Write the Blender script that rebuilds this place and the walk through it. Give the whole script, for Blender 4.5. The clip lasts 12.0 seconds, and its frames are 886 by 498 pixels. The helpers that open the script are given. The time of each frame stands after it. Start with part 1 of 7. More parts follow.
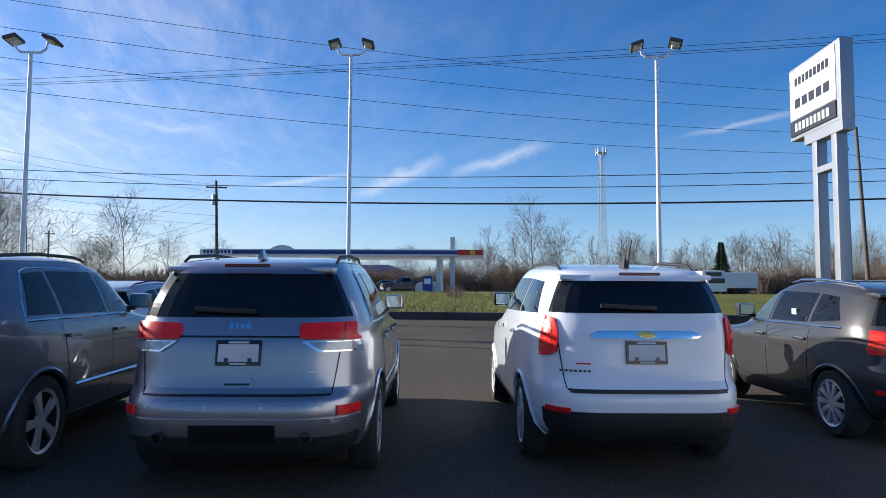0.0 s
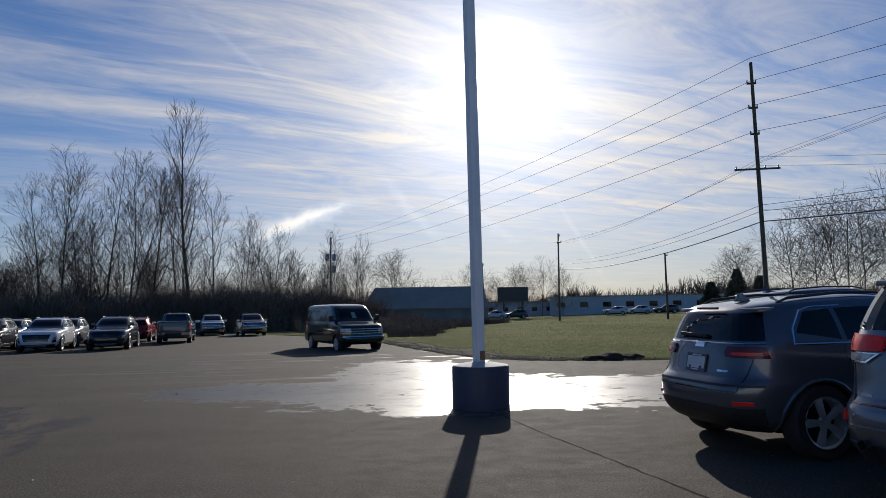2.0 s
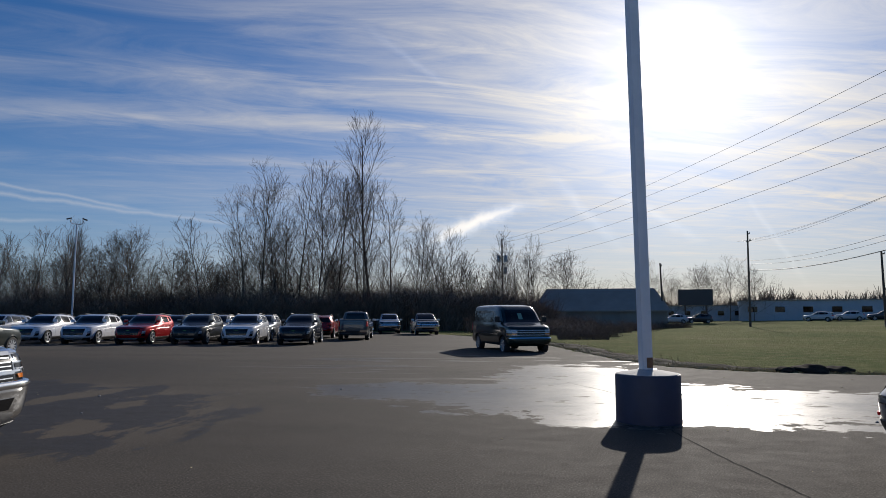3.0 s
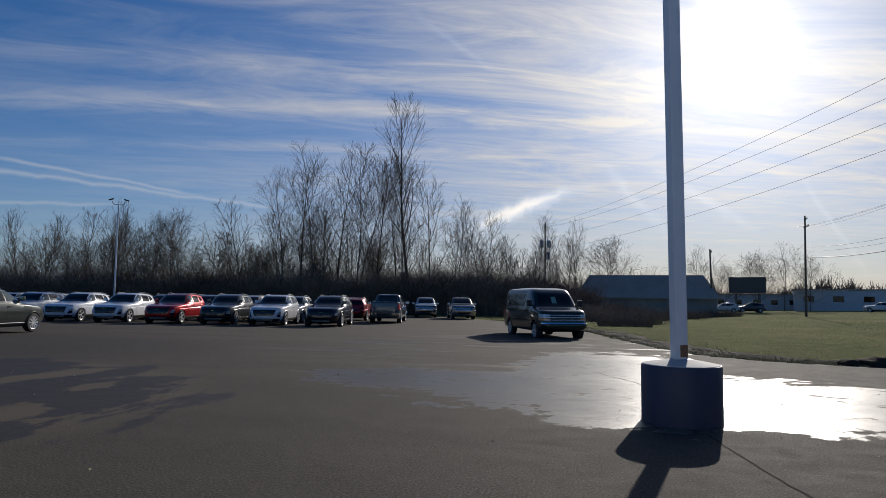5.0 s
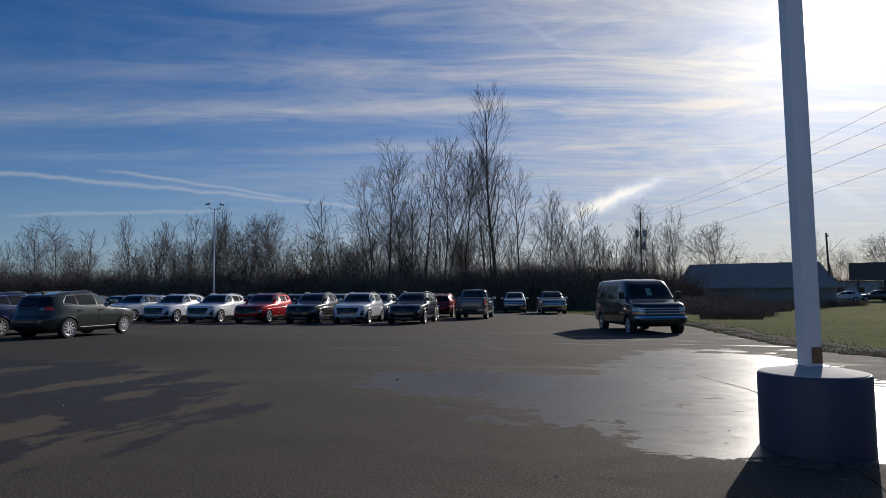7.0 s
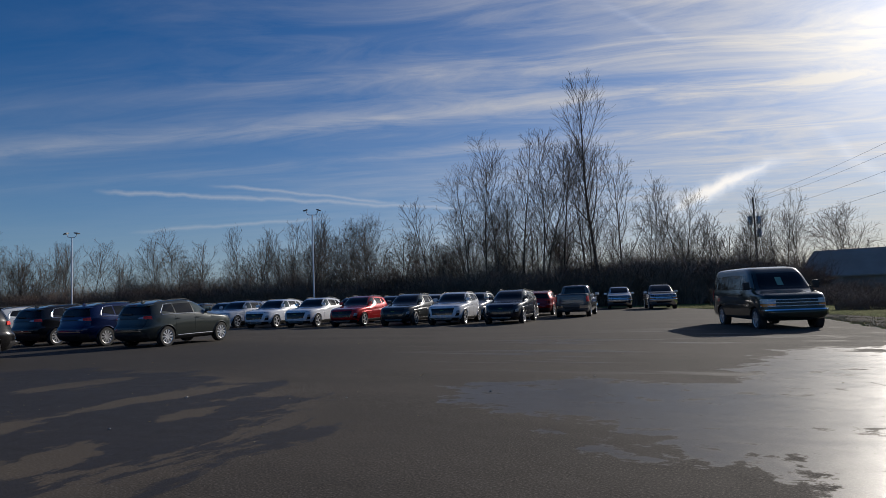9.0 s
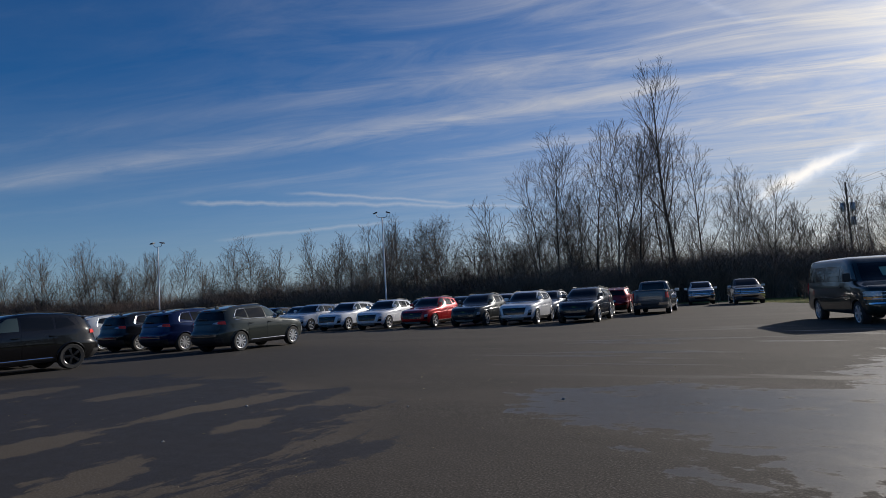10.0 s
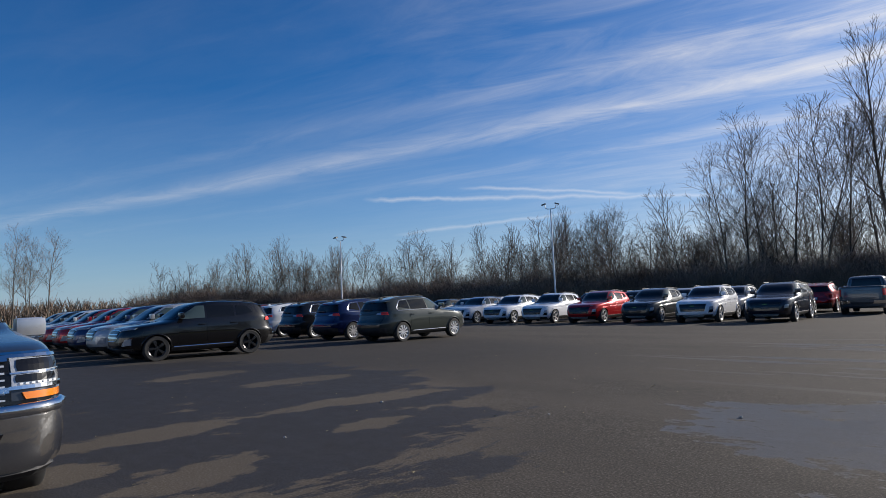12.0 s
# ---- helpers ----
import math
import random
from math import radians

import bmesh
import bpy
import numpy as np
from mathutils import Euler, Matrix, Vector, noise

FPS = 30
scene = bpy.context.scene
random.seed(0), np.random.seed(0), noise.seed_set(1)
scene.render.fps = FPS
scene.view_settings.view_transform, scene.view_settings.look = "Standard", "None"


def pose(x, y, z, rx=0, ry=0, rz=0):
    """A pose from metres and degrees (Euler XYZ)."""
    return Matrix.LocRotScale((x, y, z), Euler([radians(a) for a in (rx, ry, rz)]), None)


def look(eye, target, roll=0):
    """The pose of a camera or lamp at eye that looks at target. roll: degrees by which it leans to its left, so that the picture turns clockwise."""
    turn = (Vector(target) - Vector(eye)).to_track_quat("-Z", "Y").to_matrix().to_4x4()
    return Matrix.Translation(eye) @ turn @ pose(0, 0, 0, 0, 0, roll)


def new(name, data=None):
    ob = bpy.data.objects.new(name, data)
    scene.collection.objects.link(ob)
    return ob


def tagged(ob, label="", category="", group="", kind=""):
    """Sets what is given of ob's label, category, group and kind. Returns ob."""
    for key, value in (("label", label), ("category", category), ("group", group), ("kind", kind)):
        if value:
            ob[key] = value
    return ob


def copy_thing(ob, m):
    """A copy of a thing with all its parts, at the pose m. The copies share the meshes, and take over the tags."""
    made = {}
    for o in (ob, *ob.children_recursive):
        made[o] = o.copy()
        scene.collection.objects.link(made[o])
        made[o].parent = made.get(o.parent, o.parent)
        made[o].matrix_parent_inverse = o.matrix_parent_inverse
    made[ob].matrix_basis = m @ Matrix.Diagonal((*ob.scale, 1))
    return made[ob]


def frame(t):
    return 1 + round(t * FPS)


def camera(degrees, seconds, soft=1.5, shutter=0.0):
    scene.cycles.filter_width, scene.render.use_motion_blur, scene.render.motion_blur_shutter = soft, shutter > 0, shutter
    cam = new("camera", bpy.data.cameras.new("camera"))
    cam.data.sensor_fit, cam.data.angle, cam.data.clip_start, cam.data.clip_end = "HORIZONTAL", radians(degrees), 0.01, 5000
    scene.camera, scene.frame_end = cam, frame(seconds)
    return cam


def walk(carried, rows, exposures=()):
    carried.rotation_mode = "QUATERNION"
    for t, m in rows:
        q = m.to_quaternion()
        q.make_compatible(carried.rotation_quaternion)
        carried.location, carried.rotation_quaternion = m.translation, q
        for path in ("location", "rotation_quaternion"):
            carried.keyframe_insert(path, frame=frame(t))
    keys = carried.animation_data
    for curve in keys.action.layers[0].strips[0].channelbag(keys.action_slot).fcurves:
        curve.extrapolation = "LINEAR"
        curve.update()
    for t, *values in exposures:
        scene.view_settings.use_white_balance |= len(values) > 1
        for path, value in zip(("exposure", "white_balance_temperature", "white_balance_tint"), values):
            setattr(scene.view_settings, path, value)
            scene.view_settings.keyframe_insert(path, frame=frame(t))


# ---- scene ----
cam = camera(68.9, 12.0, soft=0.65)
PATH = [
    (0, (0.489, -3.893, 1.516), (2.462, -3.591, 1.639), 0.3),
    (0.3, (0.416, -3.795, 1.519), (2.265, -3.047, 1.656), -0.6),
    (0.6, (0.345, -3.717, 1.53), (1.938, -2.518, 1.686), -1.2),
    (0.9, (0.342, -3.607, 1.517), (1.595, -2.057, 1.685), -1.3),
    (1, (0.356, -3.569, 1.501), (1.487, -1.929, 1.677), -1.5),
    (1.5, (0.498, -3.298, 1.507), (1.101, -1.4, 1.687), -1.6),
    (2, (0.552, -3.042, 1.507), (0.763, -1.062, 1.695), -1.0),
    (2.5, (0.667, -2.69, 1.501), (0.545, -0.703, 1.684), -0.6),
    (3, (0.821, -2.471, 1.485), (0.503, -0.506, 1.683), -0.1),
    (5, (1.204, -0.898, 1.36), (0.75, 1.044, 1.513), 0.7),
    (5.5, (1.275, -0.504, 1.367), (0.837, 1.443, 1.512), 0.6),
    (6, (1.347, -0.13, 1.381), (0.865, 1.806, 1.518), 0.2),
    (6.5, (1.309, 0.235, 1.341), (0.716, 2.14, 1.487), -0.1),
    (7, (1.25, 0.561, 1.352), (0.525, 2.42, 1.49), -0.5),
    (7.5, (1.165, 0.912, 1.36), (0.274, 2.696, 1.512), -1.1),
    (9.5, (0.564, 2.36, 1.31), (-0.49, 4.054, 1.449), -2.8),
    (10, (0.474, 2.631, 1.327), (-0.706, 4.239, 1.48), -3.5),
    (10.5, (0.366, 2.92, 1.309), (-0.903, 4.458, 1.459), -3.4),
    (11, (0.239, 3.18, 1.311), (-1.032, 4.717, 1.457), -3.3),
    (11.5, (0.181, 3.401, 1.305), (-1.126, 4.908, 1.446), -3.3),
    (12, (0.157, 3.583, 1.306), (-1.405, 4.823, 1.466), -2.6),
]
walk(cam, [(t, look(eye, target, roll)) for t, eye, target, roll in PATH],
     [(0.0, 0.90), (0.3, 0.64), (0.6, 0.34), (0.9, 0.12), (1.5, -0.08), (2.5, -0.15), (5.5, -0.24), (7.5, -0.24), (9.5, -0.26), (10.5, -0.05), (11.0, 0.06), (11.5, -0.05), (12.0, 0.36)])

# ---------------------------------------------------------------- light and sky
SUN_AZ, SUN_EL = radians(-11.5), radians(20.0)      # azimuth to the left of +y
SUN = Vector((-math.sin(SUN_AZ) * math.cos(SUN_EL), math.cos(SUN_AZ) * math.cos(SUN_EL), math.sin(SUN_EL)))


def tree_of(mat):
    mat.use_nodes = True
    t = mat.node_tree
    t.nodes.clear()
    return t


def node(t, kind, **values):
    n = t.nodes.new(kind)
    for k, v in values.items():
        if k in n.inputs:
            n.inputs[k].default_value = v
    return n


def math_node(t, op, a, b=None, clamp=False):
    n = t.nodes.new("ShaderNodeMath")
    n.operation, n.use_clamp = op, clamp
    for i, v in enumerate((a, b)):
        if v is None:
            continue
        if isinstance(v, (int, float)):
            n.inputs[i].default_value = v
        else:
            t.links.new(v, n.inputs[i])
    return n.outputs[0]


def ramp(t, fac, stops):
    n = t.nodes.new("ShaderNodeValToRGB")
    t.links.new(fac, n.inputs[0])
    while len(n.color_ramp.elements) < len(stops):
        n.color_ramp.elements.new(0.5)
    for e, (p, c) in zip(n.color_ramp.elements, stops):
        e.position = p
        e.color = (*c, 1) if isinstance(c, (tuple, list)) else (c, c, c, 1)
    return n.outputs[0]


def mix_rgb(t, fac, a, b, blend="MIX"):
    n = t.nodes.new("ShaderNodeMix")
    n.data_type, n.blend_type = "RGBA", blend
    for i, v in ((0, fac), (6, a), (7, b)):
        if isinstance(v, (int, float)):
            n.inputs[i].default_value = v
        elif isinstance(v, (tuple, list)):
            n.inputs[i].default_value = (*v, 1)
        else:
            t.links.new(v, n.inputs[i])
    return n.outputs[2]


def noise_of(t, vec, scale, detail=6.0, rough=0.55, distortion=0.0):
    n = node(t, "ShaderNodeTexNoise", Scale=scale, Detail=detail, Roughness=rough, Distortion=distortion)
    if vec is not None:
        t.links.new(vec, n.inputs["Vector"])
    return n.outputs["Fac"]


def mapped(t, vec, loc=(0, 0, 0), rot=(0, 0, 0), scale=(1, 1, 1)):
    n = t.nodes.new("ShaderNodeMapping")
    n.inputs["Location"].default_value = loc
    n.inputs["Rotation"].default_value = rot
    n.inputs["Scale"].default_value = scale
    t.links.new(vec, n.inputs["Vector"])
    return n.outputs[0]


world = bpy.data.worlds.new("sky")
scene.world = world
world.use_nodes = True
wt = world.node_tree
wt.nodes.clear()
sky = wt.nodes.new("ShaderNodeTexSky")
sky.sky_type, sky.sun_disc = "NISHITA", False
sky.sun_elevation, sky.sun_rotation = SUN_EL, -SUN_AZ
sky.altitude, sky.air_density, sky.dust_density, sky.ozone_density = 200, 1.0, 0.1, 4.0
co = wt.nodes.new("ShaderNodeTexCoord").outputs["Generated"]
sep = wt.nodes.new("ShaderNodeSeparateXYZ")
wt.links.new(co, sep.inputs[0])
up = math_node(wt, "MAXIMUM", sep.outputs[2], 0.0)
dot = wt.nodes.new("ShaderNodeVectorMath")
dot.operation = "DOT_PRODUCT"
wt.links.new(co, dot.inputs[0])
dot.inputs[1].default_value = SUN
toward = math_node(wt, "MAXIMUM", dot.outputs["Value"], 0.0)
# thin cirrus on a flat sheet overhead, in streets that run square to an azimuth of 22 degrees
lift = math_node(wt, "ADD", up, 0.015)
flat = wt.nodes.new("ShaderNodeCombineXYZ")
wt.links.new(math_node(wt, "DIVIDE", sep.outputs[0], lift), flat.inputs[0])
wt.links.new(math_node(wt, "DIVIDE", sep.outputs[1], lift), flat.inputs[1])
street = mapped(wt, flat.outputs[0], rot=(0, 0, -radians(22.0)))
across = wt.nodes.new("ShaderNodeSeparateXYZ")
wt.links.new(street, across.inputs[0])
near_sun = math_node(wt, "POWER", toward, 3.2)
broad_n = noise_of(wt, mapped(wt, street, loc=(2.3, 0.4, 0), scale=(0.30, 0.85, 1)), 1.0, 7, 0.58, 0.9)
fleece_n = noise_of(wt, mapped(wt, street, loc=(1.1, 5.2, 0), scale=(1.1, 3.2, 1)), 1.0, 9, 0.66, 1.2)
patch_n = noise_of(wt, mapped(wt, street, loc=(4.7, 1.3, 0), scale=(0.22, 0.30, 1)), 1.0, 4, 0.5)
fleece = math_node(wt, "ADD", math_node(wt, "MULTIPLY", broad_n, 0.50), math_node(wt, "ADD", math_node(wt, "MULTIPLY", fleece_n, 0.30), math_node(wt, "MULTIPLY", patch_n, 0.20)))
cirrus = ramp(wt, fleece, ((0.43, 0.0), (0.53, 0.30), (0.68, 1.0)))


def street_band(middle, width, strength):
    """A soft cloud street at one distance across the sheet."""
    wob = math_node(wt, "MULTIPLY", math_node(wt, "SUBTRACT", patch_n, 0.5), 0.9)
    off = math_node(wt, "DIVIDE", math_node(wt, "SUBTRACT", math_node(wt, "ADD", across.outputs[1], wob), middle), width)
    core = math_node(wt, "POWER", math_node(wt, "ADD", math_node(wt, "MULTIPLY", off, off), 1.0), -2.0)
    torn = ramp(wt, math_node(wt, "ADD", math_node(wt, "MULTIPLY", fleece_n, 0.6), math_node(wt, "MULTIPLY", broad_n, 0.4)), ((0.36, 0.15), (0.62, 1.0)))
    return math_node(wt, "MULTIPLY", math_node(wt, "MULTIPLY", core, torn), math_node(wt, "ADD", math_node(wt, "MULTIPLY", near_sun, 0.34), strength))


cover = math_node(wt, "MULTIPLY", cirrus, math_node(wt, "ADD", math_node(wt, "MULTIPLY", near_sun, 0.62), 0.035), True)
for middle, width, strength in ((3.22, 0.24, 0.24), (2.62, 0.16, 0.06), (4.15, 0.24, 0.05)):
    cover = math_node(wt, "ADD", cover, street_band(middle, width, strength), True)
sheet = math_node(wt, "MULTIPLY", math_node(wt, "POWER", toward, 5.5), math_node(wt, "ADD", math_node(wt, "MULTIPLY", ramp(wt, fleece_n, ((0.34, 0.0), (0.64, 1.0))), 0.36), 0.22))
cover = math_node(wt, "ADD", cover, sheet, True)
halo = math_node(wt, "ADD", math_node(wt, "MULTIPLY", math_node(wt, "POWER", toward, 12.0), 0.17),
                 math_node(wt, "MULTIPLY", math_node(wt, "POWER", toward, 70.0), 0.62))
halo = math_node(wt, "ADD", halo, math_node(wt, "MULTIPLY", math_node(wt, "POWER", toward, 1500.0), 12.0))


def band(normal, middle, width, a0, a1, strength):
    """A contrail: a thin band about a great circle, from azimuth a0 to a1 (degrees to the left of +y)."""
    n = Vector(normal).normalized()
    d = wt.nodes.new("ShaderNodeVectorMath")
    d.operation = "DOT_PRODUCT"
    wt.links.new(co, d.inputs[0])
    d.inputs[1].default_value = n
    wob = math_node(wt, "MULTIPLY", math_node(wt, "SUBTRACT", noise_of(wt, co, 22.0, 6), 0.5), width * 2.4)
    off = math_node(wt, "ABSOLUTE", math_node(wt, "ADD", d.outputs["Value"], wob))
    core = math_node(wt, "SUBTRACT", 1.0, math_node(wt, "DIVIDE", off, width), True)
    c = wt.nodes.new("ShaderNodeVectorMath")
    c.operation = "DOT_PRODUCT"
    wt.links.new(co, c.inputs[0])
    c.inputs[1].default_value = Vector(middle).normalized()
    ends = ramp(wt, c.outputs["Value"], ((a0, 0.0), (a1, 1.0)))
    return math_node(wt, "MULTIPLY", math_node(wt, "MULTIPLY", core, ends), strength)


def heading(az, el):
    a, e = radians(az), radians(el)
    return Vector((-math.sin(a) * math.cos(e), math.cos(a) * math.cos(e), math.sin(e)))


def trail(p, q, width, strength):
    u, v = heading(*p), heading(*q)
    mid = (u + v).normalized()
    reach = max(0.0, mid.dot(u))
    return band(u.cross(v), mid, width, reach - (1 - reach) * 0.08, reach + (1 - reach) * 0.20, strength)


TRAILS = [trail((11.0, 6.0), (1.4, 9.5), 0.012, 1.0), trail((9.6, 6.7), (3.8, 8.7), 0.018, 1.0), trail((49.0, 9.9), (34.0, 8.3), 0.0042, 0.34), trail((58.0, 9.2), (27.0, 7.5), 0.0050, 0.34), trail((55.0, 6.1), (40.0, 7.1), 0.0042, 0.28),
          trail((12.9, 22.5), (11.2, 21.4), 0.008, 0.30), trail((-73.5, 8.3), (-80.6, 11.1), 0.016, 0.32), trail((-83.3, 10.5), (-89.4, 12.3), 0.012, 0.32), trail((-54.0, 12.9), (-62.5, 12.9), 0.012, 0.26),
          trail((-67.4, 9.0), (-70.2, 9.5), 0.007, 0.3), trail((-104.5, 13.1), (-108.4, 13.6), 0.006, 0.22), trail((-1.6, 10.8), (-5.0, 6.9), 0.012, 0.34), trail((-7.6, 9.3), (-10.4, 7.4), 0.010, 0.34), trail((-17.4, 7.5), (-18.8, 4.7), 0.006, 0.25)]
total = cover
for tr in TRAILS:
    total = math_node(wt, "MAXIMUM", total, tr)
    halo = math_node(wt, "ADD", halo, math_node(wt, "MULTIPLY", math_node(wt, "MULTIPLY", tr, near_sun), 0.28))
total = math_node(wt, "MULTIPLY", total, math_node(wt, "MULTIPLY", up, 30.0, True), True)
bg_sky = node(wt, "ShaderNodeBackground", Strength=0.069)
hue = wt.nodes.new("ShaderNodeHueSaturation")
hue.inputs["Saturation"].default_value = 1.26
wt.links.new(sky.outputs[0], hue.inputs["Color"])
wt.links.new(mix_rgb(wt, 1.0, hue.outputs[0], (0.84, 0.99, 1.20), "MULTIPLY"), bg_sky.inputs["Color"])
bg_cloud = node(wt, "ShaderNodeBackground", Strength=0.74, Color=(1.0, 0.955, 0.905, 1))
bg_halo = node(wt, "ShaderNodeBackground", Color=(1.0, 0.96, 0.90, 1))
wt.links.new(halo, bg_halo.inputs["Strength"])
mixed = wt.nodes.new("ShaderNodeMixShader")
wt.links.new(total, mixed.inputs[0])
wt.links.new(bg_sky.outputs[0], mixed.inputs[1])
wt.links.new(bg_cloud.outputs[0], mixed.inputs[2])
added = wt.nodes.new("ShaderNodeAddShader")
haze = ramp(wt, up, ((0.0, 0.80), (0.05, 0.52), (0.14, 0.24), (0.30, 0.0)))
haze = math_node(wt, "MULTIPLY", haze, math_node(wt, "ADD", math_node(wt, "MULTIPLY", math_node(wt, "POWER", toward, 2.0), 0.50), 0.78), True)
haze = math_node(wt, "MULTIPLY", haze, math_node(wt, "SUBTRACT", 1.0, math_node(wt, "MULTIPLY", total, 0.75)))
warm = mix_rgb(wt, math_node(wt, "POWER", toward, 2.2), (0.44, 0.61, 0.88), (1.14, 0.91, 0.77))
bg_haze = node(wt, "ShaderNodeBackground", Strength=0.57)
wt.links.new(warm, bg_haze.inputs["Color"])
hazed = wt.nodes.new("ShaderNodeMixShader")
wt.links.new(haze, hazed.inputs[0])
wt.links.new(mixed.outputs[0], hazed.inputs[1])
wt.links.new(bg_haze.outputs[0], hazed.inputs[2])
wt.links.new(hazed.outputs[0], added.inputs[0])
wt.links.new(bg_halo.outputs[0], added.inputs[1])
wout = wt.nodes.new("ShaderNodeOutputWorld")
wt.links.new(added.outputs[0], wout.inputs[0])

sun_lamp = new("sun", bpy.data.lights.new("sun", "SUN"))
sun_lamp.data.energy, sun_lamp.data.angle, sun_lamp.data.color = 4.3, radians(0.55), (1.0, 0.93, 0.84)
sun_lamp.matrix_world = look((0, 0, 40), Vector((0, 0, 40)) - SUN)

# ---------------------------------------------------------------- materials
def principled(name, color, rough=0.5, metal=0.0, coat=0.0, spec=0.5, grain=0.0, grain_scale=20.0, bump=0.0, bump_scale=60.0, island=0.0, rand=0.0):
    m = bpy.data.materials.new(name)
    t = tree_of(m)
    b = node(t, "ShaderNodeBsdfPrincipled", Roughness=rough, Metallic=metal)
    b.inputs["Coat Weight"].default_value = coat
    b.inputs["Coat Roughness"].default_value = 0.03
    b.inputs["Specular IOR Level"].default_value = spec
    pos = t.nodes.new("ShaderNodeTexCoord").outputs["Object"]
    c = None
    if grain:
        f = noise_of(t, pos, grain_scale, 6, 0.6)
        f2 = noise_of(t, pos, grain_scale * 0.13, 4, 0.5)
        f = math_node(t, "ADD", math_node(t, "MULTIPLY", f, 0.5), math_node(t, "MULTIPLY", f2, 0.5))
        c = ramp(t, f, ((0.3, [v * (1 - grain) for v in color]), (0.7, [min(1, v * (1 + grain)) for v in color])))
        r = math_node(t, "ADD", math_node(t, "MULTIPLY", f, 0.2), rough - 0.1, True)
        t.links.new(r, b.inputs["Roughness"])
    if rand:
        src = t.nodes.new("ShaderNodeObjectInfo").outputs["Random"]
        k = ramp(t, src, ((0.0, 1 - rand), (1.0, 1 + rand)))
        c = mix_rgb(t, 1.0, c if c is not None else tuple(color), k, "MULTIPLY")
    if island:
        src = t.nodes.new("ShaderNodeNewGeometry").outputs["Random Per Island"]
        k = ramp(t, src, ((0.0, 1 - island), (1.0, 1 + island)))
        c = mix_rgb(t, 1.0, c if c is not None else tuple(color), k, "MULTIPLY")
    if c is None:
        b.inputs["Base Color"].default_value = (*color, 1)
    else:
        t.links.new(c, b.inputs["Base Color"])
    if bump:
        n = node(t, "ShaderNodeBump", Strength=bump, Distance=0.01)
        t.links.new(noise_of(t, pos, bump_scale, 4), n.inputs["Height"])
        t.links.new(n.outputs[0], b.inputs["Normal"])
    o = t.nodes.new("ShaderNodeOutputMaterial")
    t.links.new(b.outputs[0], o.inputs[0])
    return m


def paint_material():
    """Car paint: the colour of the object, a little metal flake and road dust low down in noise, under a clear coat."""
    m = bpy.data.materials.new("car_paint")
    t = tree_of(m)
    about = t.nodes.new("ShaderNodeObjectInfo")      # the colour's fourth value is the share of metal flake
    info = about.outputs["Color"]
    pos = t.nodes.new("ShaderNodeTexCoord").outputs["Object"]
    b = node(t, "ShaderNodeBsdfPrincipled", Roughness=0.30)
    t.links.new(about.outputs["Alpha"], b.inputs["Metallic"])
    b.inputs["Coat Weight"].default_value = 1.0
    b.inputs["Coat Roughness"].default_value = 0.03
    b.inputs["Specular IOR Level"].default_value = 0.10
    dust = ramp(t, noise_of(t, pos, 2.3, 7, 0.65), ((0.5, 0.0), (0.8, 0.012)))
    c = mix_rgb(t, dust, info, (0.30, 0.27, 0.24))
    t.links.new(c, b.inputs["Base Color"])
    t.links.new(math_node(t, "ADD", math_node(t, "MULTIPLY", dust, 1.2), 0.30), b.inputs["Roughness"])
    o = t.nodes.new("ShaderNodeOutputMaterial")
    t.links.new(b.outputs[0], o.inputs[0])
    return m


PAINT = paint_material()
GLASS = principled("tinted_glass", (0.006, 0.007, 0.008), 0.03, spec=0.4)
CLEARGLASS = principled("car_side_glass", (0.055, 0.080, 0.082), 0.03, spec=0.5)
PLASTIC = principled("black_plastic", (0.018, 0.018, 0.02), 0.55, grain=0.25, grain_scale=40)
GLOSSBLACK = principled("gloss_black", (0.008, 0.008, 0.009), 0.12)
RUBBER = principled("tyre_rubber", (0.02, 0.02, 0.021), 0.8, grain=0.3, grain_scale=30)
ALLOY = principled("wheel_alloy", (0.62, 0.63, 0.65), 0.30, metal=0.55, grain=0.1, grain_scale=12)
BLACKRIM = principled("black_rim", (0.02, 0.02, 0.022), 0.25, metal=0.3)
CHROME = principled("chrome", (0.8, 0.81, 0.82), 0.08, metal=1.0)
REDLENS = principled("red_lens", (0.82, 0.012, 0.014), 0.3, spec=0.3, coat=0.25, grain=0.3, grain_scale=25)
CLEARLENS = principled("clear_lens", (0.40, 0.42, 0.45), 0.15, metal=0.3, coat=0.6, grain=0.3, grain_scale=18)
REDCELL = principled("red_inner_lens", (0.90, 0.05, 0.03), 0.22, spec=0.4, coat=0.3, grain=0.35, grain_scale=40)
DARKRED = principled("dark_red_lens", (0.10, 0.008, 0.008), 0.25, coat=0.3)
AMBER = principled("amber_lens", (0.8, 0.22, 0.02), 0.15, coat=1.0)
PLATE = principled("plate_white", (0.55, 0.57, 0.62), 0.45, grain=0.08)
GOLD = principled("badge_gold", (0.75, 0.55, 0.12), 0.25, metal=0.9)
WELL = principled("wheel_well", (0.012, 0.012, 0.012), 0.9, grain=0.2)
PAPER = principled("sticker_paper", (0.8, 0.8, 0.78), 0.6, grain=0.05)
GALV = principled("galvanised_steel", (0.5, 0.53, 0.57), 0.42, metal=0.55, grain=0.12, grain_scale=5)
SIGNSILVER = principled("sign_silver", (0.33, 0.35, 0.39), 0.4, metal=0.4, grain=0.08, grain_scale=3)
WHITEPOST = principled("pole_white_paint", (0.72, 0.74, 0.78), 0.4, grain=0.08, grain_scale=6)
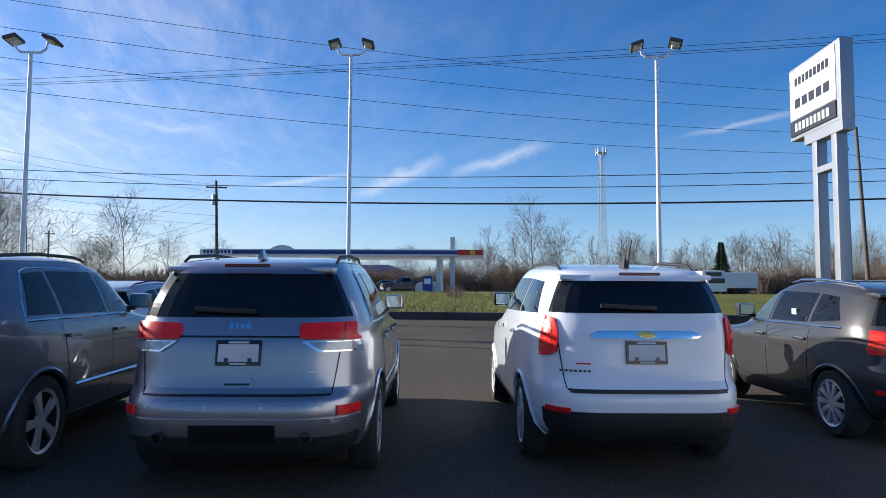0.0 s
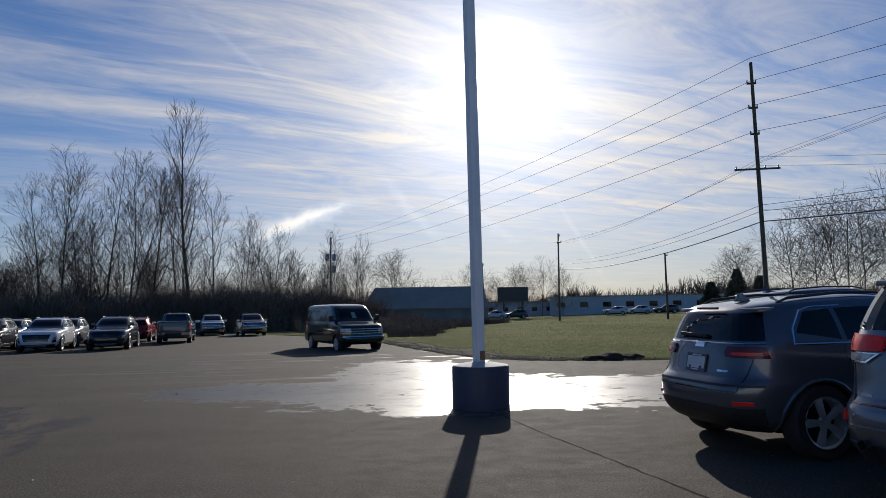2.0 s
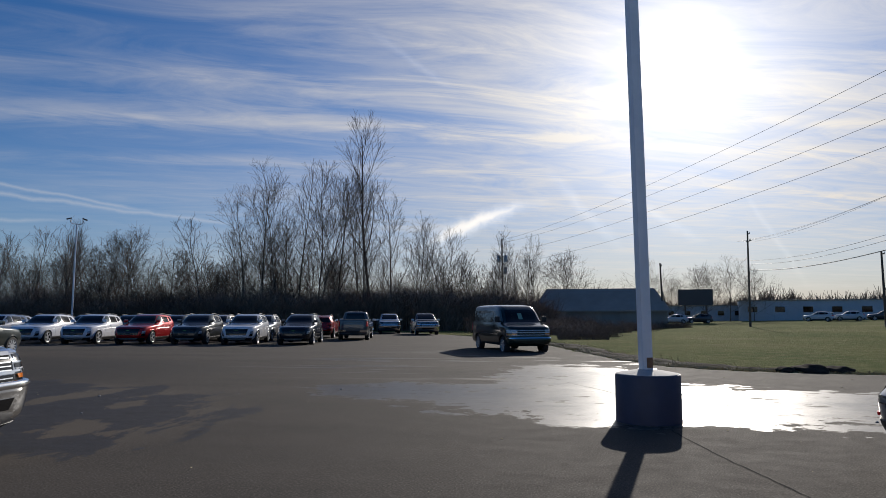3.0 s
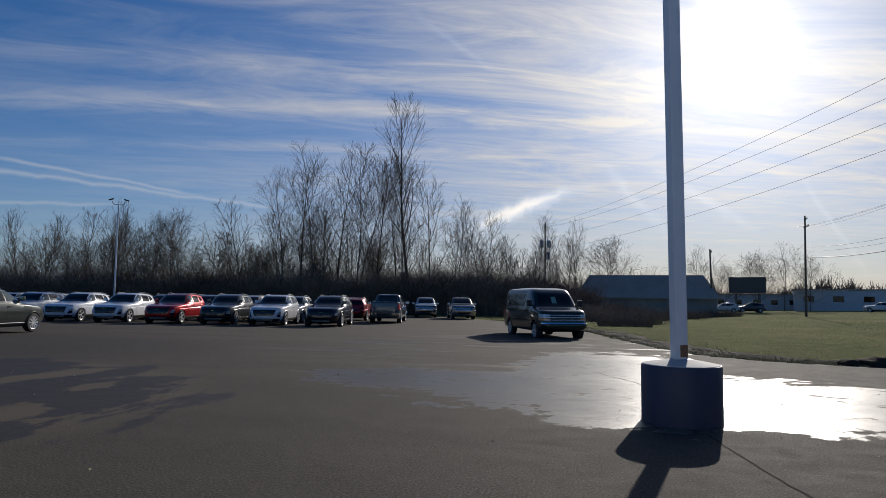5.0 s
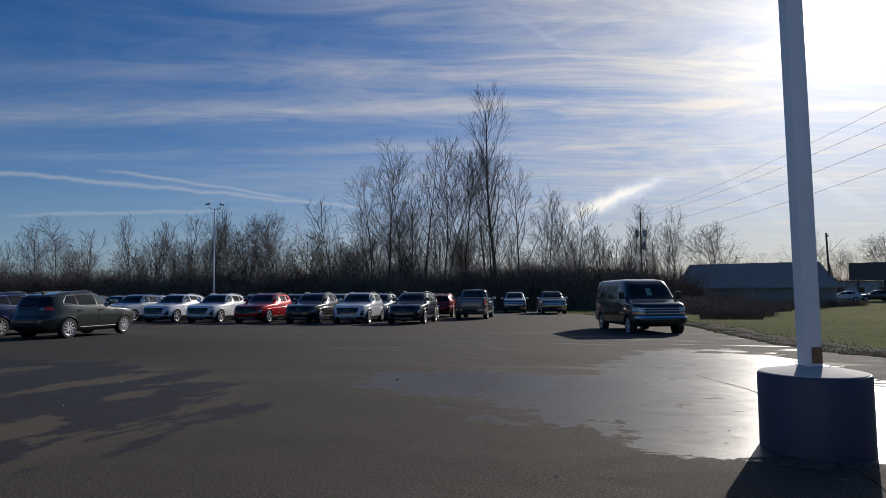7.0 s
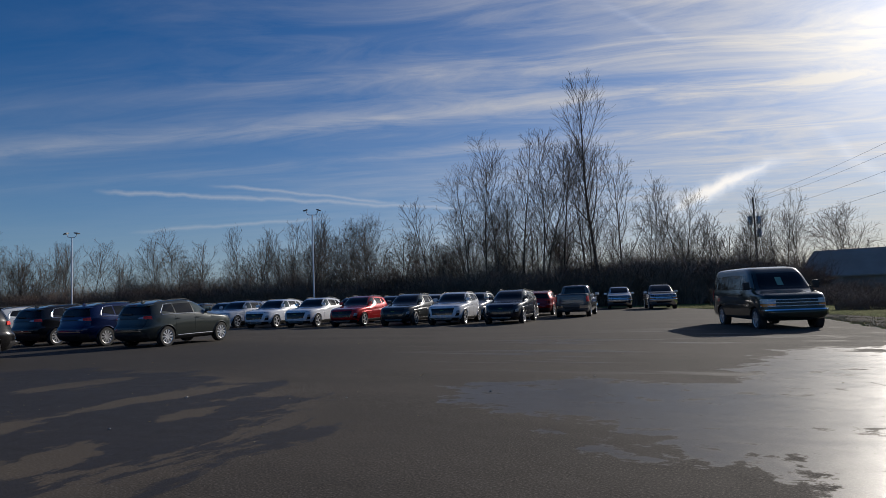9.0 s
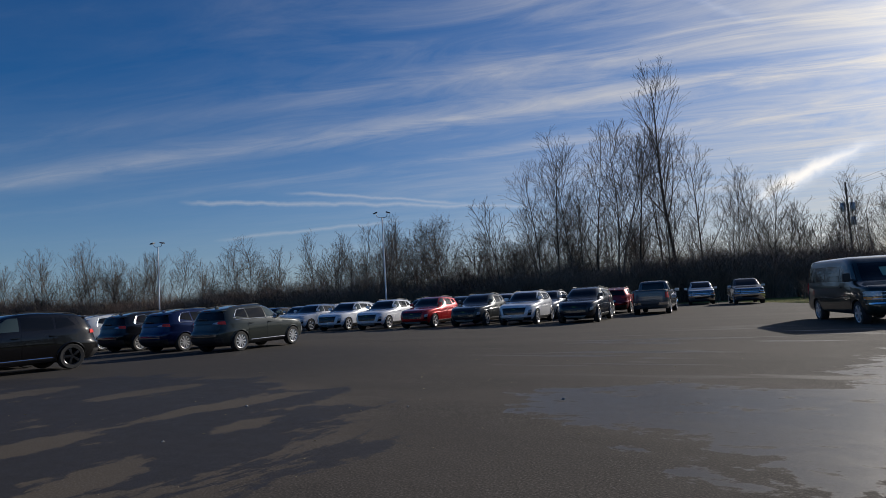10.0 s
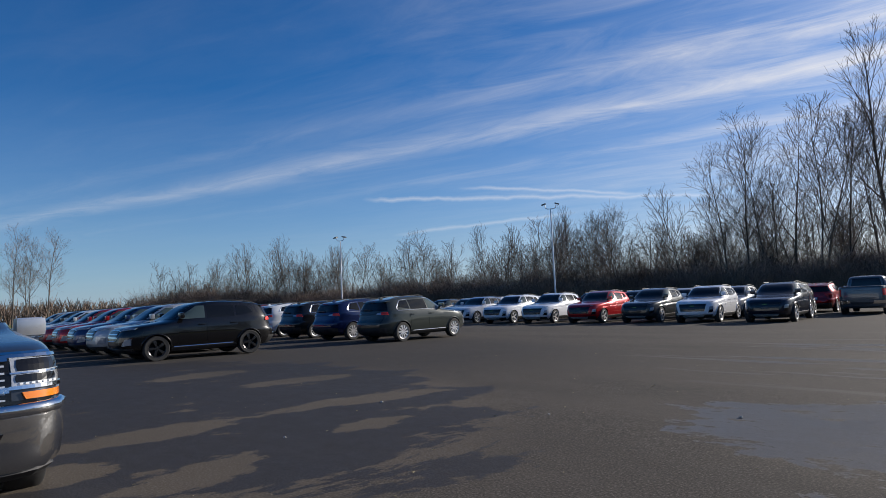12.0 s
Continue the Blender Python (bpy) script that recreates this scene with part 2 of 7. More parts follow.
NAVY = principled("base_dark_paint", (0.032, 0.042, 0.085), 0.5, grain=0.25, grain_scale=5, bump=0.15)
CONCRETE = principled("concrete", (0.46, 0.45, 0.43), 0.8, grain=0.18, grain_scale=9, bump=0.3)
WOODPOLE = principled("weathered_pole_wood", (0.12, 0.095, 0.075), 0.85, grain=0.35, grain_scale=7, bump=0.3)
WIRE = principled("wire", (0.03, 0.03, 0.035), 0.6)
BARK = principled("bark", (0.105, 0.086, 0.07), 0.9, grain=0.35, grain_scale=5, bump=0.4, rand=0.25)
TWIG = principled("twigs", (0.145, 0.112, 0.088), 0.9, island=0.35, rand=0.25)
BRUSHMAT = principled("dry_brush", (0.205, 0.147, 0.108), 0.95, island=0.5, rand=0.25)
DRYGRASS = principled("dry_grass", (0.36, 0.30, 0.16), 0.9, island=0.4)
NEEDLE = principled("conifer_needles", (0.035, 0.055, 0.03), 0.8, island=0.4)
LEDGE = principled("lamp_head_dark", (0.06, 0.06, 0.065), 0.5)
LENSLED = principled("lamp_lens", (0.6, 0.62, 0.62), 0.3)
SIGNWHITE = principled("sign_white", (0.86, 0.86, 0.86), 0.35, grain=0.03)
SIGNBLACK = principled("sign_lettering", (0.02, 0.022, 0.035), 0.4)
BARNROOF = principled("barn_roof", (0.30, 0.27, 0.23), 0.7, grain=0.2, grain_scale=0.6)
BARNWALL = principled("barn_wall", (0.25, 0.235, 0.21), 0.8, grain=0.2, grain_scale=0.5)
PALEWALL = principled("pale_siding", (0.52, 0.56, 0.60), 0.7, grain=0.1, grain_scale=0.5)
WHITEWALL = principled("white_fascia", (0.78, 0.78, 0.77), 0.5, grain=0.04, grain_scale=0.4)
BLUEFASCIA = principled("blue_fascia", (0.02, 0.05, 0.22), 0.4, grain=0.08, grain_scale=1)
REDFASCIA = principled("red_panel", (0.65, 0.03, 0.02), 0.4, grain=0.08, grain_scale=1)
YELLOWP = principled("yellow_panel", (0.75, 0.5, 0.05), 0.4)
SOIL = principled("dark_soil", (0.045, 0.036, 0.028), 0.95, spec=0.04, grain=0.5, grain_scale=4, bump=0.7, bump_scale=9)
KERB = principled("dark_kerb", (0.05, 0.048, 0.05), 0.8, grain=0.35, grain_scale=3, bump=0.4, bump_scale=14)
CRACK = principled("crack_filler", (0.012, 0.012, 0.012), 0.95, spec=0.1, grain=0.3)
STONE = principled("pebble", (0.42, 0.4, 0.37), 0.8, rand=0.2)


def lot_material():
    m = bpy.data.materials.new("asphalt")
    t = tree_of(m)
    geo = t.nodes.new("ShaderNodeNewGeometry").outputs["Position"]
    xyz = t.nodes.new("ShaderNodeSeparateXYZ")
    t.links.new(geo, xyz.inputs[0])
    b = node(t, "ShaderNodeBsdfPrincipled")
    fine = noise_of(t, geo, 52.0, 5, 0.8)
    mid = noise_of(t, geo, 6.0, 9, 0.75)
    wide = noise_of(t, mapped(t, geo, scale=(0.5, 1.2, 1)), 0.33, 6, 0.6)
    base = ramp(t, wide, ((0.35, (0.060, 0.052, 0.043)), (0.7, (0.105, 0.089, 0.072))))
    base = mix_rgb(t, ramp(t, mid, ((0.3, 0.0), (0.75, 0.55))), base, (0.060, 0.050, 0.042))
    base = mix_rgb(t, ramp(t, fine, ((0.53, 0.0), (0.63, 0.85))), base, (0.20, 0.175, 0.145))
    base = mix_rgb(t, ramp(t, fine, ((0.36, 0.9), (0.48, 0.0))), base, (0.018, 0.016, 0.015))

    def blob(cx, cy, rx, ry, turn=0.0):
        q = mapped(t, geo, loc=(-cx, -cy, 0))
        q = mapped(t, q, rot=(0, 0, -turn))
        q = mapped(t, q, scale=(1 / rx, 1 / ry, 0))
        l = t.nodes.new("ShaderNodeVectorMath")
        l.operation = "LENGTH"
        t.links.new(q, l.inputs[0])
        return math_node(t, "SUBTRACT", 1.0, l.outputs["Value"])

    # sealed, darker patch with worn islands
    isl = noise_of(t, mapped(t, geo, rot=(0, 0, 0.06), scale=(1.15, 0.5, 1)), 1.0, 11, 0.68, 0.35)
    reg = math_node(t, "MINIMUM", math_node(t, "MULTIPLY", blob(-11.6, 5.8, 8.5, 5.4, -0.04), 2.2), 0.42)
    seal = ramp(t, math_node(t, "ADD", reg, math_node(t, "MULTIPLY", math_node(t, "SUBTRACT", isl, 0.5), 1.7)), ((0.20, 0.0), (0.24, 1.0)))
    ragged = math_node(t, "ADD", math_node(t, "MULTIPLY", isl, 0.6), math_node(t, "MULTIPLY", noise_of(t, mapped(t, geo, scale=(1.6, 0.9, 1)), 3.0, 9, 0.72), 0.4))
    for cx, cy, rx, ry, turn in ((-7.75, 8.3, 0.42, 1.5, 0.0), (-6.05, 7.4, 0.30, 0.62, 0.1), (-6.2, 9.2, 0.32, 0.7, 0.0), (-10.8, 8.8, 0.5, 1.1, 0.1), (-13.5, 7.8, 0.6, 1.3, 0.1), (-7.5, 5.5, 0.5, 1.3, 0.1), (-5.3, 5.3, 0.45, 0.8, 0.5), (-6.2, 4.4, 0.5, 0.5, 0.0)):
        worn_spot = math_node(t, "ADD", blob(cx, cy, rx, ry, turn), math_node(t, "MULTIPLY", math_node(t, "SUBTRACT", ragged, 0.5), 3.4))
        seal = math_node(t, "MULTIPLY", seal, ramp(t, worn_spot, ((0.10, 1.0), (0.16, 0.0))))
    base = mix_rgb(t, math_node(t, "MULTIPLY", seal, 0.70), base, (0.026, 0.027, 0.033))
    worn = math_node(t, "MULTIPLY", ramp(t, reg, ((0.05, 0.0), (0.3, 1.0))), math_node(t, "SUBTRACT", 1.0, seal))
    base = mix_rgb(t, math_node(t, "MULTIPLY", worn, 0.40), base, (0.14, 0.115, 0.088))
    older = ramp(t, math_node(t, "ADD", blob(-20.0, 12.5, 13.5, 7.5, 0.1), math_node(t, "MULTIPLY", math_node(t, "SUBTRACT", wide, 0.5), 0.8)), ((0.0, 0.0), (0.35, 0.60)))
    base = mix_rgb(t, older, base, (0.036, 0.034, 0.034))
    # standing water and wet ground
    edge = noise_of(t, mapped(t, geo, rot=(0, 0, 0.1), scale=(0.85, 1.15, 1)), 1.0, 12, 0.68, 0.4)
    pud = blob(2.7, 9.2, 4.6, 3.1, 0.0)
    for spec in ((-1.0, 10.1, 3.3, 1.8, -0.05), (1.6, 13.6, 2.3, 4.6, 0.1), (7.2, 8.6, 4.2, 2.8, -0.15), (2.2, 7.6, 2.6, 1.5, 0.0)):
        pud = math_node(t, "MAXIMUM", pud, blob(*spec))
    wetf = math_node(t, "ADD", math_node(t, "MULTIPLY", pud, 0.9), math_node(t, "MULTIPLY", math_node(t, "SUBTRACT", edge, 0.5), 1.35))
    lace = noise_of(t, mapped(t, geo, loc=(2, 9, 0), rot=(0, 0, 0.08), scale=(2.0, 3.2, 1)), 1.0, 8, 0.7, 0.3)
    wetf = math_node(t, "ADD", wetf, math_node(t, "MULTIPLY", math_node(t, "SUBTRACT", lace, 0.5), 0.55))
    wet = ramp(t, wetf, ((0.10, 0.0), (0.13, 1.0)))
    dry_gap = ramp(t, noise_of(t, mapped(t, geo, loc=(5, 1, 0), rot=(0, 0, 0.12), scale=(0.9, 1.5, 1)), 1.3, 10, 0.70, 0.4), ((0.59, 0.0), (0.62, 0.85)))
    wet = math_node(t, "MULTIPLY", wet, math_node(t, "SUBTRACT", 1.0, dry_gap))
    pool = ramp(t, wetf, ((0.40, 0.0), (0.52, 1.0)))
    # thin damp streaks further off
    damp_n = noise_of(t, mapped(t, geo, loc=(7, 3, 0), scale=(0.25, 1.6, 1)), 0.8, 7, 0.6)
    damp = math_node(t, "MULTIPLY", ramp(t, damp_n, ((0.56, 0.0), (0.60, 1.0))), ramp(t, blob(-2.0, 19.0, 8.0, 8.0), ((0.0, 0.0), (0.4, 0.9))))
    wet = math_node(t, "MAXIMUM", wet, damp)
    # wet ground takes a paler base colour, standing in for reflected sky brightness
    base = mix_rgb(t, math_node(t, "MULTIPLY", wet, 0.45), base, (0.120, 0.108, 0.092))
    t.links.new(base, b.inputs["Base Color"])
    dryr = math_node(t, "ADD", math_node(t, "MULTIPLY", mid, 0.2), math_node(t, "SUBTRACT", 0.80, math_node(t, "MULTIPLY", seal, 0.2)))
    rough = math_node(t, "ADD", math_node(t, "MULTIPLY", dryr, math_node(t, "SUBTRACT", 1.0, wet)), math_node(t, "MULTIPLY", wet, math_node(t, "SUBTRACT", 0.40, math_node(t, "MULTIPLY", pool, 0.05))))
    rough = math_node(t, "ADD", rough, math_node(t, "MULTIPLY", math_node(t, "SUBTRACT", lace, 0.5), 0.30))
    t.links.new(rough, b.inputs["Roughness"])
    t.links.new(math_node(t, "ADD", math_node(t, "MULTIPLY", wet, 0.07), 0.125), b.inputs["Specular IOR Level"])
    h = math_node(t, "ADD", math_node(t, "MULTIPLY", fine, 0.6), math_node(t, "MULTIPLY", mid, 0.4))
    bp = node(t, "ShaderNodeBump", Distance=0.012)
    t.links.new(h, bp.inputs["Height"])
    t.links.new(math_node(t, "SUBTRACT", 0.6, math_node(t, "MULTIPLY", wet, 0.38)), bp.inputs["Strength"])
    t.links.new(bp.outputs[0], b.inputs["Normal"])
    o = t.nodes.new("ShaderNodeOutputMaterial")
    t.links.new(b.outputs[0], o.inputs[0])
    return m


def grass_material():
    m = bpy.data.materials.new("winter_grass")
    t = tree_of(m)
    geo = t.nodes.new("ShaderNodeNewGeometry").outputs["Position"]
    b = node(t, "ShaderNodeBsdfPrincipled", Roughness=1.0)
    b.inputs["Specular IOR Level"].default_value = 0.02
    wide = noise_of(t, mapped(t, geo, scale=(1, 0.6, 1)), 0.11, 6, 0.6)
    mid = noise_of(t, geo, 1.7, 7, 0.7)
    fine = noise_of(t, geo, 30.0, 3, 0.7)
    c = ramp(t, wide, ((0.35, (0.125, 0.16, 0.048)), (0.55, (0.18, 0.195, 0.065)), (0.75, (0.28, 0.245, 0.12))))
    c = mix_rgb(t, ramp(t, mid, ((0.46, 0.0), (0.72, 0.75))), c, (0.30, 0.255, 0.115))
    c = mix_rgb(t, ramp(t, fine, ((0.3, 0.5), (0.55, 0.0))), c, (0.035, 0.04, 0.014))
    t.links.new(c, b.inputs["Base Color"])
    bp = node(t, "ShaderNodeBump", Strength=0.9, Distance=0.08)
    t.links.new(math_node(t, "ADD", fine, mid), bp.inputs["Height"])
    t.links.new(bp.outputs[0], b.inputs["Normal"])
    o = t.nodes.new("ShaderNodeOutputMaterial")
    t.links.new(b.outputs[0], o.inputs[0])
    return m


ASPHALT, GRASS = lot_material(), grass_material()

# ---------------------------------------------------------------- mesh helpers
def link_mesh(name, bm, mats, parent=None, label="", smooth=None):
    if smooth is not None:
        lim = radians(smooth)
        for f in bm.faces:
            f.smooth = True
        for e in bm.edges:
            if len(e.link_faces) == 2 and e.calc_face_angle(0.0) > lim:
                e.smooth = False
    me = bpy.data.meshes.new(name)
    bm.to_mesh(me)
    bm.free()
    for mt in mats if isinstance(mats, (list, tuple)) else (mats,):
        me.materials.append(mt)
    ob = new(name, me)
    if parent is not None:
        ob.parent = parent
    if label:
        tagged(ob, label)
    return ob


def part(name, bm, material, parent, label="", smooth=None):
    return link_mesh(name, bm, material, parent, label, smooth)


def empty(name, x=0.0, y=0.0, z=0.0, turn=0.0):
    e = new(name)
    e.empty_display_size = 0.2
    e.matrix_world = pose(x, y, z, 0, 0, turn)
    return e


def box_into(bm, cx, cy, cz, sx, sy, sz, m=None, bevel=0.0):
    vs = bmesh.ops.create_cube(bm, size=1.0)["verts"]
    bmesh.ops.scale(bm, vec=(sx, sy, sz), verts=vs)
    if bevel:
        es = list({e for v in vs for e in v.link_edges})
        out = bmesh.ops.bevel(bm, geom=es, offset=bevel, segments=2, affect="EDGES", profile=0.7)
        vs = list({v for f in out["faces"] for v in f.verts} | {v for v in vs if v.is_valid})
    bmesh.ops.translate(bm, vec=(cx, cy, cz), verts=vs)
    if m is not None:
        bmesh.ops.transform(bm, matrix=m, verts=vs)
    return vs


def box(cx, cy, cz, sx, sy, sz, bevel=0.0, m=None):
    bm = bmesh.new()
    box_into(bm, cx, cy, cz, sx, sy, sz, m, bevel)
    return bm


def lathe(profile, n=32, axis="z", closed=True):
    """A turned body: profile of (radius, height) pairs about the axis."""
    bm = bmesh.new()
    rings = []
    for r, h in profile:
        ring = []
        for i in range(n):
            a = 2 * math.pi * i / n
            c, s = r * math.cos(a), r * math.sin(a)
            ring.append(bm.verts.new((c, s, h) if axis == "z" else (c, h, s)))
        rings.append(ring)
    for a, b in zip(rings, rings[1:]):
        for i in range(n):
            j = (i + 1) % n
            bm.faces.new((a[i], a[j], b[j], b[i]))
    if closed:
        bm.faces.new(rings[0][::-1])
        bm.faces.new(rings[-1])
    bmesh.ops.recalc_face_normals(bm, faces=bm.faces)
    return bm


def tube_into(bm, pts, radii, n=6):
    """A tapered tube through the points."""
    rings, prev = [], None
    pts = [Vector(p) for p in pts]
    for i, p in enumerate(pts):
        d = (pts[min(i + 1, len(pts) - 1)] - pts[max(i - 1, 0)]).normalized()
        side = d.cross(Vector((0, 0, 1)))
        if side.length < 0.05:
            side = d.cross(Vector((0, 1, 0)))
        side.normalize()
        upv = side.cross(d)
        r = radii[i] if isinstance(radii, (list, tuple)) else radii
        rings.append([bm.verts.new(p + side * (r * math.cos(2 * math.pi * k / n)) + upv * (r * math.sin(2 * math.pi * k / n))) for k in range(n)])
    for a, b in zip(rings, rings[1:]):
        for k in range(n):
            bm.faces.new((a[k], a[(k + 1) % n], b[(k + 1) % n], b[k]))
    bm.faces.new(rings[0][::-1])
    bm.faces.new(rings[-1])


def tube(pts, radii, n=8):
    bm = bmesh.new()
    tube_into(bm, pts, radii, n)
    bmesh.ops.recalc_face_normals(bm, faces=bm.faces)
    return bm


def ground_at(x, y):
    """The lot falls gently northwards and rises towards the road."""
    return -0.0085 * min(max(0.0, y - 8), 70) + 0.018 * min(max(0.0, x - 14), 60)


def sheet(outline, lift):
    """A flat outline laid on the slopes of the ground."""
    bm = bmesh.new()
    bm.faces.new([bm.verts.new((x, y, 0)) for x, y in outline])
    for co_, no in (((0, 8, 0), (0, 1, 0)), ((0, 78, 0), (0, 1, 0)), ((14, 0, 0), (1, 0, 0)), ((74, 0, 0), (1, 0, 0))):
        bmesh.ops.bisect_plane(bm, geom=bm.verts[:] + bm.edges[:] + bm.faces[:], plane_co=co_, plane_no=no)
    bmesh.ops.triangulate(bm, faces=bm.faces[:])
    for v in bm.verts:
        v.co.z = ground_at(v.co.x, v.co.y) + lift
    bmesh.ops.recalc_face_normals(bm, faces=bm.faces)
    if sum(f.normal.z for f in bm.faces) < 0:
        bmesh.ops.reverse_faces(bm, faces=bm.faces[:])
    return bm


# ---------------------------------------------------------------- ground
tagged(link_mesh("ground", sheet([(-2200, -2200), (2200, -2200), (2200, 2200), (-2200, 2200)], -0.04), GRASS),
       "mown winter grass, green and straw coloured", "ground", kind="structure")
rng = random.Random(4)
LOT_EDGE = [(27.0, -70), (27.0, 13.6), (20, 14.4), (12.0, 15.0), (8.7, 15.3), (7.0, 15.7), (5.4, 16.3), (4.2, 17.5), (3.2, 20.0), (2.2, 24.5), (1.2, 30.0), (0.2, 35.0),
            (-1.4, 40.0), (-4.0, 46.0), (-8.0, 54.0), (-13.0, 62.0), (-24, 66), (-45, 63), (-75, 58), (-100, 48), (-108, 10), (-108, -70)]
fine_edge = []
for (ax, ay), (bx, by) in zip(LOT_EDGE, LOT_EDGE[1:] + LOT_EDGE[:1]):
    steps = 10 if max(abs(ax - bx), abs(ay - by)) < 20 else 2
    for k in range(steps):
        f = k / steps
        j = 0.14 if 0 < f and ax < 26.5 else 0.0
        fine_edge.append((ax + (bx - ax) * f + rng.uniform(-j, j), ay + (by - ay) * f + rng.uniform(-j, j)))
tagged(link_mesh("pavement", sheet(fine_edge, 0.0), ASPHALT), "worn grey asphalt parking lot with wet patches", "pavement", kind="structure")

# ---------------------------------------------------------------- vehicles
def hermite(points):
    """A smooth curve through (z, value) pairs that does not overshoot."""
    xs, ys = [p[0] for p in points], [p[1] for p in points]
    n = len(xs)
    d = [(ys[i + 1] - ys[i]) / (xs[i + 1] - xs[i]) for i in range(n - 1)]
    m = [d[0]] + [0.0 if d[i - 1] * d[i] <= 0 else 2 * d[i - 1] * d[i] / (d[i - 1] + d[i]) for i in range(1, n - 1)] + [d[-1]]

    def f(x):
        if x <= xs[0]:
            return ys[0]
        if x >= xs[-1]:
            return ys[-1]
        i = max(k for k in range(n - 1) if xs[k] <= x)
        h = xs[i + 1] - xs[i]
        s = (x - xs[i]) / h
        return ((1 + 2 * s) * (1 - s) ** 2 * ys[i] + s * (1 - s) ** 2 * h * m[i] + s * s * (3 - 2 * s) * ys[i + 1] + s * s * (s - 1) * h * m[i + 1])
    return f


class Shell:
    """A body made of level slices: a rear line, a front line and a half width, each by height."""

    def __init__(self, rear, front, width, power=5.0, drop=0.0, drop_from=1.1):
        self.drop, self.drop_from = drop, drop_from
        self.zs = sorted({round(p[0], 4) for p in rear + front + width})
        self.rear, self.front, self.width, self.n = hermite(rear), hermite(front), hermite(width), power

    def at(self, z):
        r, f = self.rear(z), self.front(z)
        return (r + f) / 2, (f - r) / 2, self.width(z)

    def fall(self, x, z):
        """How far the upper body sinks at x: the roof arcs down behind the front seats and a little over the windscreen."""
        up_ = min(1.0, max(0.0, (z - self.drop_from) / (self.zs[-1] - self.drop_from)))
        back, ahead = max(0.0, 0.10 - x) / 2.1, max(0.0, x - 0.10) / 2.1
        return self.drop * up_ * (back ** 1.8 + 0.8 * ahead ** 2)

    def side(self, x, z, s):
        c, a, w = self.at(z)
        u = min(0.9999, abs((x - c) / a))
        return Vector((x, s * w * (1 - u ** self.n) ** (1 / self.n), z - self.fall(x, z)))

    def end(self, y, z, s):
        c, a, w = self.at(z)
        most = (1 - 0.87 ** self.n) ** (1 / self.n)      # how far round the corner a piece may reach
        v = min(most, abs(y / w))
        x = c + s * a * (1 - v ** self.n) ** (1 / self.n)
        return Vector((x, math.copysign(v * w, y), z - self.fall(x, z)))

    def point(self, face, p, q):
        return {"L": lambda: self.side(p, q, 1), "R": lambda: self.side(p, q, -1), "F": lambda: self.end(p, q, 1), "B": lambda: self.end(p, q, -1)}[face]()

    def normal(self, face, p, q):
        e = 0.012
        a = self.point(face, p + e, q) - self.point(face, p - e, q)
        b = self.point(face, p, q + e) - self.point(face, p, q - e)
        n = a.cross(b).normalized()
        o = self.point(face, p, q) - Vector((self.at(q)[0] if face in "FB" else p, 0, q))
        return n if n.dot(o) > 0 else -n

    def mesh(self, ring=72, levels=34):
        z0, z1 = self.zs[0], self.zs[-1]
        zs = sorted(set(self.zs) | {round(z0 + (z1 - z0) * i / levels, 4) for i in range(levels + 1)})
        keep = [zs[0]]
        for z in zs[1:]:
            if z - keep[-1] > 0.006:
                keep.append(z)
        bm = bmesh.new()
        rings = []
        for z in keep:
            c, a, w = self.at(z)
            row = []
            for i in range(ring):
                t = 2 * math.pi * (i + 0.5) / ring
                co_, si = math.cos(t), math.sin(t)
                x = c + a * math.copysign(abs(co_) ** (2 / self.n), co_)
                row.append(bm.verts.new((x, w * math.copysign(abs(si) ** (2 / self.n), si), z - self.fall(x, z))))
            rings.append(row)
        for a, b in zip(rings, rings[1:]):
            for i in range(ring):
                j = (i + 1) % ring
                bm.faces.new((a[i], a[j], b[j], b[i]))
        bm.faces.new(rings[0][::-1])
        bm.faces.new(rings[-1])
        bmesh.ops.recalc_face_normals(bm, faces=bm.faces)
        return bm

    def patch(self, face, corners, n=8, m=6, lift=0.005, depth=0.03, soft=0.0):
        """A slab that follows the body: corners run round as (p, q) pairs, p along and q up; soft rounds them off."""
        (a, b, c, d) = corners
        bm = bmesh.new()
        grid = []
        for j in range(m + 1):
            row = []
            for i in range(n + 1):
                a_, b_ = 2 * i / n - 1, 2 * j / m - 1
                u = 0.5 + 0.5 * a_ * math.sqrt(1 - soft * b_ * b_ / 2)
                v = 0.5 + 0.5 * b_ * math.sqrt(1 - soft * a_ * a_ / 2)
                p = (a[0] * (1 - u) + b[0] * u) * (1 - v) + (d[0] * (1 - u) + c[0] * u) * v
                q = (a[1] * (1 - u) + b[1] * u) * (1 - v) + (d[1] * (1 - u) + c[1] * u) * v
                row.append((self.point(face, p, q), self.normal(face, p, q)))
            grid.append(row)
        top = [[bm.verts.new(p + k * lift) for p, k in row] for row in grid]
        for j in range(m):
            for i in range(n):
                bm.faces.new((top[j][i], top[j][i + 1], top[j + 1][i + 1], top[j + 1][i]))
        rim = [(0, i) for i in range(n)] + [(j, n) for j in range(m)] + [(m, i) for i in range(n, 0, -1)] + [(j, 0) for j in range(m, 0, -1)]
        low = [bm.verts.new(grid[j][i][0] - grid[j][i][1] * depth) for j, i in rim]
        for k in range(len(rim)):
            (j0, i0), (j1, i1) = rim[k], rim[(k + 1) % len(rim)]
            bm.faces.new((top[j0][i0], low[k], low[(k + 1) % len(rim)], top[j1][i1]))
        bmesh.ops.recalc_face_normals(bm, faces=bm.faces)
        mid = top[m // 2][n // 2]
        want = grid[m // 2][n // 2][1]
        mid.normal_update()
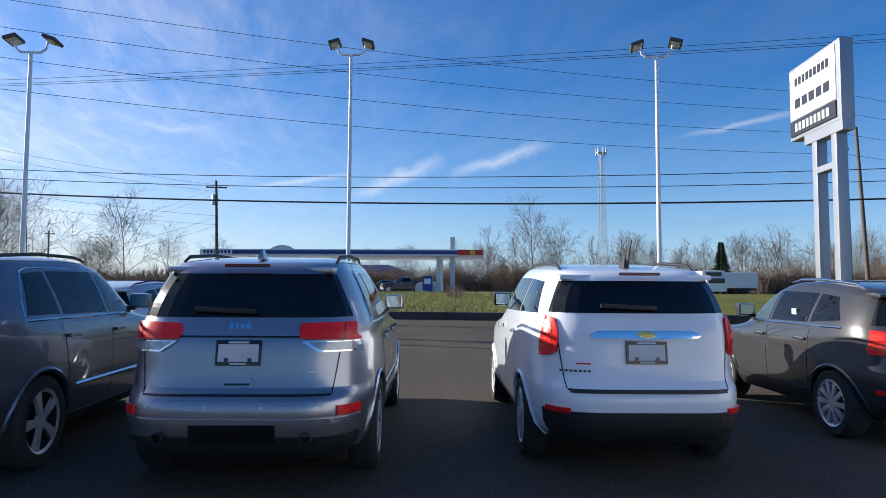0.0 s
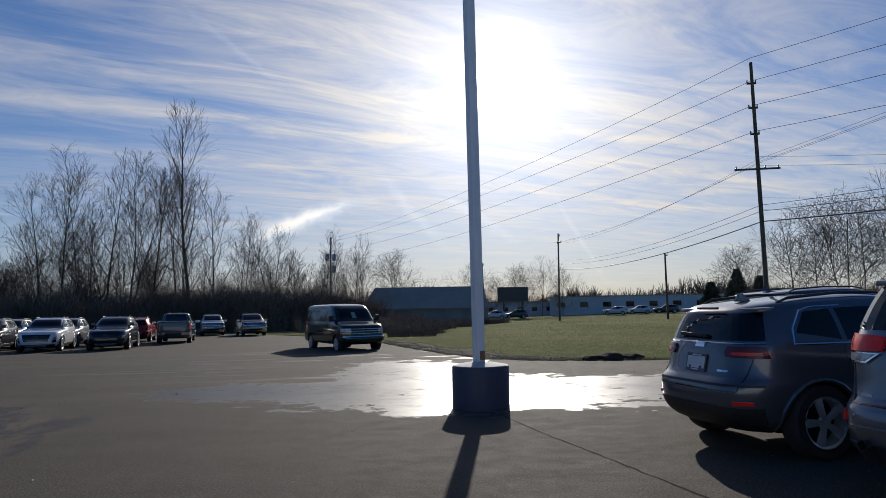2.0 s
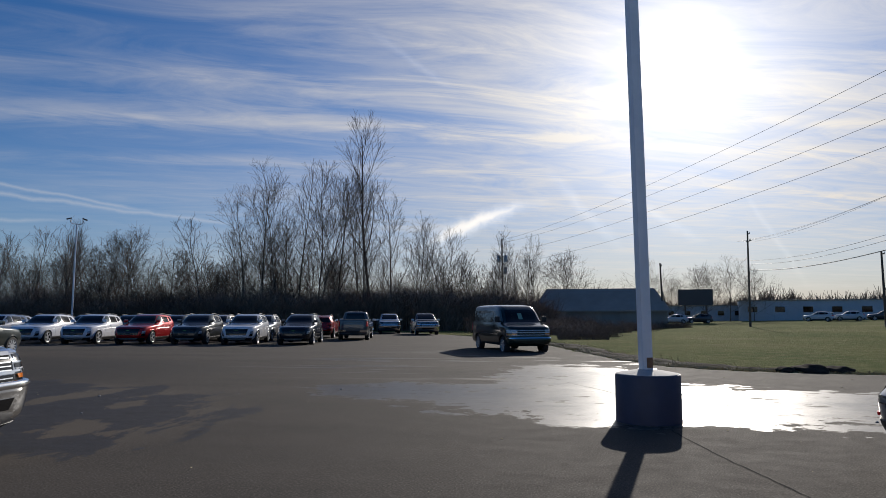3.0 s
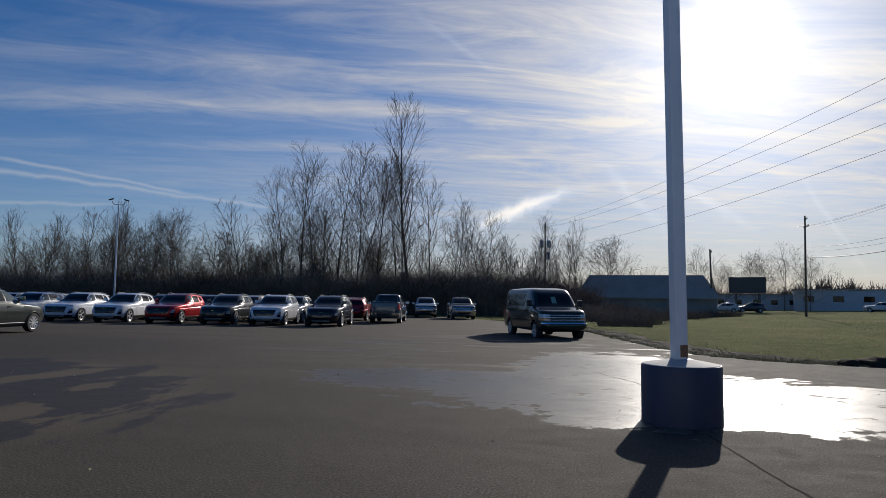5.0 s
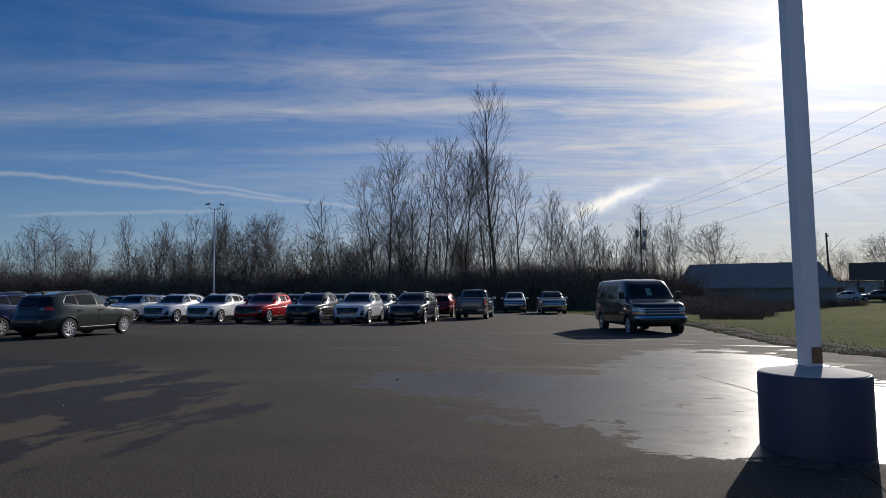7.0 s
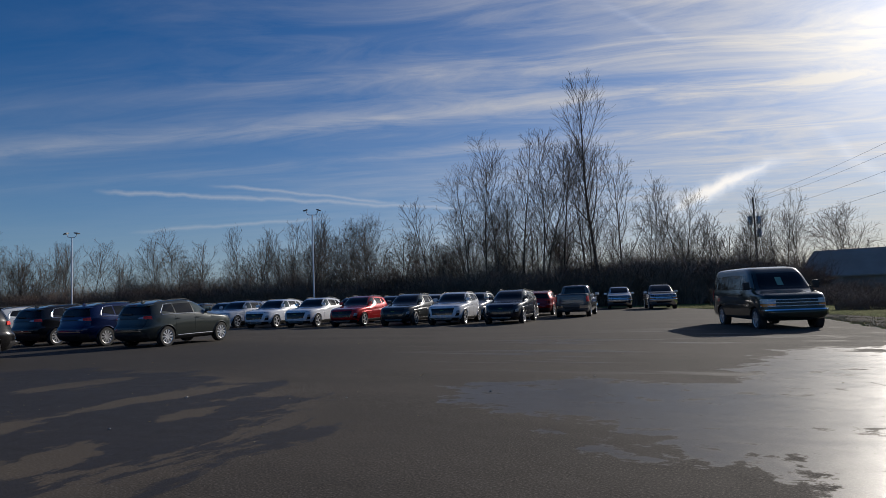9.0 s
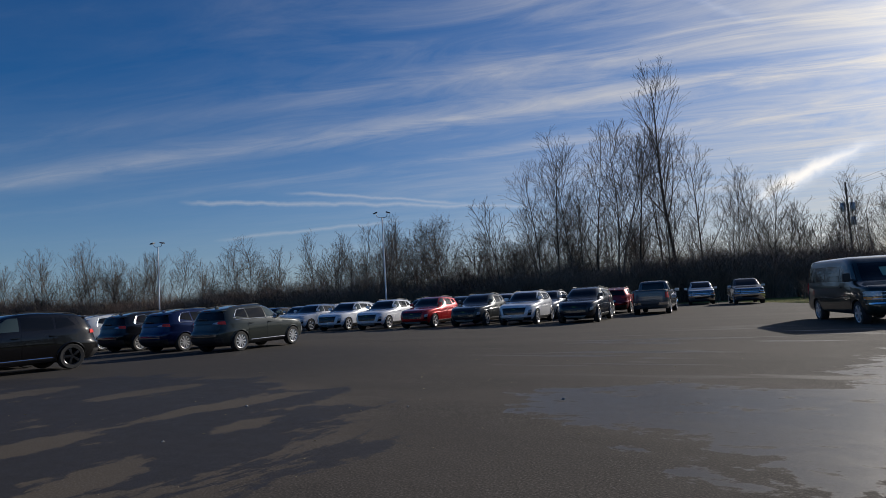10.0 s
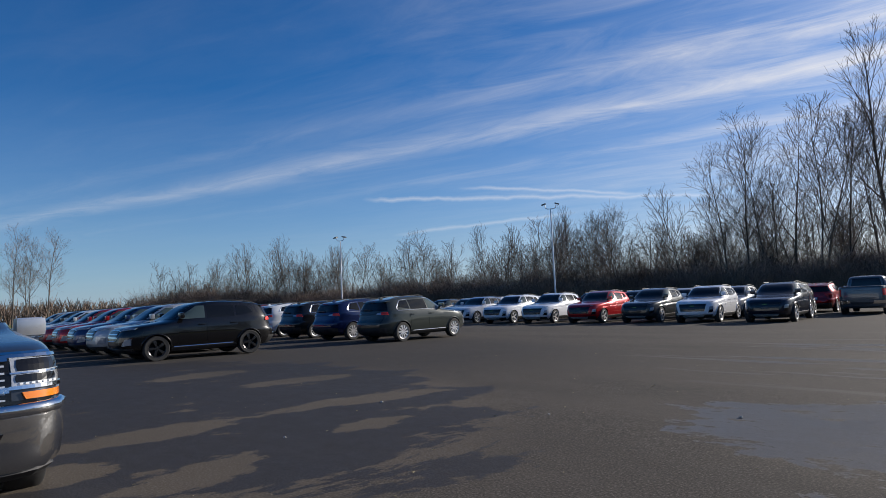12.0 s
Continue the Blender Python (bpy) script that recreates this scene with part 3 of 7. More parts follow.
        if mid.normal.dot(want) < 0:
            bmesh.ops.reverse_faces(bm, faces=bm.faces[:])
        return bm


def cut_arches(bm, wheels, radius, half, inward=0.34):
    """The body with a round wheel arch cut in at each wheel."""
    me = bpy.data.meshes.new("work")
    bm.to_mesh(me)
    bm.free()
    me.materials.append(PAINT)
    me.materials.append(WELL)
    work = new("work", me)
    cutters = []
    for x in wheels:
        for s in (1, -1):
            c = lathe([(radius, -0.4), (radius, 0.4)], 40, "y")
            for f in c.faces:
                f.material_index = 1
            cm = bpy.data.meshes.new("cutter")
            c.to_mesh(cm)
            c.free()
            cm.materials.append(PAINT)
            cm.materials.append(WELL)
            co_ = new("cutter", cm)
            co_.location = (x, s * (half - inward + 0.4), radius * 0.87)
            cutters.append(co_)
            mod = work.modifiers.new("cut", "BOOLEAN")
            mod.operation, mod.object, mod.solver = "DIFFERENCE", co_, "EXACT"
    bpy.context.view_layer.update()
    deps = bpy.context.evaluated_depsgraph_get()
    res = bpy.data.meshes.new_from_object(work.evaluated_get(deps))
    out = bmesh.new()
    out.from_mesh(res)
    for o in [work, *cutters]:
        bpy.data.objects.remove(o)
    return out


def wheel_parts(parent, x, y, r, width, style, rim_mat):
    """Tyre, rim and spokes of a wheel whose outer face looks along the sign of y."""
    s = 1 if y > 0 else -1
    hub = r * 0.70
    t = width / 2
    w = part("wheel", lathe([(hub, -t), (r * 0.93, -t), (r * 0.985, -t * 0.8), (r, -t * 0.4), (r, t * 0.4), (r * 0.985, t * 0.8), (r * 0.93, t), (hub, t * 0.94), (hub * 0.985, t * 0.5)], 44, "y", False), RUBBER, parent, "black rubber tyre", 40)
    w.location = (x, y, r)
    rim = bmesh.new()
    barrel = lathe([(hub * 1.03, t * 0.90), (hub * 0.99, t * 0.97), (hub * 0.90, t * 0.86), (hub * 0.88, -t * 0.2), (hub * 0.3, -t * 0.25), (0.01, -t * 0.25)], 40, "y", False)
    tmp = bpy.data.meshes.new("work")
    barrel.to_mesh(tmp)
    barrel.free()
    rim.from_mesh(tmp)
    n = {"five": 5, "ten": 10, "six": 6}[style]
    for f in rim.faces:
        f.material_index = 1
    for f in rim.faces:
        if f.calc_center_median().length > hub * 0.9:
            f.material_index = 0
    for k in range(n):
        a = 2 * math.pi * k / n
        for off in ((-0.10, 0.10) if style == "five" else (-0.07, 0.07) if style == "ten" else (0.0,)):
            m = Matrix.Rotation(a + off, 4, "Y")
            wd = 0.030 if style == "ten" else 0.042 if style == "five" else 0.075
            box_into(rim, hub * 0.53, t * 0.78, 0, hub * 0.80, 0.032, wd, m, 0.008)
    c = lathe([(hub * 0.26, t * 0.6), (hub * 0.24, t * 0.88), (hub * 0.1, t * 0.92)], 20, "y")
    c.to_mesh(tmp)
    c.free()
    rim.from_mesh(tmp)
    ro = part("rim", rim, [rim_mat, WELL], w, "", 35)
    if s < 0:
        ro.rotation_euler = (0, 0, math.pi)
    return w


def suv_shell(L, W, H, hood, belt, cowl, roof_f, roof_r, tail, power=5.5, tumble=0.75, drop=0.0):
    h, w = L / 2, W / 2
    rear = [(0.24, -h + 0.30), (0.34, -h + 0.10), (0.48, -h + 0.015), (0.62, -h), (0.72, -h + 0.02), (0.79, -h + 0.09), (belt - 0.10, -h + 0.12 + tail * 0.25), (belt + 0.02, -h + 0.15 + tail * 0.35), (H - 0.13, roof_r - 0.08),
            (H - 0.06, roof_r + 0.02), (H - 0.02, roof_r + 0.5), (H, roof_r + 1.1)]
    front = [(0.24, h - 0.30), (0.36, h - 0.07), (0.50, h), (0.68, h - 0.01), (hood - 0.20, h - 0.08), (hood - 0.10, h - 0.20), (hood - 0.04, h - 0.50), (hood, h - 0.85), (hood + 0.06, cowl), (H - 0.15, roof_f + 0.12), (H - 0.06, roof_f - 0.18),
             (H - 0.02, roof_f - 0.6), (H, roof_f - 1.0)]
    width = [(0.24, w * 0.84), (0.36, w * 0.945), (0.52, w * 0.985), (0.70, w), (belt - 0.14, w * 0.985), (belt, w * 0.945), (belt + 0.05, w * 0.93), (H - 0.14, w * tumble), (H - 0.06, w * (tumble - 0.06)), (H - 0.02, w * (tumble - 0.16)), (H, w * 0.42)]
    return Shell(rear, front, width, power, drop, belt)


def make_suv(name, p):
    """A sport utility vehicle with its panes, lamps, doors and wheels, about the middle of its footprint, nose to +x."""
    L, W, H, hood, belt, wb, fo, R = p["L"], p["W"], p["H"], p["hood"], p["belt"], p["wb"], p["fo"], p["R"]
    h, w = L / 2, W / 2
    fx = h - fo
    rx = fx - wb
    cowl, roof_f, roof_r = p["cowl"], p["roof_f"], p["roof_r"]
    S = suv_shell(L, W, H, hood, belt, cowl, roof_f, roof_r, p["tail"], p.get("power", 5.5), p.get("tumble", 0.75), p.get("drop", 0.07))
    car = empty(name)
    body = part("body", cut_arches(S.mesh(), (fx, rx), R * 1.14, w), [PAINT, WELL], car, "", 32)
    clad, trim = p.get("clad", PLASTIC), p.get("trim", CHROME)
    # sill and bumper cladding
    sill = p.get("sill", 0.40)
    for s in "LR":
        part("sill_cladding", S.patch(s, ((rx + R * 1.16, 0.26), (fx - R * 1.16, 0.26), (fx - R * 1.17, sill), (rx + R * 1.17, sill)), 10, 3, 0.012), clad, car, "dark lower cladding")
    bz = p.get("bumper_z", 0.46)
    part("rear_bumper_cladding", S.patch("B", ((-w * 0.93, 0.26), (w * 0.93, 0.26), (w * 0.965, bz), (-w * 0.965, bz)), 22, 5, 0.014), clad, car, "dark lower bumper")
    part("front_bumper_cladding", S.patch("F", ((-w * 0.9, 0.26), (w * 0.9, 0.26), (w * 0.94, p.get("fclad", 0.40)), (-w * 0.94, p.get("fclad", 0.40))), 18, 4, 0.012), clad, car, "dark lower bumper")
    # arch lips
    for x in (fx, rx):
        for sg in (1, -1):
            pts = []
            for k in range(15):
                a = math.pi * (-0.06 + 1.12 * k / 14)
                z = R * 0.99 + R * 1.145 * math.sin(a)
                pts.append(S.side(x + R * 1.145 * math.cos(a), max(0.27, z), sg))
            part("wheel_arch_lip", tube(pts, 0.022, 6), p.get("lip", PAINT), car, "", 40)
    # glass
    top = H - 0.15
    b0 = belt + 0.04
    def slant(x0, x1, z):  # along the windscreen pillar
        return x0 + (x1 - x0) * (z - b0) / (top - b0)
    rear_edge = p["glass_r"]
    fr0, fr1 = cowl - 0.26, roof_f - 0.10
    pill_b, pill_c = p["pillar_b"], p["pillar_c"]
    g = 0.035
    for s in "LR":
        part("front_window", S.patch(s, ((pill_b + g, b0), (fr0, b0 - 0.01), (fr1, top), (pill_b + g - 0.03, top)), 8, 6, 0.004), p.get("fglass", CLEARGLASS), car, "clear side glass")
        part("rear_window", S.patch(s, ((pill_c + g, b0 + 0.01), (pill_b - g, b0), (pill_b - g - 0.03, top), (pill_c + g - 0.02, top)), 8, 6, 0.004), GLASS, car, "tinted side glass")
        if rear_edge is not None:
            part("quarter_window", S.patch(s, ((rear_edge + 0.04, b0 + p.get("kick", 0.05)), (pill_c - g, b0 + 0.015), (pill_c - g - 0.02, top), (rear_edge + 0.20, top - 0.02)), 6, 6, 0.004), GLASS, car, "tinted quarter glass")
        if trim is not None:
            line = [S.side(x, b0 - 0.025, 1 if s == "L" else -1) for x in np.linspace((rear_edge if rear_edge is not None else pill_c), fr0, 9)]
            part("belt_trim", tube(line, 0.012, 6), trim, car, "bright belt moulding")
            if p.get("arch_trim") and rear_edge is not None:
                arc = [S.side(rear_edge - 0.01, b0 - 0.025, 1 if s == "L" else -1), S.side(rear_edge + 0.02, b0 + 0.15, 1 if s == "L" else -1), S.side(rear_edge + 0.17, top, 1 if s == "L" else -1), S.side(rear_edge + 0.30, top + 0.03, 1 if s == "L" else -1),
                       S.side(pill_b, top + 0.035, 1 if s == "L" else -1), S.side(fr1 - 0.02, top + 0.03, 1 if s == "L" else -1)]
                part("window_trim", tube(arc, 0.010, 6), trim, car, "bright window moulding")
        # doors with handles
        sg = 1 if s == "L" else -1
        dz0 = sill + 0.03
        for nm, x0, x1 in (("front_door", pill_b + 0.01, cowl - 0.30), ("rear_door", max(pill_c - 0.05, rx + R * 0.6), pill_b - 0.01)):
            low0 = max(x0, rx + R * 1.22) if nm == "rear_door" else x0
            d = part(nm, S.patch(s, ((low0, dz0), (x1, dz0), (x1, belt - 0.03), (x0, belt - 0.03)), 8, 7, 0.004), PAINT, car, "", 40)
            hx = x0 + 0.14
            q = S.side(hx, belt - 0.14, sg)
            hb = box(q.x, q.y + sg * 0.028, q.z, 0.20, 0.026, 0.034, 0.010)
            part("handle", hb, p.get("handle", PAINT), d, "", 40)
        # mirror
        q = S.side(cowl - 0.42, belt + 0.08, sg)
        mr = part("mirror", box(q.x + 0.03, q.y + sg * 0.14, q.z + 0.06, 0.13, 0.22, 0.17, 0.045), p.get("mirror", PAINT), car, "", 40)
        part("mirror_arm", box(q.x + 0.03, q.y + sg * 0.02, q.z - 0.02, 0.09, 0.12, 0.05, 0.012), PLASTIC, mr)
        part("mirror_glass", box(q.x - 0.040, q.y + sg * 0.14, q.z + 0.065, 0.008, 0.18, 0.13, 0.003), CHROME, mr)
    ww = S.width(b0) * 0.90
    wt_ = S.width(top) * 0.90
    part("windscreen", S.patch("F", ((-ww, hood + 0.075), (ww, hood + 0.075), (wt_, top + 0.02), (-wt_, top + 0.02)), 14, 8, 0.004), GLASS, car, "windscreen")
    gz0, gz1 = p.get("rg0", belt + 0.01), H - 0.15
    rw0, rw1 = S.width(gz0) * p.get("rgw", 0.93), S.width(gz1) * p.get("rgw", 0.93)
    rg = part("rear_glass", S.patch("B", ((-rw0, gz0), (rw0, gz0), (rw1, gz1), (-rw1, gz1)), 18, 10, 0.006, soft=0.10), GLASS, car, "dark tinted rear glass")
    q = S.end(0, gz0 + 0.05, -1)
    wiper = box(0, 0, 0, 0.035, 0.46, 0.035, 0.012)
    wo = part("wiper", wiper, PLASTIC, rg, "", 40)
    wo.location, wo.rotation_euler = (q.x - 0.03, 0.12 * p.get("wiper", 1), q.z + 0.01), (0.04, 0, 0)
    # spoiler with brake lamp
    q = S.end(0, H - 0.09, -1)
    sp = bmesh.new()
    hw = S.width(H - 0.10) * 0.93
    box_into(sp, q.x + 0.12, 0, H - 0.062, 0.42, 2 * hw, 0.050, None, 0.022)
    for v in sp.verts:
        v.co.x += 0.10 * (abs(v.co.y) / hw) ** 2
        v.co.z -= 0.055 * (abs(v.co.y) / hw) ** 2
        if v.co.x < q.x:
            v.co.z -= 0.025
        v.co.z -= S.fall(v.co.x, v.co.z)
    so = part("spoiler", sp, PAINT, car, "", 50)
    part("brake_lamp", box(q.x - 0.086, 0, H - 0.078 - S.fall(q.x - 0.09, H - 0.08), 0.03, 0.34, 0.026, 0.008), DARKRED, so, "dark red high brake lamp")
    # roof rails and fin
    if p.get("rails", True):
        for sg in (1, -1):
            pts = [(roof_r + 0.25, sg * w * 0.64, H - 0.045), (roof_r + 0.38, sg * w * 0.645, H - 0.006), (roof_r + 1.0, sg * w * 0.65, H + 0.012), (roof_f - 0.55, sg * w * 0.65, H - 0.002), (roof_f - 0.30, sg * w * 0.64, H - 0.04)]
            pts = [(x, y, z - S.fall(x, H)) for x, y, z in pts]
            part("roof_rail", tube(pts, [0.010, 0.016, 0.016, 0.016, 0.010], 8), p.get("rail", PLASTIC), car, "", 50)
    fin = bmesh.new()
    box_into(fin, roof_r + 0.32, 0, H + 0.015, 0.18, 0.05, 0.09, None, 0.015)
    for v in fin.verts:
        if v.co.z > H + 0.02:
            v.co.x = roof_r + 0.30 + (v.co.x - roof_r - 0.32) * 0.4
            v.co.y *= 0.4
    bmesh.ops.translate(fin, vec=(0, 0, -S.fall(roof_r + 0.32, H)), verts=fin.verts[:])
    part("antenna_fin", fin, p.get("fin", PAINT), car, "", 50)
    # tail lamps
    for sg in (1, -1):
        z0, z1, y0, y1 = p["tl"]
        lo, hi = p.get("tl_slant", (0.0, 0.0))
        cn = ((sg * y0, z0 + lo), (sg * y1, z0), (sg * y1, z1), (sg * y0, z1 + hi))
        tl = part("tail_lamp", S.patch("B", cn, 14, 8, 0.022, soft=p.get("tl_soft", 0.35)), p.get("tl_mat", REDLENS), car, "red tail lamp", 40)
        if p.get("tl_split"):
            yv, zin = p["tl_split"], (z1 - z0) * 0.06
            part("lamp_seam", S.patch("B", ((sg * (yv - 0.005), z0 + zin), (sg * (yv + 0.005), z0 + zin), (sg * (yv + 0.005), z1 - zin), (sg * (yv - 0.005), z1 - zin)), 1, 4, 0.0235), DARKRED, tl)
        for f0, f1 in p.get("tl_cells", ((0.14, 0.46), (0.54, 0.86))):
            ya, yb = y0 + (y1 - y0) * 0.16, y0 + (y1 - y0) * 0.80
            za, zb = z0 + (z1 - z0) * f0, z0 + (z1 - z0) * f1
            part("lamp_cell", S.patch("B", ((sg * ya, za), (sg * yb, za), (sg * yb, zb), (sg * ya, zb)), 6, 3, 0.026, soft=0.6), REDCELL, tl, "brighter inner lens", 40)
        if p.get("tl_white"):
            a, b_ = p["tl_white"]
            part("lens_surround", S.patch("B", ((sg * (y0 + 0.14), a - 0.014), (sg * y1 * 0.985, a - 0.014), (sg * y1 * 0.99, b_), (sg * (y0 + 0.02), b_)), 12, 2, 0.018), CHROME, tl, "bright lens edge", 40)
            part("reversing_lens", S.patch("B", ((sg * (y0 + 0.15), a), (sg * y1 * 0.975, a), (sg * y1 * 0.98, b_ - 0.006), (sg * (y0 + 0.06), b_ - 0.006)), 12, 3, 0.022), CLEARLENS, tl, "clear lower lens", 40)
        if p.get("reflector"):
            a, b_, c_, d_ = p["reflector"]
            part("reflector", S.patch("B", ((sg * c_, a), (sg * d_, a), (sg * d_, b_), (sg * c_, b_)), 5, 1, 0.020), REDLENS, car, "red bumper reflector")
        hz0, hz1, hy0, hy1 = p["hl"]
        part("head_lamp", S.patch("F", ((sg * hy0, hz0 + 0.02), (sg * hy1, hz0 + 0.06), (sg * hy1, hz1), (sg * hy0, hz1 - 0.01)), 8, 3, 0.012), CLEARLENS, car, "clear head lamp", 40)
        if p.get("fog"):
            part("fog_lamp", S.patch("F", ((sg * w * 0.66, 0.47), (sg * w * 0.90, 0.50), (sg * w * 0.90, 0.66), (sg * w * 0.76, 0.66)), 4, 3, 0.010), GLOSSBLACK if p["fog"] is True else p["fog"], car, "lower lamp pod", 40)
    gz = p["grille"]
    gr = part("grille", S.patch("F", ((-gz[2] * 0.86, gz[0]), (gz[2] * 0.86, gz[0]), (gz[2], gz[1]), (-gz[2], gz[1])), 12, 5, 0.014), GLOSSBLACK, car, "dark grille", 40)
    for k in range(p.get("bars", 1)):
        zz = gz[0] + (gz[1] - gz[0]) * (k + 1) / (p.get("bars", 1) + 1)
        part("grille_bar", S.patch("F", ((-gz[2] * 0.9, zz - p.get("bar_h", 0.014)), (gz[2] * 0.9, zz - p.get("bar_h", 0.014)), (gz[2] * 0.9, zz + p.get("bar_h", 0.014)), (-gz[2] * 0.9, zz + p.get("bar_h", 0.014))), 10, 1, 0.022), p.get("bar_mat", CHROME), gr, "grille bar", 40)
    # number plate in its dealer frame
    if not p.get("noplate"):
        pz = p["plate"]
        fr = part("plate_frame", S.patch("B", ((-0.165, pz - 0.09), (0.165, pz - 0.09), (0.165, pz + 0.09), (-0.165, pz + 0.09)), 4, 3, 0.016), GLOSSBLACK, car, "black dealer plate frame")
        part("plate", S.patch("B", ((-0.146, pz - 0.062), (0.146, pz - 0.062), (0.146, pz + 0.062), (-0.146, pz + 0.062)), 4, 3, 0.020), PLATE, fr, "blank pale dealer plate")
        part("plate_writing", S.patch("B", ((-0.075, pz + 0.068), (0.075, pz + 0.068), (0.075, pz + 0.082), (-0.075, pz + 0.082)), 2, 1, 0.019), PLATE, fr)
        part("plate_writing", S.patch("B", ((-0.06, pz - 0.082), (0.06, pz - 0.082), (0.06, pz - 0.070), (-0.06, pz - 0.070)), 2, 1, 0.019), PLATE, fr)
        for yy in (-0.085, 0.085):
            part("plate_bolt", S.patch("B", ((yy - 0.014, pz - 0.062), (yy + 0.014, pz - 0.062), (yy + 0.014, pz - 0.036), (yy - 0.014, pz - 0.036)), 1, 1, 0.024), GLOSSBLACK, fr)
    # tailgate seam and badge
    tz = p.get("gate", 0.80)
    tw = w * p.get("gate_w", 0.74)
    for sg in (1, -1):
        part("tailgate_seam", S.patch("B", ((sg * tw * 0.94, tz), (sg * (tw * 0.94 + 0.008), tz), (sg * (tw + 0.03), belt - 0.03), (sg * (tw + 0.022), belt - 0.03)), 1, 8, 0.0025), GLOSSBLACK, car)
    part("tailgate_seam", S.patch("B", ((-tw * 0.94, tz - 0.012), (tw * 0.94, tz - 0.012), (tw * 0.94, tz), (-tw * 0.94, tz)), 14, 1, 0.003), GLOSSBLACK, car)
    if p.get("extra"):
        p["extra"](car, S, p)
    # wheels
    rim = p.get("rim", ALLOY)
    for x in (fx, rx):
        for sg in (1, -1):
            wheel_parts(car, x, sg * (w - 0.125), R, 0.235, p.get("style", "five"), rim)
    # underbody
    part("underbody", box((fx + rx) / 2, 0, 0.27, L * 0.72, W * 0.62, 0.12, 0.03), WELL, car)
    return car


def colour(car, rgb, label, category="car", group="", flake=None):
    """Paints a vehicle; silver and dark paints carry metal flake, white ones none."""
    if flake is None:
        flake = 0.0 if min(rgb) > 0.5 else 0.12 if max(rgb) < 0.05 else 0.35
    for o in (car, *car.children_recursive):
        o.color = (*rgb, flake)
    tagged(car, label, category, group)
    return car


def jeep_extra(car, S, p):
    z = p["badge"]
    for k, (y0, y1, zz) in enumerate(((0.085, 0.055, 0.026), (0.047, 0.015, 0.017), (0.007, -0.025, 0.017), (-0.033, -0.075, 0.020))):
        part("badge_letter", S.patch("B", ((y0, z - zz), (y1, z - zz), (y1, z + zz), (y0, z + zz)), 2, 2, 0.010), CHROME, car, "bright badge letter")
    part("tailgate_moulding", S.patch("B", ((-0.60, z - 0.085), (0.60, z - 0.085), (0.60, z - 0.072), (-0.60, z - 0.072)), 12, 1, 0.008), GLOSSBLACK, car)
    part("tailgate_handle", S.patch("B", ((-0.10, 0.825), (0.10, 0.825), (0.10, 0.875), (-0.10, 0.875)), 4, 2, 0.02), PAINT, car)
    part("handle_recess", S.patch("B", ((-0.09, 0.812), (0.09, 0.812), (0.09, 0.826), (-0.09, 0.826)), 4, 1, 0.012), GLOSSBLACK, car)
    for y in (-0.62, -0.2, 0.2, 0.62):
        part("parking_sensor", S.patch("B", ((y - 0.012, 0.655), (y + 0.012, 0.655), (y + 0.012, 0.679), (y - 0.012, 0.679)), 2, 2, 0.006, soft=1.0), GALV, car)
    part("bumper_chrome", S.patch("B", ((-0.88, 0.555), (0.88, 0.555), (0.86, 0.590), (-0.86, 0.590)), 18, 2, 0.020), p.get("mould", CHROME), car, "rolled bumper edge")
    part("tow_cover", S.patch("B", ((-0.30, 0.44), (0.30, 0.44), (0.30, 0.555), (-0.30, 0.555)), 6, 2, 0.030), GLOSSBLACK, car, "black tow hitch cover")
    part("name_plate", S.patch("B", ((-0.56, 0.90), (-0.51, 0.90), (-0.51, 0.912), (-0.56, 0.912)), 2, 1, 0.004), GALV, car)
    part("sticker", S.patch("B", ((0.52, 0.80), (0.62, 0.80), (0.62, 0.825), (0.52, 0.825)), 2, 1, 0.003), PLATE, car, "small dealer sticker")
    for sg in (1, -1):
        q = S.end(sg * 0.52, 0.42, -1)
        ex = part("exhaust_tip", lathe([(0.034, 0.0), (0.040, 0.0), (0.040, 0.16), (0.034, 0.16), (0.032, 0.02)], 20, "z", True), PLASTIC, car, "dark round exhaust tip", 40)
        ex.location, ex.rotation_euler = (q.x + 0.08, q.y, 0.46), (0, -math.pi / 2, 0)
        qs = [S.side(x, 0.62, sg) for x in np.linspace(-0.9, 0.95, 8)]
        part("door_moulding", tube(qs, 0.02, 6), p.get("door_mould", CHROME), car, "bright lower door moulding")


GC = dict(L=4.82, W=1.94, H=1.82, hood=1.15, belt=1.22, wb=2.915, fo=0.90, R=0.385, cowl=1.02, roof_f=0.22, roof_r=-1.98, tail=0.10, glass_r=-1.62, pillar_b=-0.12, pillar_c=-1.05, arch_trim=True, kick=0.02,
          rgw=0.97, tl=(1.128, 1.268, 0.43, 0.97), tl_white=(1.060, 1.124), tl_slant=(0.01, -0.012), reflector=(0.610, 0.672, 0.72, 0.86), hl=(0.86, 0.99, 0.52, 0.90), grille=(0.82, 0.98, 0.50), bars=0, plate=1.040, badge=1.235, rg0=1.305,
          gate=0.755, sill=0.36, bumper_z=0.46, style="five", extra=jeep_extra, power=5.6, tumble=0.74, drop=0.06, tl_split=0.74, tl_cells=(), tl_soft=0.22, mould=PAINT)
jeep = make_suv("suv", GC)
colour(jeep, (0.31, 0.32, 0.36), "silver grey SUV with red tail lamps, parked in line", "car", flake=0.8)
jeep.matrix_world = pose(7.20, -1.33, 0, 0, 0, 9.6)
dark_jeep = copy_thing(jeep, pose(6.60, 1.52, 0, 0, 0, 13.0))
colour(dark_jeep, (0.145, 0.158, 0.195), "dark grey SUV with chrome window trim beside the silver one", "car", flake=0.7)
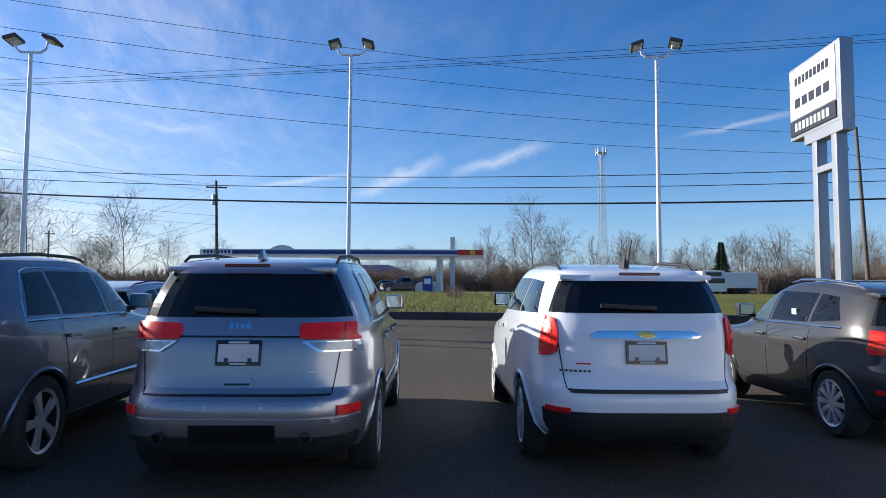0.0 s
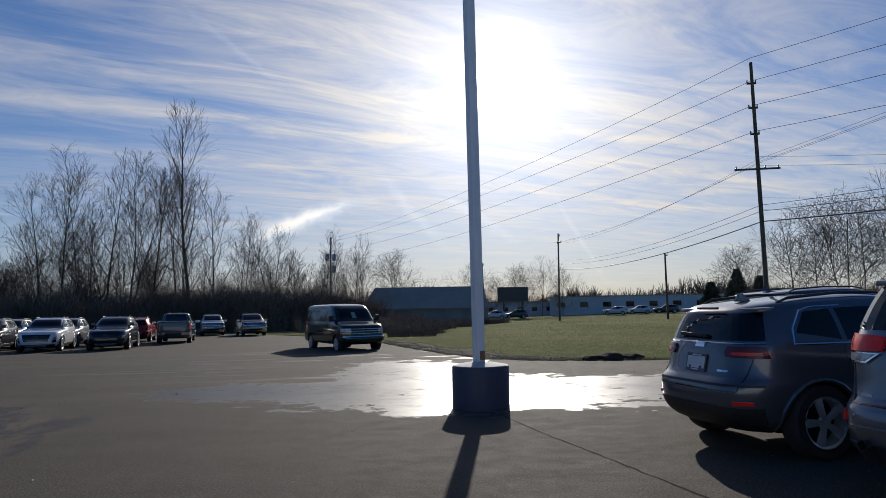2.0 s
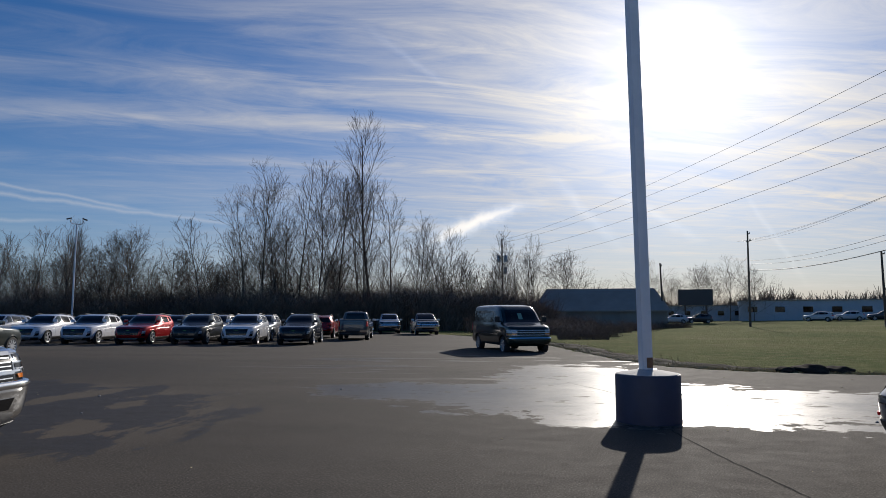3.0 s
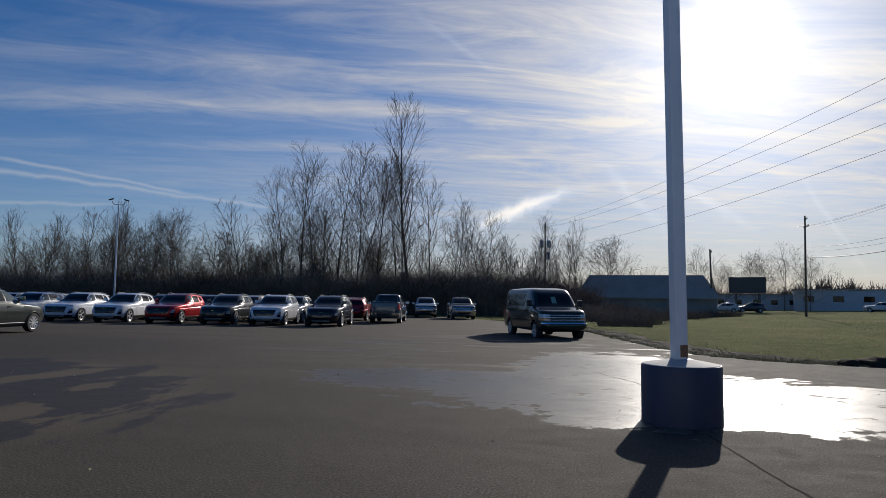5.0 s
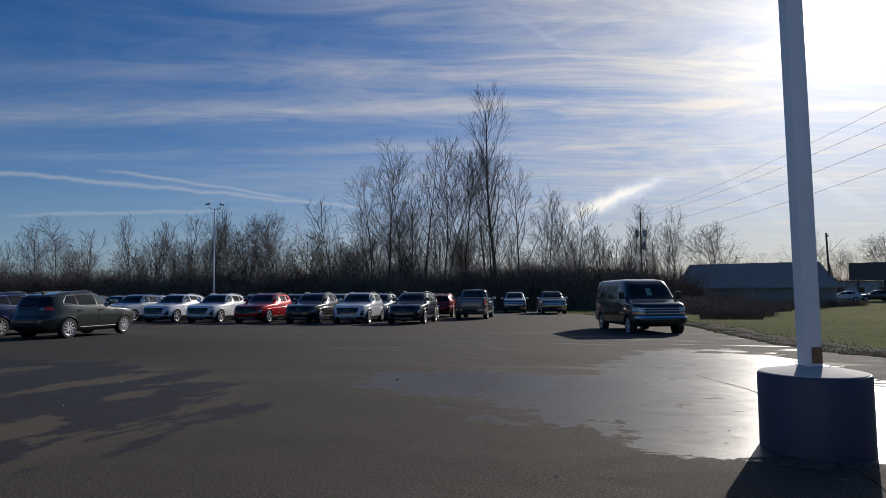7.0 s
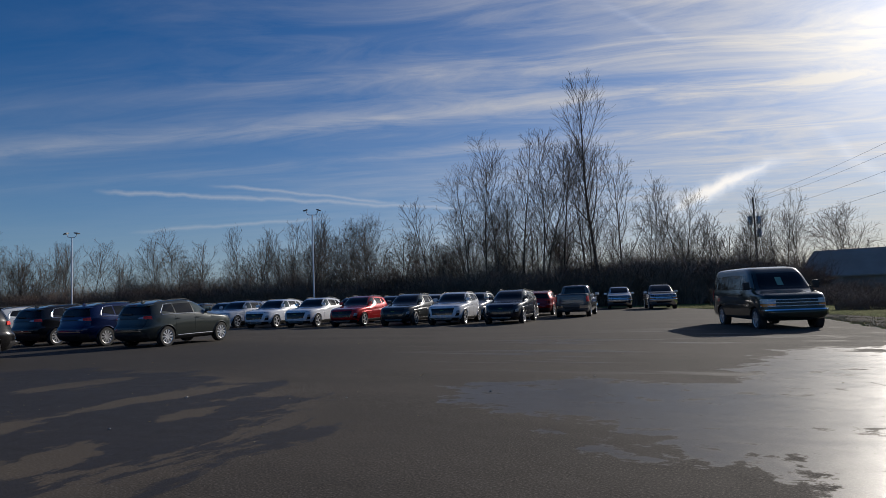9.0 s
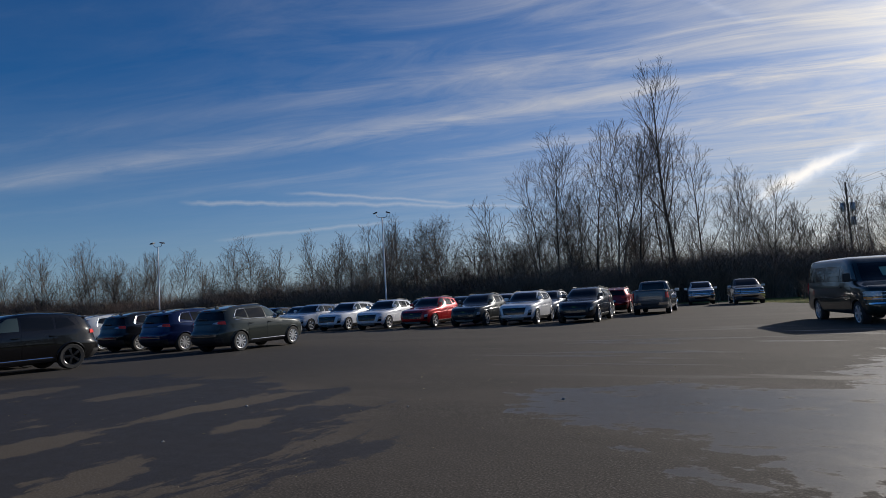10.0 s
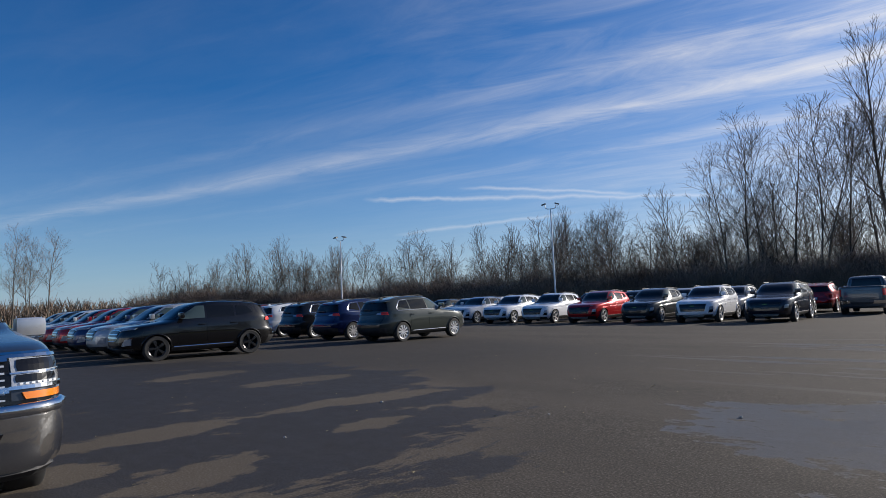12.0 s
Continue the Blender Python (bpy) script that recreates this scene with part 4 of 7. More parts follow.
blue_jeep = copy_thing(jeep, pose(9.6, 8.8, 0, 0, 0, 9))
colour(blue_jeep, (0.02, 0.035, 0.09), "dark blue SUV parked beyond the smaller dark one", "car")


def compass_extra(car, S, p):
    z = p["badge"]
    part("badge", S.patch("B", ((-0.075, z - 0.022), (0.075, z - 0.022), (0.075, z + 0.022), (-0.075, z + 0.022)), 4, 2, 0.012), CHROME, car, "bright name badge")
    part("window_trim", tube([S.end(y, p["rg0"] - 0.03, -1) for y in np.linspace(-0.80, 0.80, 17)], 0.010, 6), CHROME, car, "bright moulding under the rear glass")
    part("bumper_moulding", S.patch("B", ((-0.80, 0.70), (0.80, 0.70), (0.80, 0.72), (-0.80, 0.72)), 14, 1, 0.012), PLASTIC, car)
    part("name_plate", S.patch("B", ((-0.48, 0.83), (-0.34, 0.83), (-0.34, 0.85), (-0.48, 0.85)), 2, 1, 0.006), CHROME, car)


CP = dict(L=4.39, W=1.84, H=1.63, hood=1.04, belt=1.10, wb=2.636, fo=0.88, R=0.36, cowl=0.98, roof_f=0.22, roof_r=-1.78, tail=0.12, glass_r=-1.55, pillar_b=-0.10, pillar_c=-0.98, arch_trim=True, kick=0.10,
          tl=(0.975, 1.085, 0.42, 0.90), reflector=(0.53, 0.56, 0.60, 0.74), hl=(0.82, 0.95, 0.50, 0.85), grille=(0.78, 0.92, 0.48), bars=0, plate=0.90, badge=1.085, rg0=1.15, gate=0.66, sill=0.38, bumper_z=0.50, style="five",
          extra=compass_extra, power=4.8, tumble=0.78, drop=0.10, tl_mat=DARKRED, tl_cells=((0.2, 0.5),))
compass = make_suv("suv", CP)
colour(compass, (0.10, 0.112, 0.138), "small dark grey SUV with wrapped rear glass", "car", flake=0.5)
compass.matrix_world = pose(6.06, 3.98, 0, 0, 0, 8.0)


def equinox_extra(car, S, p):
    br = part("chrome_bar", S.patch("B", ((-0.46, 1.120), (0.46, 1.120), (0.42, 1.180), (-0.42, 1.180)), 16, 3, 0.026, soft=0.3), CHROME, car, "bright tailgate bar", 40)
    part("badge", S.patch("B", ((-0.075, 1.134), (0.055, 1.134), (0.075, 1.164), (-0.055, 1.164)), 4, 2, 0.040), GOLD, br, "gold cross-shaped badge")
    part("badge", S.patch("B", ((-0.030, 1.124), (0.022, 1.124), (0.030, 1.174), (-0.022, 1.174)), 2, 2, 0.0405), GOLD, br, "gold cross-shaped badge")
    part("bumper_step", S.patch("B", ((-0.62, 0.70), (0.62, 0.70), (0.62, 0.725), (-0.62, 0.725)), 14, 1, 0.012), PLASTIC, car, "dark bumper step")
    for k in range(7):
        part("badge_letter", S.patch("B", ((0.66 - k * 0.035, 0.855), (0.682 - k * 0.035, 0.855), (0.682 - k * 0.035, 0.872), (0.66 - k * 0.035, 0.872)), 1, 1, 0.005), LEDGE, car)
    part("dealer_sticker", S.patch("B", ((0.45, 0.915), (0.56, 0.915), (0.56, 0.928), (0.45, 0.928)), 2, 1, 0.003), REDLENS, car, "small red dealer sticker")


EQ1 = dict(L=4.77, W=1.84, H=1.79, hood=1.12, belt=1.25, wb=2.857, fo=0.93, R=0.355, cowl=1.10, roof_f=0.30, roof_r=-1.98, tail=0.10, glass_r=-1.86, pillar_b=-0.05, pillar_c=-1.0, kick=0.03, trim=None,
           tl=(0.960, 1.305, 0.685, 0.895), tl_slant=(0.02, 0.0), tl_soft=0.55, reflector=(0.545, 0.583, 0.62, 0.78), hl=(0.82, 0.98, 0.50, 0.86), grille=(0.66, 0.92, 0.46), bars=1, plate=1.010, rg0=1.335, rgw=0.975, gate=0.73, sill=0.36, bumper_z=0.555,
           style="five", extra=equinox_extra, power=5.2, tumble=0.78, drop=0.07, rail=PLASTIC, fin=PLASTIC, mirror=GLOSSBLACK)
white_suv = make_suv("suv", EQ1)
colour(white_suv, (0.73, 0.78, 0.86), "white SUV with upright red tail lamps", "car")
white_suv.matrix_world = pose(8.14, -4.36, 0, 0, 0, 9.2)
part("whip_aerial", tube([(-1.60, -0.05, 1.72), (-1.74, -0.05, 1.96)], [0.008, 0.004], 6), PLASTIC, white_suv)

ENC = dict(L=4.28, W=1.78, H=1.66, hood=1.04, belt=1.12, wb=2.555, fo=0.90, R=0.345, cowl=1.02, roof_f=0.22, roof_r=-1.72, tail=0.22, glass_r=-1.42, pillar_b=0.0, pillar_c=-0.86, kick=0.06,
           tl=(0.90, 1.13, 0.50, 0.885), tl_slant=(-0.03, -0.02), reflector=(0.52, 0.56, 0.56, 0.74), hl=(0.82, 0.98, 0.48, 0.84), grille=(0.62, 0.86, 0.42), bars=1, plate=0.80, rg0=1.18, gate=0.68, sill=0.44, bumper_z=0.56,
           style="ten", handle=CHROME, rail=CHROME, power=4.4, tumble=0.76, drop=0.13, tl_soft=0.7)
encore = make_suv("suv", ENC)
colour(encore, (0.055, 0.055, 0.058), "dark bronze small crossover with chrome handles", "car")
encore.matrix_world = pose(9.30, -7.55, 0, 0, 0, 8.4)
part("window_sticker", box(-0.52, 0.80, 1.26, 0.10, 0.012, 0.09), PAPER, encore, "white paper window sticker")

# generic crossovers of the stock rows
def eq2_extra(car, S, p):
    for sg in (1, -1):
        part("sill_strip", tube([S.side(x, 0.37, sg) for x in np.linspace(-0.82, 0.92, 7)], 0.018, 6), CHROME, car, "bright sill strip")
        part("lamp_wing", S.patch("B", ((sg * 0.40, 1.005), (sg * 0.59, 0.99), (sg * 0.59, 1.075), (sg * 0.44, 1.04)), 4, 2, 0.018), CLEARLENS, car, "clear inner tail lens", 40)
        if p["trim"] is not None:
            part("pillar_trim", tube([S.side(p["glass_r"] - 0.05, 1.20, sg), S.side(p["glass_r"] + 0.02, 1.34, sg), S.side(p["glass_r"] + 0.16, 1.47, sg)], [0.009, 0.015, 0.009], 6), CHROME, car, "bright pillar strip")
        part("grille_surround", tube([S.end(sg * y, z, 1) for y, z in ((0.02, 0.90), (0.30, 0.90), (0.50, 0.88), (0.46, 0.72), (0.38, 0.61), (0.02, 0.60))], 0.016, 6), CHROME, car, "chrome grille surround")
    part("bumper_strip", S.patch("B", ((-0.62, 0.575), (0.62, 0.575), (0.62, 0.60), (-0.62, 0.60)), 14, 1, 0.018), CHROME, car, "bright bumper strip")
    part("gate_strip", S.patch("B", ((-0.40, 1.0), (0.40, 1.0), (0.40, 1.025), (-0.40, 1.025)), 10, 1, 0.012), PLASTIC, car)


EQ2 = dict(L=4.65, W=1.84, H=1.66, hood=1.06, belt=1.11, wb=2.725, fo=0.94, R=0.355, cowl=1.10, roof_f=0.30, roof_r=-1.88, tail=0.16, glass_r=-1.52, pillar_b=-0.02, pillar_c=-0.92, kick=0.12,
           tl=(0.965, 1.095, 0.58, 0.90), tl_slant=(0.03, -0.01), hl=(0.86, 0.96, 0.48, 0.86), grille=(0.62, 0.88, 0.46), bars=2, plate=0.86, rg0=1.14, gate=0.68, sill=0.36, bumper_z=0.52, style="ten", fog=CLEARLENS, power=4.6, drop=0.13, rails=True, arch_trim=True, noplate=True, rgw=0.97, trim=CHROME, extra=eq2_extra)
eq2 = make_suv("suv", EQ2)
colour(eq2, (0.035, 0.042, 0.038), "dark green-grey crossover with silver wheels", "car", "crossovers in the stock rows")
eq2.matrix_world = pose(-20.15, 18.05, ground_at(-19, 18), 0, 0, 98.5)
eq2b = make_suv("suv", {**EQ2, "rim": BLACKRIM, "trim": None, "style": "five"})
colour(eq2b, (0.005, 0.005, 0.006), "black crossover with black wheels parked side-on", "car", "crossovers in the stock rows")
eq2b.matrix_world = pose(-19.15 - 0.85, 9.85, ground_at(-19, 10), 0, 0, -87)
for k, (rgb, name) in enumerate((((0.006, 0.016, 0.07), "dark blue"), ((0.008, 0.009, 0.011), "black"), ((0.62, 0.64, 0.66), "white"), ((0.30, 0.02, 0.02), "dark red"), ((0.30, 0.31, 0.33), "silver"))):
    c = copy_thing(eq2, pose(-20.1 - 3.45 * (k + 1), 18.0 + 0.1 * k, ground_at(-20, 18), 0, 0, 98))
    colour(c, rgb, f"{name} crossover seen from the tail in the stock row", "car", "crossovers in the stock rows")
for k, (rgb, name) in enumerate((((0.42, 0.44, 0.47), "silver"), ((0.015, 0.03, 0.10), "dark blue"), ((0.38, 0.015, 0.02), "red"), ((0.33, 0.02, 0.03), "dark red"), ((0.6, 0.62, 0.64), "white"), ((0.04, 0.045, 0.05), "dark grey"), ((0.5, 0.5, 0.5), "silver"))):
    c = copy_thing(eq2, pose(-20.0 - 2.75 * (k + 1), 9.75 - 0.12 * k, ground_at(-20, 10), 0, 0, -87))
    colour(c, rgb, f"{name} crossover parked nose to the aisle", "car", "crossovers in the stock rows")

def blazer_extra(car, S, p):
    part("skid_plate", S.patch("F", ((-0.40, 0.29), (0.40, 0.29), (0.50, 0.37), (-0.50, 0.37)), 10, 2, 0.022), GALV, car, "silver skid plate", 40)
    part("badge", S.patch("F", ((-0.08, 0.755), (0.08, 0.755), (0.08, 0.785), (-0.08, 0.785)), 4, 1, 0.030), GOLD, car, "small gold badge")
    part("plate", S.patch("F", ((-0.15, 0.60), (0.15, 0.60), (0.15, 0.68), (-0.15, 0.68)), 4, 2, 0.026), LEDGE, car, "dark front plate holder")
    for sg in (1, -1):
        part("lower_lamp", S.patch("F", ((sg * 0.68, 0.60), (sg * 0.84, 0.62), (sg * 0.86, 0.76), (sg * 0.72, 0.74)), 5, 4, 0.016), CLEARLENS, car, "clear lower head lamp", 40)
        part("side_shoulder", tube([S.side(x, 0.86 - 0.05 * abs(x) / 2, sg) for x in np.linspace(-1.9, 1.7, 12)], 0.012, 6), PAINT, car, "", 60)


BZ = dict(L=4.87, W=1.95, H=1.70, hood=1.07, belt=1.14, wb=2.863, fo=0.98, R=0.38, cowl=1.02, roof_f=0.18, roof_r=-1.95, tail=0.20, glass_r=-1.55, pillar_b=-0.12, pillar_c=-1.02, kick=0.16, trim=None,
          tl=(0.98, 1.08, 0.50, 0.95), hl=(0.90, 0.945, 0.60, 0.93), grille=(0.54, 0.86, 0.60), bars=2, bar_h=0.010, bar_mat=PLASTIC, fclad=0.39, extra=blazer_extra, plate=0.80, rg0=1.18, gate=0.68, sill=0.40, bumper_z=0.54, style="five", fog=True, power=4.4, drop=0.13, fglass=CLEARGLASS)
blazer = make_suv("suv", BZ)
ROW = [(-31.0, 30.8, (0.60, 0.62, 0.66), "white"), (-27.4, 30.5, (0.74, 0.76, 0.80), "white"), (-24.3, 30.6, (0.74, 0.76, 0.80), "white"), (-21.0, 30.7, (0.42, 0.010, 0.014), "red"), (-18.0, 31.2, (0.03, 0.034, 0.036), "dark grey"),
       (-15.1, 31.3, (0.74, 0.75, 0.78), "white"), (-11.9, 31.5, (0.010, 0.013, 0.024), "dark blue")]
FACE = -78.0
fdir = Vector((math.cos(radians(FACE)), math.sin(radians(FACE)), 0))
ldir = Vector((-fdir.y, fdir.x, 0))
for k, (x, y, rgb, name) in enumerate(ROW):
    c = Vector((x, y, 0)) - fdir * (BZ["L"] / 2 - BZ["fo"]) - ldir * 0.86
    m = pose(c.x, c.y, ground_at(c.x, c.y), 0, 0, FACE + (k % 3 - 1) * 0.8)
    car = blazer if k == 0 else copy_thing(blazer, m)
    car.matrix_world = m
    colour(car, rgb, f"{name} crossover facing the aisle in the front stock row", "car", "crossovers in the stock rows")
BACK = [(-33, 37.6, (0.55, 0.57, 0.6), "silver"), (-29.8, 37.6, (0.66, 0.67, 0.69), "white"), (-26.6, 37.7, (0.03, 0.03, 0.035), "black"), (-23.4, 37.8, (0.04, 0.045, 0.05), "dark grey"), (-20.3, 37.9, (0.5, 0.45, 0.4), "tan"),
        (-17.2, 38.0, (0.3, 0.31, 0.33), "silver"), (-14.6, 38.5, (0.05, 0.05, 0.055), "dark grey"), (-36, 37.5, (0.7, 0.7, 0.72), "white"), (-39.2, 37.5, (0.5, 0.5, 0.52), "silver"), (-42.4, 37.5, (0.04, 0.04, 0.05), "black")]
for x, y, rgb, name in BACK:
    m = pose(x - 0.6, y, ground_at(x, y), 0, 0, FACE)
    colour(copy_thing(blazer, m), rgb, f"{name} crossover in the second stock row", "car", "crossovers in the stock rows")
for x, y, rgb, name in ((-15.9, 44.5, (0.36, 0.01, 0.012), "red"), (-18.5, 47, (0.5, 0.5, 0.52), "silver")):
    colour(copy_thing(blazer, pose(x, y, ground_at(x, y), 0, 0, 180 + FACE)), rgb, f"{name} crossover behind the pickup", "car", "crossovers in the stock rows")
far_car = copy_thing(eq2, pose(12.6, 4.2, 0, 0, 0, 9))
colour(far_car, (0.40, 0.43, 0.47), "silver crossover parked ahead of the dark SUV", "car")


def make_pickup(name, R=0.41):
    """A crew-cab pickup with a covered bed, nose to +x."""
    L, W = 5.85, 2.04
    h, w = L / 2, W / 2
    fx, rx = h - 1.06, h - 1.06 - 3.70
    low = Shell([(0.33, -h + 0.16), (0.45, -h + 0.02), (0.75, -h), (1.30, -h + 0.03), (1.36, -h + 0.06)],
                [(0.33, h - 0.22), (0.45, h - 0.04), (0.72, h), (1.0, h - 0.04), (1.13, h - 0.12), (1.20, h - 0.35), (1.26, h - 0.95), (1.30, h - 1.30), (1.36, h - 1.45)],
                [(0.33, w * 0.93), (0.50, w * 0.985), (0.85, w), (1.1, w * 0.985), (1.30, w * 0.955), (1.36, w * 0.94)], 9.0)
    cab = Shell([(1.30, -0.98), (1.75, -0.90), (1.84, -0.80), (1.90, -0.30)], [(1.30, h - 1.42), (1.75, h - 2.12), (1.85, h - 2.38), (1.90, h - 2.9)],
                [(1.30, w * 0.93), (1.75, w * 0.76), (1.85, w * 0.68), (1.90, w * 0.45)], 7.0)
    tr = empty(name)
    part("body", cut_arches(low.mesh(60, 22), (fx, rx), R * 1.15, w), [PAINT, WELL], tr, "", 32)
    part("cab", cab.mesh(60, 16), PAINT, tr, "", 32)
    part("bed_cover", box((-h - 0.98) / 2 + 0.02, 0, 1.365, h - 1.05, W * 0.80, 0.02, 0.006), PLASTIC, tr, "dark bed cover")
    for s in "LR":
        sg = 1 if s == "L" else -1
        part("front_window", cab.patch(s, ((0.18, 1.36), (1.22, 1.36), (0.78, 1.74), (0.15, 1.74)), 6, 4, 0.005), CLEARGLASS, tr, "clear side glass")
        part("rear_window", cab.patch(s, ((-0.80, 1.36), (0.10, 1.36), (0.08, 1.74), (-0.74, 1.74)), 6, 4, 0.005), GLASS, tr, "tinted side glass")
        for nm, x0, x1 in (("front_door", 0.14, 1.30), ("rear_door", -0.90, 0.11)):
            d = part(nm, low.patch(s, ((x0, 0.56), (x1, 0.56), (x1, 1.30), (x0, 1.30)), 5, 5, 0.004), PAINT, tr, "", 40)
            q = low.side(x0 + 0.15, 1.18, sg)
            part("handle", box(q.x, q.y + sg * 0.03, q.z, 0.2, 0.03, 0.035, 0.01), CHROME, d, "chrome handle", 40)
        q = cab.side(1.02, 1.25, sg)
        mr = part("mirror", box(q.x + 0.02, q.y + sg * 0.20, q.z + 0.06, 0.16, 0.25, 0.17, 0.05), ALLOY, tr, "bright door mirror", 40)
        part("mirror_arm", box(q.x, q.y + sg * 0.05, q.z - 0.02, 0.1, 0.16, 0.06, 0.02), PLASTIC, mr)
        part("running_board", box((fx + rx) / 2, sg * (w - 0.08), 0.44, 2.2, 0.12, 0.06, 0.02), PLASTIC, tr)
        # stacked head lamp with amber marker
        hl = part("head_lamp", low.patch("F", ((sg * 0.62, 0.93), (sg * 0.965, 0.93), (sg * 0.955, 1.10), (sg * 0.62, 1.11)), 10, 4, 0.012), CLEARLENS, tr, "clear stacked head lamp", 40)
        part("lamp_projector", low.patch("F", ((sg * 0.65, 1.024), (sg * 0.93, 1.024), (sg * 0.93, 1.098), (sg * 0.65, 1.098)), 8, 2, 0.018, soft=0.25), GLOSSBLACK, hl, "dark projector")
        part("lamp_projector", low.patch("F", ((sg * 0.64, 0.952), (sg * 0.90, 0.952), (sg * 0.90, 1.002), (sg * 0.64, 1.002)), 8, 2, 0.018, soft=0.25), GLOSSBLACK, hl, "dark projector")
        part("lamp_divider", low.patch("F", ((sg * 0.61, 1.008), (sg * 0.97, 1.008), (sg * 0.97, 1.017), (sg * 0.61, 1.017)), 10, 1, 0.020), CHROME, hl)
        part("lamp_surround", low.patch("F", ((sg * 0.60, 0.905), (sg * 0.975, 0.905), (sg * 0.975, 0.928), (sg * 0.60, 0.928)), 10, 1, 0.026), CHROME, hl)
        part("lamp_surround", low.patch("F", ((sg * 0.60, 1.108), (sg * 0.965, 1.108), (sg * 0.96, 1.128), (sg * 0.60, 1.128)), 10, 1, 0.020), CHROME, hl)
        part("marker_lamp", low.patch("F", ((sg * 0.70, 0.838), (sg * 0.975, 0.838), (sg * 0.975, 0.885), (sg * 0.68, 0.885)), 8, 2, 0.016), AMBER, hl, "amber marker lamp", 40)
        part("tail_lamp", low.patch("B", ((sg * 0.84, 0.92), (sg * 0.985, 0.92), (sg * 0.985, 1.24), (sg * 0.84, 1.24)), 5, 5, 0.012), REDLENS, tr, "red tail lamp", 40)
        part("bumper_corner", low.patch("B", ((sg * 0.42, 0.55), (sg * 0.99, 0.55), (sg * 0.99, 0.70), (sg * 0.50, 0.70)), 8, 3, 0.035), CHROME, tr, "chrome rear bumper corner", 40)
    part("rear_bumper", low.patch("B", ((-0.42, 0.52), (0.42, 0.52), (0.50, 0.64), (-0.50, 0.64)), 8, 3, 0.045), PLASTIC, tr, "dark rear bumper step")
    gr = part("grille", low.patch("F", ((-0.62, 0.76), (0.62, 0.76), (0.61, 1.11), (-0.61, 1.11)), 12, 6, 0.010), GLOSSBLACK, tr, "black honeycomb grille", 40)
    for z in (0.905, 1.10):
        part("grille_bar", low.patch("F", ((-0.60, z - 0.018), (0.60, z - 0.018), (0.60, z + 0.018), (-0.60, z + 0.018)), 12, 1, 0.035), CHROME, gr, "chrome grille bar", 40)
    for sg in (1, -1):
        for k in range(7):
            part("lamp_diode", low.patch("F", ((sg * (0.665 + 0.036 * k), 0.936), (sg * (0.685 + 0.036 * k), 0.936), (sg * (0.685 + 0.036 * k), 0.948), (sg * (0.665 + 0.036 * k), 0.948)), 1, 1, 0.020), SIGNWHITE, tr)
    for z in np.linspace(0.80, 1.06, 7):
        part("grille_mesh", low.patch("F", ((-0.58, z - 0.006), (0.58, z - 0.006), (0.58, z + 0.006), (-0.58, z + 0.006)), 12, 1, 0.020), GALV, gr, "thin mesh bar")
    fb = part("front_bumper", low.patch("F", ((-0.985, 0.37), (0.985, 0.37), (0.985, 0.79), (-0.985, 0.79)), 24, 10, 0.06), CHROME, tr, "chrome front bumper", 50)
    part("bumper_lip", tube([low.end(y, 0.775, 1) + Vector((0.05, 0, 0)) for y in np.linspace(-0.97, 0.97, 25)], 0.045, 10), CHROME, fb, "bright rolled bumper edge", 60)
    part("bumper_gap", low.patch("F", ((-0.96, 0.80), (0.96, 0.80), (0.96, 0.834), (-0.96, 0.834)), 20, 1, 0.012), GLOSSBLACK, tr)
    part("bumper_inset", low.patch("F", ((-0.50, 0.52), (0.50, 0.52), (0.56, 0.64), (-0.56, 0.64)), 10, 2, 0.065), GLOSSBLACK, fb)
    part("air_dam", low.patch("F", ((-0.95, 0.335), (0.95, 0.335), (0.98, 0.40), (-0.98, 0.40)), 20, 2, 0.07), PLASTIC, tr, "black air dam")
    part("hood_trim", low.patch("F", ((-0.90, 1.135), (0.90, 1.135), (0.90, 1.15), (-0.90, 1.15)), 18, 1, 0.01), CHROME, tr)
    ww = cab.width(1.38) * 0.92
    part("windscreen", cab.patch("F", ((-ww, 1.36), (ww, 1.36), (cab.width(1.78) * 0.9, 1.78), (-cab.width(1.78) * 0.9, 1.78)), 12, 6, 0.005), GLASS, tr, "windscreen")
    part("rear_glass", cab.patch("B", ((-ww * 0.9, 1.40), (ww * 0.9, 1.40), (cab.width(1.74) * 0.88, 1.76), (-cab.width(1.74) * 0.88, 1.76)), 10, 5, 0.005), GLASS, tr, "dark rear glass")
    for z in (0.78, 0.98, 1.18):
        part("tailgate_line", low.patch("B", ((-0.80, z - 0.006), (0.80, z - 0.006), (0.80, z + 0.006), (-0.80, z + 0.006)), 8, 1, 0.004), GLOSSBLACK, tr)
    for x in (fx, rx):
        for sg in (1, -1):
            wheel_parts(tr, x, sg * (w - 0.15), R, 0.27, "six", ALLOY)
    part("underbody", box((fx + rx) / 2, 0, 0.45, L * 0.7, W * 0.55, 0.16, 0.03), WELL, tr)
    return tr


pick = make_pickup("pickup_truck")
